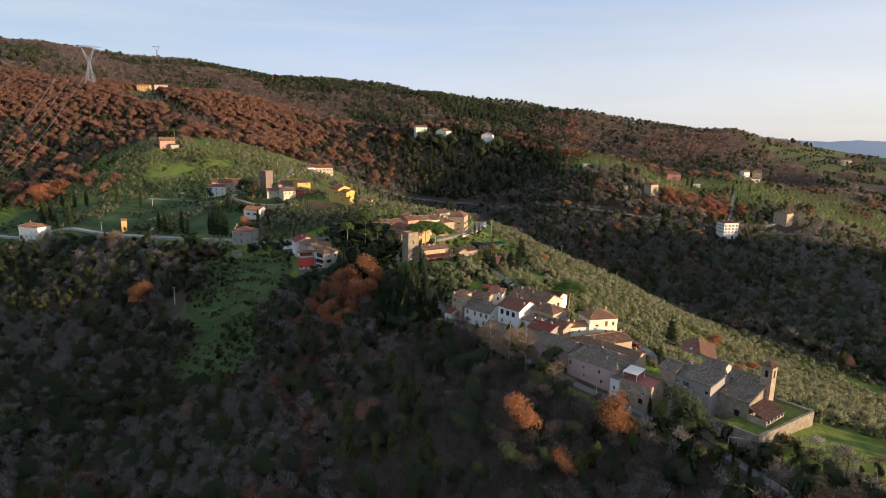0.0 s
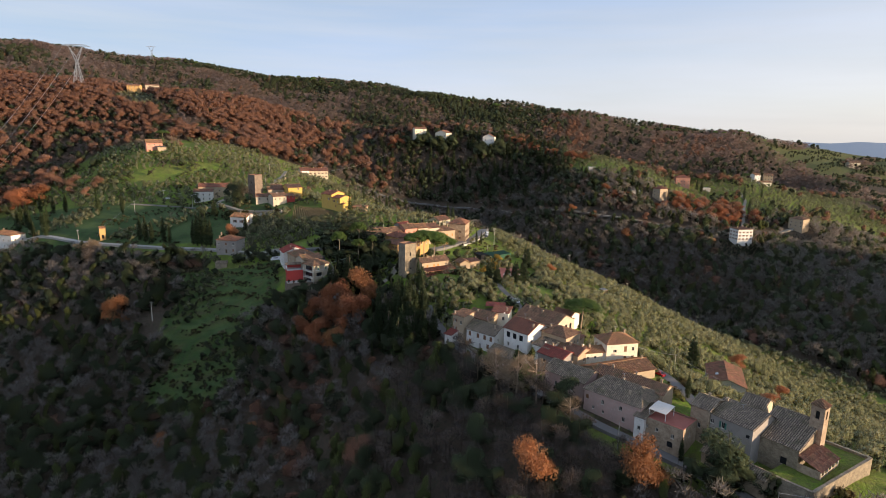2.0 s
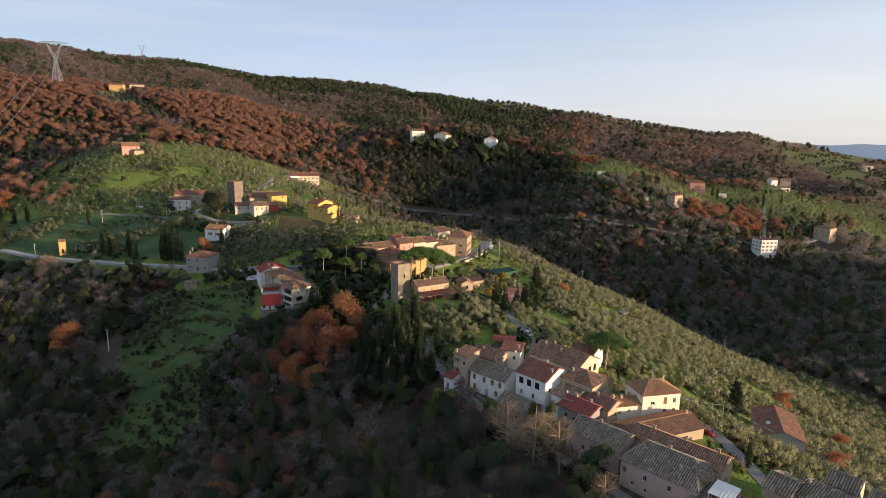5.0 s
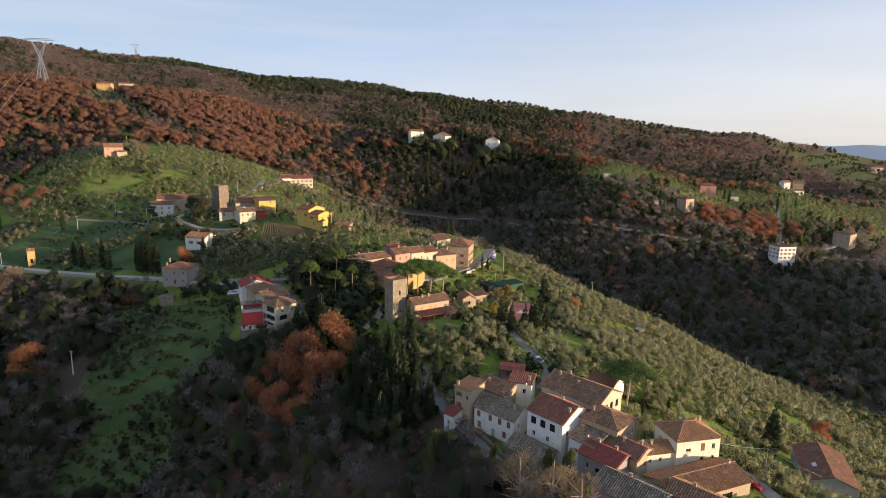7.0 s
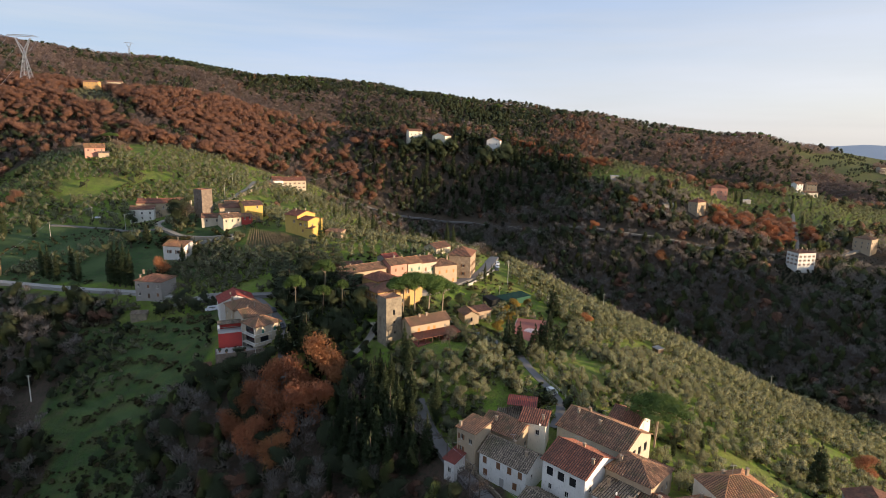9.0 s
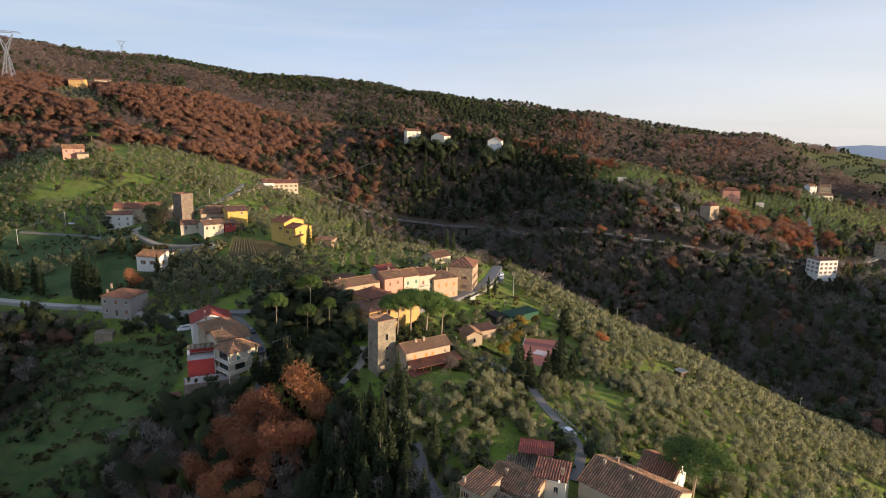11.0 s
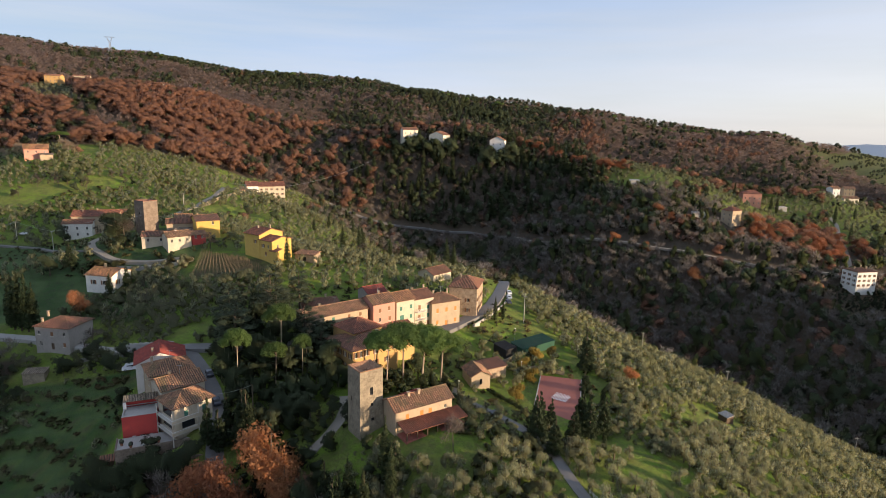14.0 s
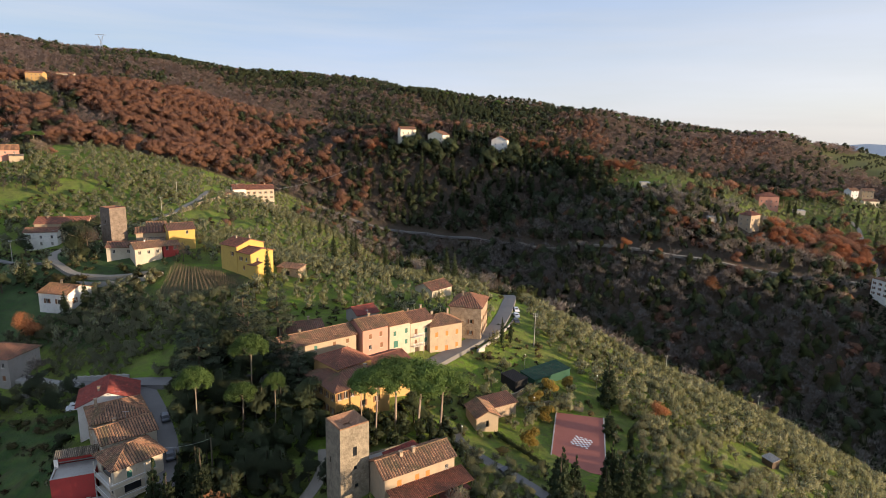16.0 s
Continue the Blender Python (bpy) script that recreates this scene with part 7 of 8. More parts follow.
vineyard = thing("vineyard", pose(0, 0, 0), "bare winter vineyard with rows of stakes", "vineyard")
vb_ = bmesh.new()
add_rod(vb_, (0, 0, -0.2), (0, 0, 1.9), 0.09, 0.07, 4)
add_rod(vb_, (0, 0, 0.8), (0.6, 0.5, 1.4), 0.06, 0.03, 4)
add_rod(vb_, (0, 0, 0.8), (-0.5, -0.4, 1.5), 0.06, 0.03, 4)
vine_me = mesh_of(vb_, M["vine"])
for r_ in range(18):
    u_ = r_ / 17
    a, b_ = Vector((-95 + 27 * u_, 393 + 3 * u_, 0)), Vector((-99 + 19 * u_, 415 - 8 * u_, 0))
    for k in range(13):
        q = a.lerp(b_, k / 12)
        part("vine", vine_me, None, vineyard).matrix_basis = pose(q.x, q.y, height_at(q.x, q.y), 0, 0, rng.uniform(0, 360)) @ Matrix.Diagonal((1, 1, rng.uniform(0.85, 1.15), 1))
for x in range(-99, -67, 3):
    for y in range(393, 417, 3):
        if y < 416 - 9 * (x + 99) / 27:
            blocked.append((x, y, 2.6))
blocked += [(108, 238, 6), (113, 236, 6), (105, 243, 5), (60, 203, 5), (66, 198, 5)]
blocked += [(-145.5, 309, 6), (-143, 303, 6), (-60, 168, 4), (-58, 162, 4), (50.5, 176, 3), (81, 149, 3)]
lawns = [(58, 254.5, 5), (62, 251.5, 4.5), (108, 160, 4.5), (114, 162, 6), (121, 164, 7), (128, 163, 7), (45.5, 182.5, 3.5), (49.5, 178.5, 3.5), (53.5, 174.5, 3.5), (61, 168.5, 3), (-2, 291, 7), (4, 289, 6), (45, 290, 6), (50, 296, 5), (36, 305, 5), (10, 326, 4), (47, 348, 5)]
blocked += lawns + blocked_late + [(-9.6, 308.1, 6.5), (-3.5, 312, 4.5), (-14, 305, 4.5)]

# retaining walls of the hill hamlet and the villa
for lab, pts_, top, mat in (("pale retaining wall below the hamlet", [(-132, 404), (-120, 402), (-108, 403), (-100, 408)], 1.7, "concrete"), ("long stone retaining wall beside the villa track", [(-139, 512), (-136, 540), (-134, 562), (-130, 575)], 1.8, "stone"),
                            ("stone terrace wall in front of the villa", [(-140, 585), (-131, 583), (-110, 592), (-108, 600)], 2.6, "stone"), ("roadside parapet on the street bend", [(12, 377), (19, 388), (24, 398), (30, 414)], 0.9, "concrete")):
    gw = thing("garden_wall", pose(0, 0, 0), lab, "wall", "garden walls")
    for (a, b_), (c, e) in zip(pts_[:-1], pts_[1:]):
        ln, za, zb_ = math.hypot(c - a, e - b_), height_at(a, b_), height_at(c, e)
        bm = bmesh.new()
        n_ = max(1, int(ln / 3))
        for k in range(n_):
            zz = za + (zb_ - za) * (k + 0.5) / n_
            add_box(bm, k * ln / n_, (k + 1) * ln / n_ - 0.004, -0.2, 0.2, zz - 2.5, zz + top)
        o_ = part("wall_stretch", bm, M[mat], gw)
        o_.matrix_basis = pose(a, b_, 0, 0, 0, math.degrees(math.atan2(e - b_, c - a)))
sign = thing("road_sign", pose(13.5, 376.5, height_at(13.5, 376.5), 0, 0, 30), "pale roadside board beside the street", "sign")
part("panel", box(-1.1, 1.1, -0.04, 0.04, 0.8, 2.0), M["trim"], sign)
for x in (-0.9, 0.9):
    part("post", box(x - 0.05, x + 0.05, 0.041, 0.12, -0.5, 2.0), M["metal"], sign)


# low wall along the lane, balcony, aerials and dishes
def low_wall(pts, top, mat, label, thick=0.18):
    gw = thing("garden_wall", pose(0, 0, 0), label, "wall", "garden walls")
    for (a, b_), (c, e) in zip(pts[:-1], pts[1:]):
        ln, za, zb_ = math.hypot(c - a, e - b_), height_at(a, b_), height_at(c, e)
        n_ = max(1, int(ln / 2))
        bm = bmesh.new()
        for k in range(n_):
            zz = za + (zb_ - za) * (k + 0.5) / n_
            add_box(bm, k * ln / n_, (k + 1) * ln / n_ - 0.004, -thick, thick, zz - 2.0, zz + top)
            add_box(bm, k * ln / n_, (k + 1) * ln / n_ - 0.02, -thick - 0.05, thick + 0.05, zz + top + 0.004, zz + top + 0.1)
        o_ = part("wall_stretch", bm, M[mat], gw)
        o_.matrix_basis = pose(a, b_, 0, 0, 0, math.degrees(math.atan2(e - b_, c - a)))


low_wall([(40, 200.5), (30, 213.5), (20, 225.5), (13, 237), (6, 247)], 0.9, "stone", "low stone wall along the lane below the hamlet")
low_wall([(-112, 347), (-98, 350.8), (-82, 347)], 1.2, "concrete", "pale roadside wall at the shaded bend")
low_wall([(16, 351), (22, 355), (27, 361)], 1.6, "stone", "stone retaining wall in the garden above the court")
low_wall([(24, 350.5), (31, 353), (40, 351)], 1.2, "stone", "low stone wall at the head of the red court")

bal = thing("balcony", pose(-8.2, 374.6, 31.5, 0, 0, 37), "concrete balcony with white rail on the cream house", "balcony")
part("slab", box(-3.7, 0.2, -5.7, -4.44, 5.9, 6.08), M["trim"], bal)
part("slab", box(-3.7, 0.2, -5.7, -4.44, 3.0, 3.15), M["trim"], bal)
for zb_ in (3.15, 6.08):
    part("rail", box(-3.7, 0.2, -5.7, -5.63, zb_ + 0.9, zb_ + 0.97), M["white_paint"], bal)
    for k in range(14):
        part("baluster", cached(("baluster",), lambda: mesh_of(box(-0.02, 0.02, -0.02, 0.02, 0, 0.9), M["white_paint"])), None, bal).matrix_basis = pose(-3.6 + k * 0.285, -5.66, zb_)
for x_ in (-3.6, 0.05):
    part("pillar", box(x_, x_ + 0.14, -5.68, -5.54, 0.0, 5.9), M["trim"], bal)


def aerial(x, y, z, h=2.2):
    root = thing("roof_aerial", pose(x, y, z), "thin metal television aerial on a roof", "aerial", "roof aerials")
    bm = bmesh.new()
    add_rod(bm, (0, 0, -1.2), (0, 0, h), 0.035, 0.03, 5)
    part("mast", bm, M["metal"], root)
    bm = bmesh.new()
    add_rod(bm, (-0.7, 0, h - 0.1), (0.7, 0, h - 0.1), 0.025, 0.025, 4)
    for k in range(6):
        add_rod(bm, (-0.6 + k * 0.24, -0.3, h - 0.1), (-0.6 + k * 0.24, 0.3, h - 0.1), 0.015, 0.015, 4)
    part("array", bm, M["metal"], root)


def dish(x, y, z):
    root = thing("satellite_dish", pose(x, y, z, 0, 0, 35), "small white satellite dish on a roof", "satellite dish", "satellite dishes")
    bm = bmesh.new()
    add_rod(bm, (0, 0, -1.0), (0, 0, 0.4), 0.04, 0.04, 5)
    part("mast", bm, M["metal"], root)
    bm = bmesh.new()
    bmesh.ops.create_cone(bm, cap_ends=False, segments=14, radius1=0.32, radius2=0.1, depth=0.16, matrix=Matrix.Translation((0, -0.12, 0.5)) @ Matrix.Rotation(radians(70), 4, "X"))
    part("reflector", bm, M["white_paint"], root)


for x, y, z in ((31, 234, 31.5), (41, 248, 31.0), (17.6, 242, 27.3), (56, 194, 26.0), (62, 226, 30.0), (-34, 356, 43.9), (-21, 364, 45.1), (-8, 375, 44.1), (-73, 325, 37.1), (-67, 317, 36.3), (0, 378, 42.2), (84, 177, 24.8)):
    aerial(x, y, z)
for x, y, z in ((24.5, 246, 29.5), (50, 222, 26.0), (-112, 420, 54.6), (37, 223.5, 26.2)):
    dish(x, y, z)

# ---------------------------------------------------------------- single trees
def trees(kind, *spots):
    for x, y, h, w_ in spots:
        tree(kind, x, y, h, w_)


trees("oak_orange", (26, 168, 15.5, 0.85), (53.6, 163.5, 16.5, 0.9), (-36, 289, 17, 0.9), (-32, 284, 13, 0.9), (-46, 263, 12, 0.9), (-165, 310, 17.5, 0.9), (-126, 373, 9.5, 0.95), (62, 353, 6.5, 0.9),
      (-112, 244, 8, 1.0), (160, 533, 11, 1.0), (137, 560, 9, 1.0), (120, 575, 9, 1.0), (-74, 238, 6, 0.9), (37, 155, 11, 0.85))
trees("oak_russet", (154, 592, 11, 1.1), (148, 576, 9, 1.0), (162, 585, 8, 1.0), (132, 590, 7, 1.0), (112, 572, 7, 1.0), (205, 572, 7, 1.1), (196, 566, 7, 1.1), (86, 712, 12, 1.2), (98, 706, 11, 1.2), (76, 716, 11, 1.2), (-43, 282, 18.5, 0.72), (-49, 275, 17.5, 0.74), (-41, 272, 18.5, 0.70), (-54, 268, 15.5, 0.74), (-58, 282, 13.5, 0.78), (-62, 275, 12.5, 0.78), (-35, 273, 15.5, 0.66), (-322, 470, 16, 1.2), (-312, 478, 15, 1.2),
      (-50, 286, 15, 0.9), (-318, 462, 13, 1.0), (146, 262, 7, 1.2), (141, 290, 8, 1.2), (120, 226, 7, 1.2))
for k in range(15):
    u_ = k / 14
    tree("oak_russet" if k % 3 else "oak_brown", 74 + 72 * u_ + rng.uniform(-5, 5), 716 - 50 * u_ + rng.uniform(-5, 5), rng.uniform(9, 12), rng.uniform(0.95, 1.2))
trees("oak_russet", (-56, 722, 12, 1.0), (-50, 716, 11, 1.0), (-60, 714, 12, 1.1), (-48, 728, 10, 1.0))
trees("cypress", (-122.5, 386, 9, 1.6), (-19, 268, 17, 1.15), (-15, 264, 19, 1.1), (-11, 259, 18, 1.1), (-22, 260, 16, 1.1), (-7, 253, 17, 1.1), (-16, 254, 16, 1.2), (-3, 248, 15, 1.1), (-26, 266, 14, 1.2), (-1, 259, 16, 0.95),
      (38, 298, 6.5, 1.0), (20.6, 385, 10, 0.85), (23.7, 387, 9, 0.9), (61, 253.5, 7, 0.9), (71, 259, 7, 1.0), (79, 201, 9.5, 1.0), (74, 171, 9, 1.0), (66, 172, 8, 0.95), (83, 151, 8, 0.9), (85, 146, 8, 0.8))
trees("fir", (-46, 301.5, 14, 0.8), (-51, 300, 11, 0.8), (-19, 273, 15, 0.75), (-8, 265, 15, 0.75), (-24, 263, 17, 0.75), (-13, 257, 17, 0.75), (-28, 258, 14, 0.75), (-8, 247, 13, 0.75), (22, 296.5, 12.5, 0.85), (25.5, 293, 9.5, 0.85), (31, 299, 11, 0.9), (36.5, 306, 12, 0.8), (41, 309, 11, 0.8), (43.5, 338.5, 8, 1.0), (27, 306, 9.5, 0.85), (24, 305, 11, 0.9), (36, 312, 11.5, 0.8),
      (48, 356, 14.5, 0.85), (-44.4, 300, 15.5, 0.75), (-54, 301, 13, 0.6), (-50, 303, 12, 0.6), (109, 266.5, 15, 0.8), (-60, 357, 14, 0.7), (-118, 390, 10, 0.7), (-150, 408, 12, 0.8))
trees("green", (-74.5, 295.5, 9, 1.0), (-71.5, 295, 8.5, 1.0), (-68.5, 295.5, 8.0, 1.0), (-66, 295.5, 7.5, 1.0), (-78, 297, 8.5, 1.0), (-64.5, 296.5, 6.5, 1.0), (-81, 301, 8.0, 1.0), (-75.5, 292, 7.0, 1.1), (-117, 411.5, 3.2, 1.2), (-110, 411, 2.8, 1.3), (-103, 415.5, 3.0, 1.2), (-97, 423, 3.2, 1.0), (-94, 426, 2.6, 1.2), (75, 165, 14, 1.35), (71, 160, 10, 1.3), (77, 161, 9, 1.3), (82, 160, 7, 1.2), (39, 196, 11.5, 1.1), (36, 191, 10, 1.1), (100, 143, 6, 1.1), (78, 150, 8, 1.0))
trees("oak_brown", (-373, 646, 13, 1.2), (-365, 641, 11, 1.1), (-381, 652, 11, 1.1))
trees("bare_pale", (-270, 561, 9, 1.2), (-274, 566, 10, 1.2), (-280, 570, 9.5, 1.3), (-286, 566, 8, 1.2), (-246, 569, 9, 1.2), (-240, 566, 8, 1.2), (-250, 573, 10, 1.2), (19, 208, 17, 1.15), (25, 206, 16, 1.15), (31, 201, 15, 1.1), (38.8, 186, 11, 1.1))
trees("bare", (13, 214, 14, 0.9), (62, 156, 10, 1.0), (92, 143, 7, 1.2), (112, 149, 6, 1.5), (120, 146, 6, 1.4), (104, 147, 7, 1.3), (3, 288, 9, 0.95),
      (-110, 352, 9, 1.2), (-135, 423, 13, 1.2), (-97, 418, 8, 1.2), (-200, 352, 13, 1.2), (-205, 358, 12, 1.1))
trees("umbrella", (57, 256.5, 14.6, 1.35), (-14.0, 319, 16.2, 0.85), (-9.8, 322.5, 17.6, 0.95), (-5.0, 323, 17.8, 1.0), (0.2, 326, 16.8, 1.0), (-17, 320, 14.5, 0.5), (-52.8, 319, 16.5, 0.55), (-44.6, 331, 17, 0.6), (-36.3, 321, 13.5, 0.45), (-43.1, 319.5, 12, 0.7), (-270, 600, 11, 1.4),
      (270, 660, 9, 1.6), (360, 735, 12, 1.2))
trees("cedar", (-60, 339, 17, 1.0), (-50, 347, 18, 1.0), (-54, 356, 19, 1.0), (-66, 352, 16, 1.0), (-40, 341, 15, 0.9), (-47, 364, 18, 0.8), (-34, 334, 13, 0.8))
for x, y, h in ((-32, 312, 6), (-28, 318, 7), (-36, 308, 6), (-30, 326, 9), (-44, 324, 9), (-50, 328, 10), (-38, 330, 9), (-34, 338, 10), (-48, 338, 11), (-26, 309, 4), (-40, 313, 6), (-20, 322, 6), (-6, 330, 8), (2, 345, 7), (8, 352, 7), (-58, 330, 10), (-56, 346, 12), (-62, 346, 11)):
    tree("green", x, y, h, 1.1)
trees("cypress", (-291.9, 425.3, 20.6, 1.15), (-254.5, 396.9, 17.9, 1.15), (-267.8, 404.5, 11.8, 1.15), (-282.5, 448.9, 14.0, 1.15), (-271.4, 445.7, 14.7, 1.15), (-296.7, 456.2, 14.0, 1.15))
trees("oak_brown", (-359.1, 528.0, 14, 1.1), (-336.3, 518.5, 14, 1.1), (-304.6, 496.4, 12.0, 1.1), (-294.3, 493.7, 12.0, 1.1), (-289.0, 481.1, 8.0, 1.1), (-272.2, 472.7, 8.6, 1.1), (-269.9, 485.4, 10.6, 1.1), (-366.0, 568.7, 13.8, 1.1))
trees("bare_pale", (-206.0, 361.6, 15, 1.1), (-202.0, 363.2, 12, 1.1), (-212.8, 364.4, 12, 1.1))
# cypress rows of the valley road, gardens and far tracks
for x, y, h in ((-289, 430, 20), (-285, 427, 14), (-263, 412, 17), (-275, 424, 13), (-300, 440, 16), (-240, 432, 18), (-222, 430, 15), (-186, 381, 17), (-181, 378, 18), (-176, 376, 15), (-169, 376, 17), (-164, 373, 14),
                (-145, 367, 21), (-142, 366, 22), (-139, 365, 21), (-136, 364, 18), (-148, 369, 16), (-60, 400, 14), (-48, 518, 17), (-54, 495, 16), (-44, 505, 14), (-30, 520, 15), (-22, 530, 16), (-70, 540, 12), (3, 470, 18), (7, 474, 17), (-4, 468, 11),
                (-52, 560, 12), (-60, 575, 12), (-75, 520, 11), (-20, 470, 11), (305, 626, 16), (291, 586, 16), (265, 665, 14), (262, 640, 15), (267, 640, 14), (330, 640, 12), (240, 656, 13), (60, 704, 14), (64, 705, 12), (338, 700, 12), (244, 540, 7), (236, 540, 7), (228, 541, 7), (220, 541, 7)):
    tree("cypress", x, y, h, 0.95)
for x, y, h in ((22, 330, 5.0), (27, 352, 4.5), (32, 358, 5.5), (38, 362, 4.5), (28, 344, 5)):
    tree("yellow", x, y, h, 1.0)
for x, y, h in ((-138, 422, 14), (-142, 428, 14), (-156, 404, 9), (-150, 456, 12), (-158, 458, 11), (-180, 452, 9), (-30, 740, 13), (20, 735, 14), (30, 722, 13), (35, 716, 12), (-45, 725, 13)):
    tree("green", x, y, h, 1.1)

# ---------------------------------------------------------------- groves and woods
def spur_olives(x, y):
    right = np.interp(y, [140, 170, 200, 240, 262, 300, 350, 400, 450], [142, 118, 84, 54, 48, 44, 54, 34, 36])
    main = (x > right) & (y < crest(x) + 4) & (y > 142) & (patches(x, y, 0.5) > -1.55)
    front = (x > -14 + (292 - y) * 0.12) & (x < 24) & (y > 247) & (y < 291)
    knoll = (x > 22) & (x < 70) & (y > 262) & (y < 300) & (x > 34 + (268 - y) * 0.3) & (patches(x, y, 0.6, 2) > -0.9)
    street = (x > 6) & (x < 40) & (y > 342) & (y < 372) & (x > (y - 342) * 0.25 + 8)
    return main | front | knoll | street


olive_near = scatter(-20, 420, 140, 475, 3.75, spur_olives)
d = np.hypot(olive_near[:, 0] - 30, olive_near[:, 1] - 285)
order = np.argsort(d)
for px, py in olive_near[order[:290]]:
    tree("olive", float(px), float(py), float(nrng.uniform(3.4, 5.4)), float(nrng.uniform(0.8, 1.15)))
bulk("olive_grove", "dense grey-green olive grove on the slope", "olive", 0.19, olive_near[order[290:]], 2.9, 5.6, 8, "olive grove", wide=(0.9, 1.35))


def hill_olives(x, y):
    a = (x > -320) & (x < -86) & (y > 446) & (y < 588 + (x + 330) * 0.25) & (patches(x, y, 0.55, 1) > -1.0)
    b_ = (x > -118) & (x < 12) & (y > 372) & (y < 485 - (x + 118) * 0.1) & (y > 402 - (x + 118) * 0.1) & ~((x > -108) & (x < -84) & (y > 400) & (y < 415))
    c = (x > -60) & (x < 20) & (y > 384) & (y < 470)
    d_ = (x > -330) & (x < -130) & (y > 378) & (y < 447) & (patches(x, y, 0.5, 3) > 0.75)
    e = (x > -120) & (x < -86) & (y > 372) & (y < 408)
    f = (x > -86) & (x < -20) & (y > 480) & (y < 640) & (x < -20 - (y - 480) * 0.3)
    g = (x > -118) & (x < -58) & (y > 347) & (y < 406)
    return a | b_ | c | d_ | e | f | g


bulk("hill_olive_grove", "scattered olive trees on green terraces", "olive", 0.13, scatter(-335, 25, 370, 660, 5.1, hill_olives), 3.6, 5.6, 5, "olive grove")


def knoll(x, y):
    return np.hypot((x - 254) / 42, (y - 576) / 31)


def terrace_foot(x):
    return np.interp(x, [118, 200, 240, 300, 560], [640, 608, 592, 574, 543])


def far_olives(x, y):
    return (x > 118) & (y > terrace_foot(x)) & (y < 790) & (patches(x, y, 0.9, 5) > -1.6) & (knoll(x, y) > 1)


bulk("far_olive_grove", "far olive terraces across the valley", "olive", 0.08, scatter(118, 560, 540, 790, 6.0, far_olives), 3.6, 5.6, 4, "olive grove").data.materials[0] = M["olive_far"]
far_mix = scatter(118, 560, 585, 790, 8.0, lambda x, y: (y > terrace_foot(x)) & (patches(x, y, 0.45, 2) > 0.6) & (knoll(x, y) > 1))
rm = nrng.uniform(size=len(far_mix))
bulk("terrace_evergreens", "evergreen hedgerow trees on the far terraces", "green", 0.14, far_mix[rm < 0.6], 4, 9)
bulk("terrace_oaks", "russet oaks among the far terraces", "oak_brown", 0.14, far_mix[rm >= 0.6], 4, 9)


def foreground(x, y):
    w_, m_ = zone(x, y)
    return (w_ > 0.6) & (y < np.interp(-x, [100, 131, 163, 197, 227, 265, 330], [418, 350, 354, 364, 373, 386, 404])) & (y < 418) & (x < np.where(y < 372, 180, -138)) & (m_ < 0.5) & (y > 40)


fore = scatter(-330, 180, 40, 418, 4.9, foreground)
roll = nrng.uniform(size=len(fore)) + 0.07 * patches(fore[:, 0], fore[:, 1], 0.45) + np.where((fore[:, 0] > -75) & (fore[:, 1] > 190), 0.2, 0.0)
near_wood = np.argsort(np.hypot(fore[:, 0] - 10, fore[:, 1] - 190))[:240]
picked = np.zeros(len(fore), bool)
picked[near_wood] = True
for i in near_wood:
    kin_ = roll[i] * (0.66 if fore[i, 0] > 0 else 1.0)
    kind = "bare" if kin_ < 0.52 else "green" if kin_ < 0.72 else "ivy" if kin_ < 1.14 else "oak_brown"
    tree(kind, float(fore[i, 0]), float(fore[i, 1]), float(nrng.uniform(7.5, 12.0)), float(nrng.uniform(0.85, 1.15)) * (0.6 if kind == "ivy" else 1.0))
rest, rr = fore[~picked], roll[~picked]
rr = np.where(rest[:, 0] < -125, rr * 0.78 + 0.20, rr)
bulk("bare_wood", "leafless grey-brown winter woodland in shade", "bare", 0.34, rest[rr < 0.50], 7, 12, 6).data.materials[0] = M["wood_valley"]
bulk("evergreen_wood", "dark evergreen trees within the wood", "green", 0.4, rest[(rr >= 0.50) & (rr < 0.74)], 7, 12)
bulk("ivy_wood", "slender ivy-grown trees within the wood", "ivy", 0.32, rest[(rr >= 0.74) & (rr < 0.97)], 6, 12, wide=(0.45, 0.85))
bulk("brown_wood", "brown-leaved young oaks within the wood", "oak_brown", 0.45, rest[rr >= 0.97], 4.5, 8)


def clearing(x, y):
    """Ground kept free of trees so the camera sees the houses across the valley."""
    a = (np.abs(x - 244) < 15) & (y > 484) & (y < 520)
    b_ = (np.abs(x - 310) < 14) & (y > 522) & (y < 552)
    c = (np.abs(x - 203) < 11) & (y > 562) & (y < 586)
    return a | b_ | c


def valley(x, y):
    w_, m_ = zone(x, y)
    dark = (x > -75) & (x < 135) & (y > 636) & (y < 735)
    return (w_ > 0.6) & (x > -20) & (y > crest(x) + 7) & (y < np.where(x < 118, 645, terrace_foot(x))) & ~dark & (knoll(x, y) > 1) & ~clearing(x, y)


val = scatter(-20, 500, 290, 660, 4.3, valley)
rv = nrng.uniform(size=len(val)) + 0.08 * patches(val[:, 0], val[:, 1], 0.6, 2)
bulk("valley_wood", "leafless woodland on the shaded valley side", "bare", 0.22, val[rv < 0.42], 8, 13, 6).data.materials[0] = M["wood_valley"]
bulk("valley_evergreens", "dark evergreen trees on the valley side", "green", 0.15, val[(rv >= 0.42) & (rv < 0.68)], 6, 11)
bulk("valley_ivy_trees", "ivy-grown slender trees on the valley side", "ivy", 0.14, val[(rv >= 0.68) & (rv < 0.955)], 7, 12, wide=(0.5, 0.9))
bulk("valley_oaks", "russet oaks on the valley side", "oak_brown", 0.26, val[rv >= 0.955], 5, 9)

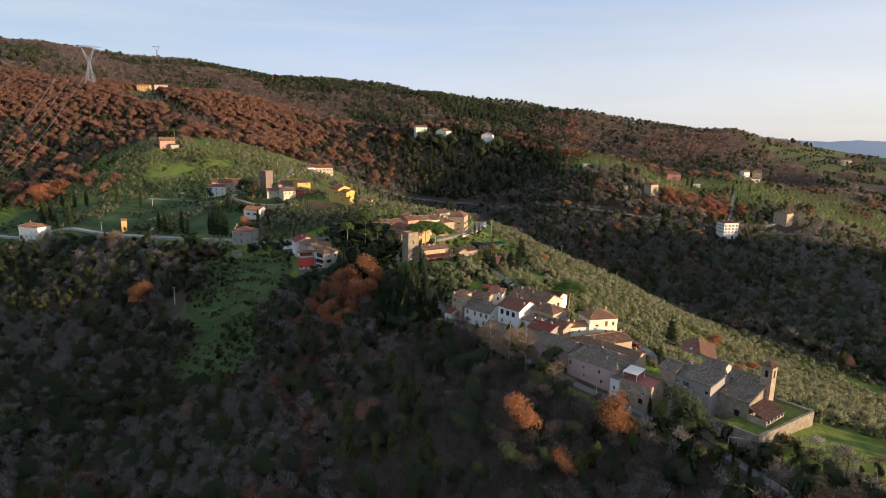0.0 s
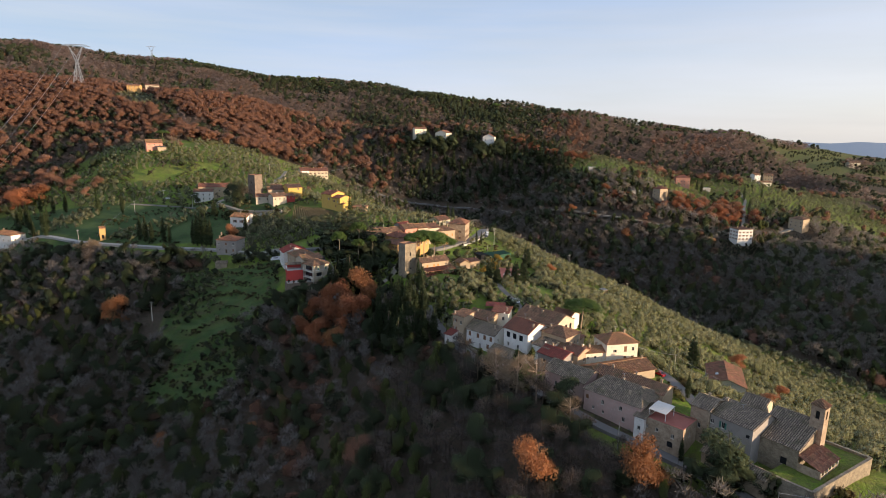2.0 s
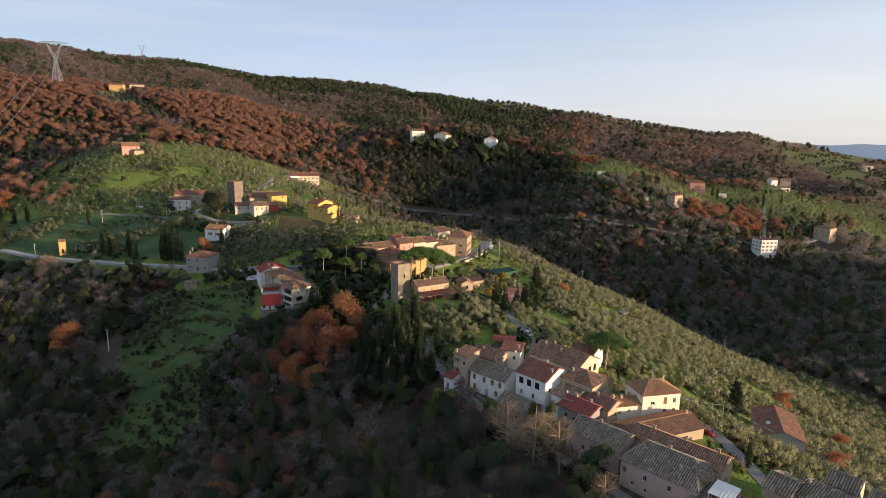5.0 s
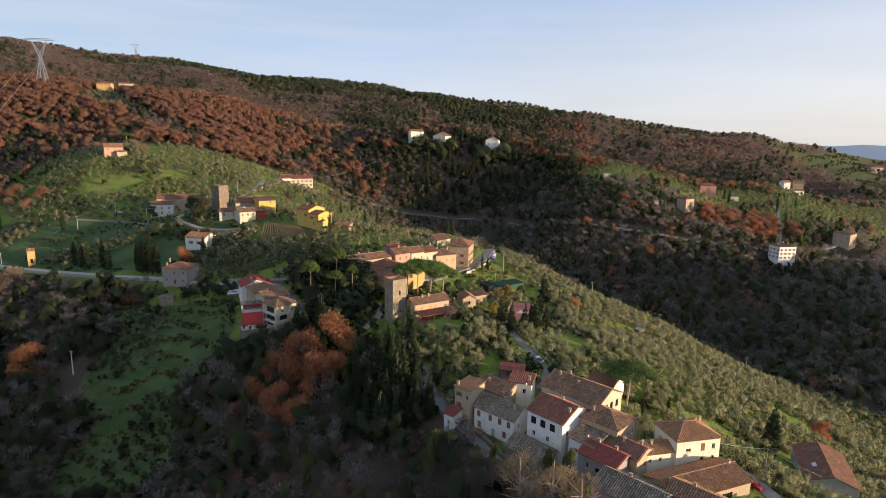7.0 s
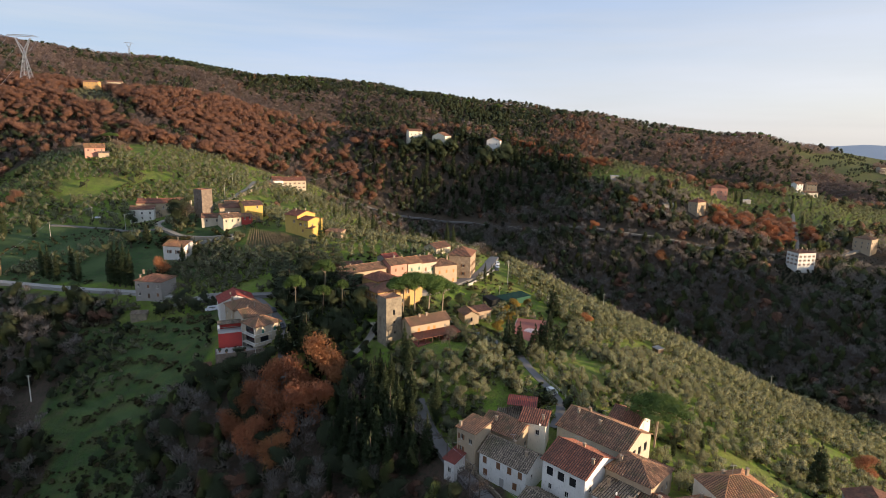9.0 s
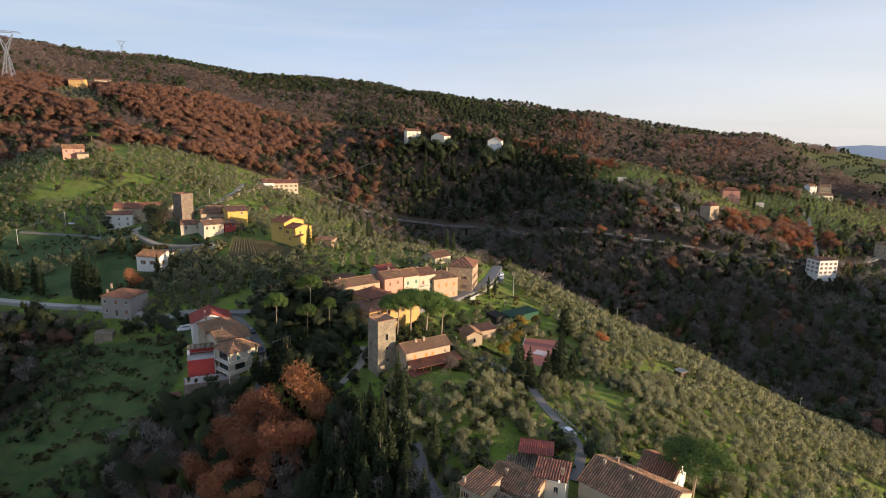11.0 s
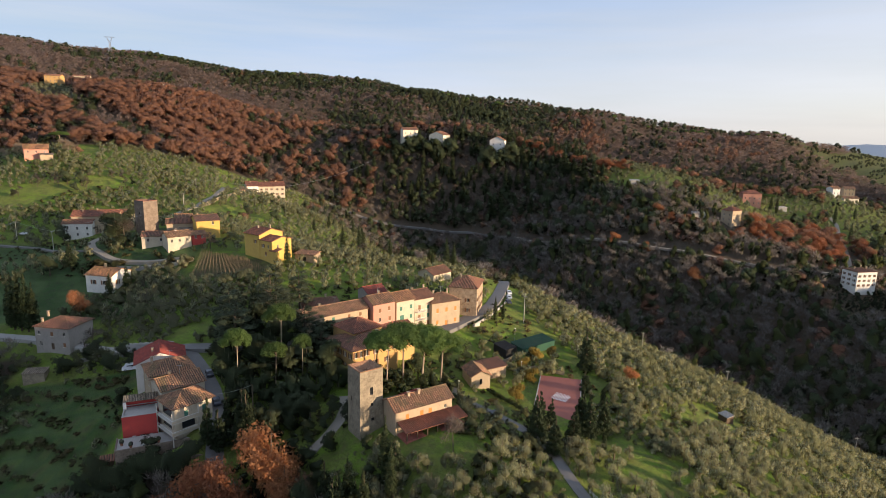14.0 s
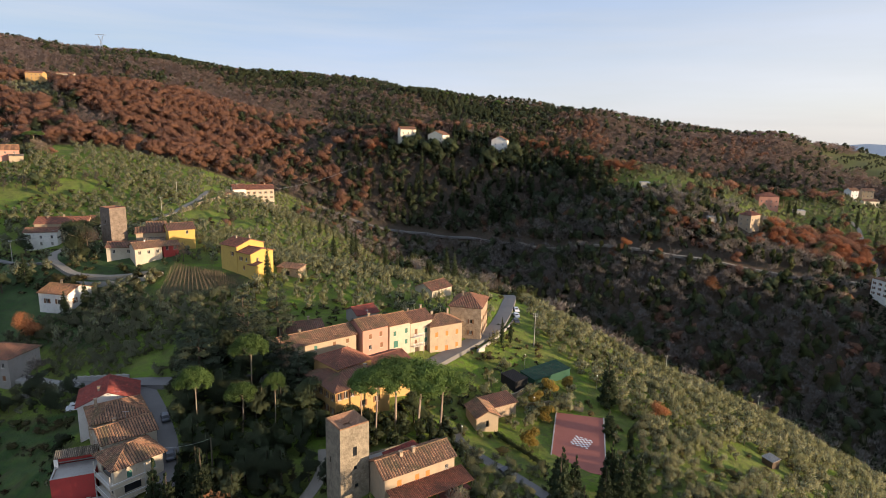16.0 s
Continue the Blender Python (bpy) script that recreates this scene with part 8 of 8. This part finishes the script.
dark_slope = scatter(-75, 135, 636, 735, 5.0, lambda x, y: (x < 140) & (y > 655 - x * 0.18))
rd_ = nrng.uniform(size=len(dark_slope))
bulk("cypress_wood", "dense dark wood of slender evergreens below houses", "cypress", 0.2, dark_slope[rd_ < 0.38], 10, 17, 4, wide=(1.0, 1.7))
bulk("slope_evergreens", "dark evergreen trees on the steep slope", "green", 0.24, dark_slope[(rd_ >= 0.38) & (rd_ < 0.62)], 7, 11)
bulk("slope_wood", "leafless trees on the steep slope", "bare", 0.35, dark_slope[rd_ >= 0.62], 7, 11)


def farm_slope(x, y):
    """The open olive slope below the upper farm, and the olive terrace beside the oaks."""
    t = np.clip(((x + 394) * 46 - (y - 790) * 68) / (46 ** 2 + 68 ** 2), 0, 1)
    return (np.hypot(x + 394 - 46 * t, y - 790 + 68 * t) < 17 + 4 * np.sin(y / 6)) | (np.hypot((x + 352) / 30, (y - 664) / 9) < 1)


def oakwood(x, y):
    left = (x < -60) & (y > 590 + np.clip(x + 330, 0, 300) * 0.25) & (y < 860)
    left2 = (x <= -320) & (y > 455) & (y < 900)
    top = (x > -75) & (x < 140) & (y > 730) & (y < 780)
    ridge = (x > 66) & (x < 140) & (y > 690) & (y < 735) & (y > 730 - (x - 66) * 0.5)
    back = (x > 170) & (x < 330) & (y > 735) & (y < 760)
    return (left | left2 | top | ridge | back) & ~farm_slope(x, y)


def gully(x, y):
    """Distance from the damp fold between the two oak slopes."""
    t = np.clip(((x + 400) * 185 - (y - 765) * 125) / (185 ** 2 + 125 ** 2), 0, 1)
    return np.hypot(x + 400 - 185 * t, y - 765 + 125 * t)


slope_ol = scatter(-440, -310, 640, 815, 5.0, farm_slope)
bulk("farm_olive_grove", "grey-green olives on the slope below the upper farm", "olive", 0.13, slope_ol, 3.4, 5.4, 4, "olive grove")
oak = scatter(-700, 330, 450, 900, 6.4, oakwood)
ox, oy = oak[:, 0], oak[:, 1]
mixed = 0.58 * np.clip((ox + 0.309 * (oy - 187) + 14 * np.sin(oy / 17)) / 36 + 0.5, 0, 1) + np.where(gully(ox, oy) < 15, 0.75, 0.0) + np.where((ox < -270) & (oy < 645), 0.6, np.where((ox < -270) & (oy < 700), 0.15, 0.0)) + np.clip((oy - 790) / 100, 0, 0.4)
ro = nrng.uniform(size=len(oak)) * 0.8 + mixed + 0.09 * patches(ox, oy, 0.7, 4)
bulk("russet_oakwood", "russet brown oak woodland on the hillside", "oak_brown", 0.25, oak[ro < 0.72], 9.5, 13.5, 7, wide=(0.85, 1.12))
bulk("hill_evergreens", "dark evergreens among the oaks", "green", 0.14, oak[(ro >= 0.72) & (ro < 1.05)], 6, 11)
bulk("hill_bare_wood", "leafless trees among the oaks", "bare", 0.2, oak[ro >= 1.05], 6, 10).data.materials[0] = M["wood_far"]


def far_wood(x, y):
    done = ((x < -60) & (y < 860)) | ((x < 140) & (y < 780)) | far_olives(x, y) | ((x > 100) & (y < 700))
    return ~done & (y < 1520) & (y > 600)


def crest_line(x):
    return np.interp(x, [-1084, -692, -323, 88, 440, 646, 807, 930, 1250], [1500, 1450, 1400, 1350, 1270, 1240, 1300, 1250, 1200])


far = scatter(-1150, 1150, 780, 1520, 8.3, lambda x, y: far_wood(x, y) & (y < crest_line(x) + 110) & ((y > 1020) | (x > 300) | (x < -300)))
fx_, fy_ = far[:, 0], far[:, 1]
below = crest_line(fx_) - fy_
rf = nrng.uniform(size=len(far)) + 0.13 * patches(fx_, fy_, 1.6, 1)
piney = np.where((fx_ > -620) & (fx_ < 260) & (below < 75 + 45 * np.sin(fx_ / 90)), 0.42, 0.0) + np.where((fx_ > -190) & (fx_ < 240) & (below > 0), 0.34, 0.0)
rusty = np.where(np.hypot((fx_ - 235) / 46, (fy_ - 1225) / 90) < 1, 0.6, 0.0) + np.where(np.hypot((fx_ - 480) / 90, (fy_ - 1180) / 60) < 1, 0.22, 0.0) + np.where(np.hypot((fx_ + 170) / 60, (fy_ - 1120) / 60) < 1, 0.35, 0.0)
grassy = (fx_ > 640) & (patches(fx_, fy_, 0.8, 3) > -0.9)
pine_ = ~grassy & (rf + piney - rusty * 0.6 > 0.80)
rust_ = ~grassy & ~pine_ & (nrng.uniform(size=len(far)) < 0.015 + rusty)
bare_ = ~grassy & ~pine_ & ~rust_
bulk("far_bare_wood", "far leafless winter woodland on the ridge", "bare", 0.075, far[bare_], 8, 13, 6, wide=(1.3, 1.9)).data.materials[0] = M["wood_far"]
bulk("far_oakwood", "far russet oak woodland on the ridge", "oak_brown", 0.07, far[rust_], 8, 12, 5, wide=(0.9, 1.2))
bulk("far_evergreens", "far dark evergreen woodland on the ridge", "green", 0.08, far[pine_], 9, 15, 6, wide=(0.8, 1.1))
step_ = raw_land(fx_, fy_) / 11.0
bulk("far_hedgerows", "hedgerow trees on the far terraced fields", "green", 0.08, far[grassy & (step_ - np.floor(step_) > 0.5)], 3, 6, 4)


def gap_wood(x, y):
    return (x > -335) & (x < 40) & (y > 455) & (y < 665) & ~hill_olives(x, y) & ~oakwood(x, y) & ~((x > -20) & (y > crest(x) + 7))


gap = scatter(-335, 40, 455, 665, 6.5, gap_wood)
rg = nrng.uniform(size=len(gap))
bulk("gap_wood", "leafless trees at the grove edge", "bare", 0.3, gap[rg < 0.15], 6, 10)
bulk("gap_evergreens", "dark evergreens at the grove edge", "green", 0.25, gap[(rg >= 0.3) & (rg < 0.42)], 5, 9)
bulk("gap_oaks", "russet oaks at the grove edge", "oak_brown", 0.2, gap[rg >= 0.985], 4, 8)


def undergrowth(x, y):
    lawn = ((x + 2) / 12) ** 2 + ((y - 288) / 7) ** 2 < 1
    spur = (y > 150) & (y < crest(np.clip(x, 0, 420))) & (x > np.interp(y, [60, 150, 180, 240, 262, 285, 300], [120, 84, 40, 6, -14, -30, -70]) - 4) & (x < 250) & (patches(x, y, 0.25, 1) > 0.5)
    park = (x > -70) & (x < -14) & (y > 304) & (y < 345)
    hill = (x > -330) & (x < 20) & (y > 372) & (y < 590) & (patches(x, y, 0.35, 6) > 0.35)
    field = (x > -155) & (x < -84) & (y > 262) & (y < 345) & (patches(x, y, 0.4, 2) > 1.3)
    yard = (x > -116) & (x < -60) & (y > 346) & (y < 404) & (patches(x, y, 0.25, 4) > 0.2)
    return (spur | park | hill | field | yard) & ~lawn


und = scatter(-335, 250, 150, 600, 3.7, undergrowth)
bulk("undergrowth", "low shrubs and rough growth between the trees", "shrub", 0.11, und, 0.7, 2.2, 6, "undergrowth", (0.9, 1.6))
park_wood = scatter(-72, -14, 302, 348, 4.6, lambda x, y: (x > -70) & (x < -14))
bulk("park_trees", "dense dark evergreen trees of the villa park", "green", 0.5, park_wood, 4, 9)

# conifers along the skyline, and what hides the feet of the ridge houses
sky_x = np.arange(-700, 700, 13.0) + nrng.uniform(-6, 6, 108)
keep_ = (np.sin(sky_x / 60) + np.sin(sky_x / 23 + 1) + nrng.normal(size=108) * 0.8) > 0.0
sky_line = np.stack([sky_x, np.interp(sky_x, [-700, -323, 88, 440, 700], [1450, 1400, 1350, 1270, 1245])], 1)[keep_]
bulk("skyline_pines", "dark pines standing on the skyline ridge", "umbrella", 0.07, sky_line, 10, 17, 4, wide=(0.5, 0.9))
foot = np.vstack([scatter(36, 66, 694, 704, 3.4, lambda x, y: x > 0), scatter(-14, 12, 708, 714, 3.4, lambda x, y: x < 100), scatter(-42, -20, 712, 719, 3.4, lambda x, y: x < 0)])
bulk("ridge_shrubs", "dense evergreen shrubs below the ridge houses", "green", 0.4, foot, 12.0, 17.0, 4, wide=(0.8, 1.1))
bank = scatter(-60, -12, 300, 350, 3.6, lambda x, y: x > -58)
bulk("park_undergrowth", "dark evergreen growth under the park trees", "green", 0.35, bank, 2.5, 6.0, 4)
meadow_edge = scatter(-150, -80, 265, 350, 5.0, lambda x, y: (zone(x, y)[1] < 0.5) & (x < -84) & (y < 348))
bulk("meadow_edge_trees", "mixed small trees round the shaded meadow", "green", 0.4, meadow_edge, 3.5, 7.5, 4)
pine_floor = scatter(-20, 6, 315, 332, 3.0, lambda x, y: x + 0 * y > -20)
bulk("garden_shrubs", "dark evergreen shrubs under the umbrella pines", "green", 0.4, pine_floor, 2.5, 5.0, 4, "shrubs")
wall_foot = np.vstack([scatter(80, 116, 144, 170, 2.6, lambda x, y: (np.abs((x - 89.8) * 0.536 - (y - 152.6) * 0.844 - 2.8) < 1.6) & (x > 88)), scatter(74, 92, 148, 164, 2.8, lambda x, y: np.abs((x - 82.8) * 0.78 + (y - 161.3) * 0.63 + 2.6) < 1.8)])
bulk("wall_ivy", "ivy and brambles at the foot of the churchyard wall", "shrub", 0.6, wall_foot, 2.0, 5.5, 4, "undergrowth")
banks = scatter(-150, -80, 278, 346, 2.3, lambda x, y: (terrace_phase(x, y) > 0.8) & (patches(x, y, 0.3, 2) > 1.0))
bulk("bank_shrubs", "rough shrubs along the meadow terrace banks", "olive", 0.2, banks, 1.2, 3.4, 5, "undergrowth", (0.9, 1.4))
head = scatter(-95, 125, 585, 664, 4.8, lambda x, y: x + 0 * y < 125 - (y - 585) * 0.3)
rh = nrng.uniform(size=len(head))
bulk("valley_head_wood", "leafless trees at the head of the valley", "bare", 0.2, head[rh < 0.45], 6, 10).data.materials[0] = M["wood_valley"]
bulk("valley_head_evergreens", "dark evergreens at the head of the valley", "green", 0.16, head[(rh >= 0.45) & (rh < 0.85)], 5, 9)
bulk("valley_head_oaks", "brown oaks at the head of the valley", "oak_brown", 0.16, head[rh >= 0.85], 4, 8)
tower_bank = scatter(-44, -16, 268, 297, 3.2, lambda x, y: (x < -24 + (y - 290) * 0.4) & (y > 270))
bulk("bank_evergreens", "dark evergreen growth on the bank below the tower", "green", 0.4, tower_bank, 2.5, 6.0, 4)
hamlet_front = scatter(-140, -98, 403, 411, 2.8, lambda x, y: patches(x, y, 0.15) > -0.2)
bulk("hamlet_shrubs", "garden shrubs in front of the hill hamlet", "shrub", 0.5, hamlet_front, 1.5, 3.6, 4, "shrubs")
lane_side = scatter(-10, 80, 192, 262, 3.0, lambda x, y: (np.abs(x - np.interp(y, [168, 178, 187, 199, 212, 224, 236, 246, 258], [70, 58, 47, 38, 28, 18, 11, 4, -3]) + 3.6) < 1.7))
tower_front = scatter(-27, -7, 281, 297, 2.6, lambda x, y: y < 294 + 0.3 * (x + 12))
bulk("tower_shrubs", "rough olives and shrubs below the stone tower", "olive", 0.36, tower_front, 1.2, 3.4, 4, "undergrowth")
# placed to hide the white block's low foot from the camera
block_front = scatter(232, 272, 494, 530, 3.0, lambda x, y: y < 520 + 0 * x)
bulk("block_shrubs", "dark garden shrubs round the white block house", "green", 0.3, block_front, 2.2, 4.2, 4, "shrubs")
bulk("lane_shrubs", "rough evergreen scrub beside the lane", "shrub", 0.5, lane_side, 1.2, 3.4, 4, "shrubs")
rough_grass = scatter(-18, 36, 246, 292, 2.4, lambda x, y: (x > -16 + (292 - y) * 0.12) & (patches(x, y, 0.2, 3) > -0.1))
bulk("slope_shrubs", "low rough shrubs and tall grass between olives", "shrub", 0.3, rough_grass, 0.7, 2.0, 5, "undergrowth", (0.9, 1.5))
garden_rough = scatter(6, 62, 292, 352, 2.8, lambda x, y: (patches(x, y, 0.22, 5) > -0.5) & (np.hypot(x - 40, y - 300) > 8))
bulk("garden_rough", "rough shrubs and young olives round the court", "olive", 0.4, garden_rough, 1.4, 4.4, 6, "undergrowth")
olive_fill = scatter(-15, 66, 246, 300, 3.1, lambda x, y: (x > -16 + (292 - y) * 0.12) & (patches(x, y, 0.2, 4) > -0.8) & (patches(x, y, 0.5, 7) > -1.2))
bulk("olive_thicket", "close grey-green olives and suckers on the slope", "olive", 0.36, olive_fill[::2], 1.8, 4.4, 6, "olive grove", wide=(0.9, 1.4))
bulk("slope_evergreens", "dark laurels and holm oaks between the olives", "green", 0.4, olive_fill[1::2], 2.0, 4.8, 5, "undergrowth", wide=(0.9, 1.4))
court_side = scatter(64, 94, 186, 238, 3.0, lambda x, y: patches(x, y, 0.2, 2) > -0.3)
bulk("lane_thicket", "evergreen shrubs and young trees round the upper lane", "shrub", 0.5, court_side, 1.0, 3.2, 4, "shrubs")
for px, py in scatter(210, 298, 544, 608, 6.6, lambda x, y: (knoll(x, y) < 1) & ~clearing(x, y)):
    k_ = nrng.uniform()
    tree("oak_russet" if k_ < 0.28 else "oak_brown" if k_ < 0.74 else "green" if k_ < 0.88 else "bare", float(px), float(py), float(nrng.uniform(7.0, 12.0)), float(nrng.uniform(0.8, 1.15)))
for px, py in scatter(196, 330, 672, 700, 9.0, lambda x, y: np.abs(y - 690 + (x - 260) * 0.12) < 9):
    tree("oak_brown" if nrng.uniform() < 0.75 else "green", float(px), float(py), float(nrng.uniform(6.5, 10)), float(nrng.uniform(0.9, 1.2)))
rough_banks = scatter(-150, -78, 258, 342, 2.1, lambda x, y: (zone(x, y)[1] > 0.5) & (terrace_phase(x, y) > 0.62) & (patches(x, y, 0.3, 3) > -0.3))
bulk("bank_scrub", "low brambles along the terrace banks of the meadow", "shrub", 0.25, rough_banks, 0.7, 2.2, 5, "undergrowth", (0.9, 1.5))
thickets = scatter(-150, -78, 258, 342, 3.4, lambda x, y: (zone(x, y)[1] > 0.5) & (patches(x, y, 0.35, 5) > 0.75))
bulk("meadow_thicket", "young trees and thicket spreading into the meadow", "green", 0.3, thickets, 1.8, 4.5, 5, "undergrowth")
hut_front = scatter(-86, -64, 292, 304, 2.6, lambda x, y: x + 0 * y < -64)
bulk("yard_thicket", "evergreen thicket below the red terrace", "green", 0.5, hut_front, 3.0, 6.0, 4, "shrubs")
upper_meadow = scatter(-146, -82, 312, 350, 3.6, lambda x, y: (patches(x, y, 0.22, 6) > 0.15) | ((x < -120) & (patches(x, y, 0.15) > -0.3)))
bulk("meadow_shrubs", "grey-green shrubs and young olives on the shaded meadow", "olive", 0.25, upper_meadow, 1.2, 4.0, 5, "undergrowth")
open_rough = scatter(180, 330, 480, 590, 3.2, lambda x, y: clearing(x, y))
bulk("slope_scrub", "low scrub in front of the houses across the valley", "olive", 0.2, open_rough, 0.6, 1.8, 5, "undergrowth").data.materials[0] = M["wood_green"]
bend_scrub = scatter(-132, -60, 346, 402, 2.7, lambda x, y: patches(x, y, 0.2, 1) > -1.3)
bulk("bend_scrub", "olives and shrubs above the shaded road", "olive", 0.26, bend_scrub, 1.6, 4.6, 5, "undergrowth")
for px, py in scatter(-31, -3, 248, 281, 4.6, lambda x, y: (x < -4 - (y - 250) * 0.1) & (x > -31 + (y - 248) * 0.1)):
    tree("cypress" if nrng.uniform() < 0.55 else "fir", float(px), float(py), float(nrng.uniform(10, 16)), float(nrng.uniform(0.7, 1.1)))
for px, py in scatter(48, 80, 296, 352, 4.8, lambda x, y: x > 47 + 5 * np.sin(y / 9)):
    tree("olive", float(px), float(py), float(nrng.uniform(2.8, 4.6)), float(nrng.uniform(0.8, 1.1)))
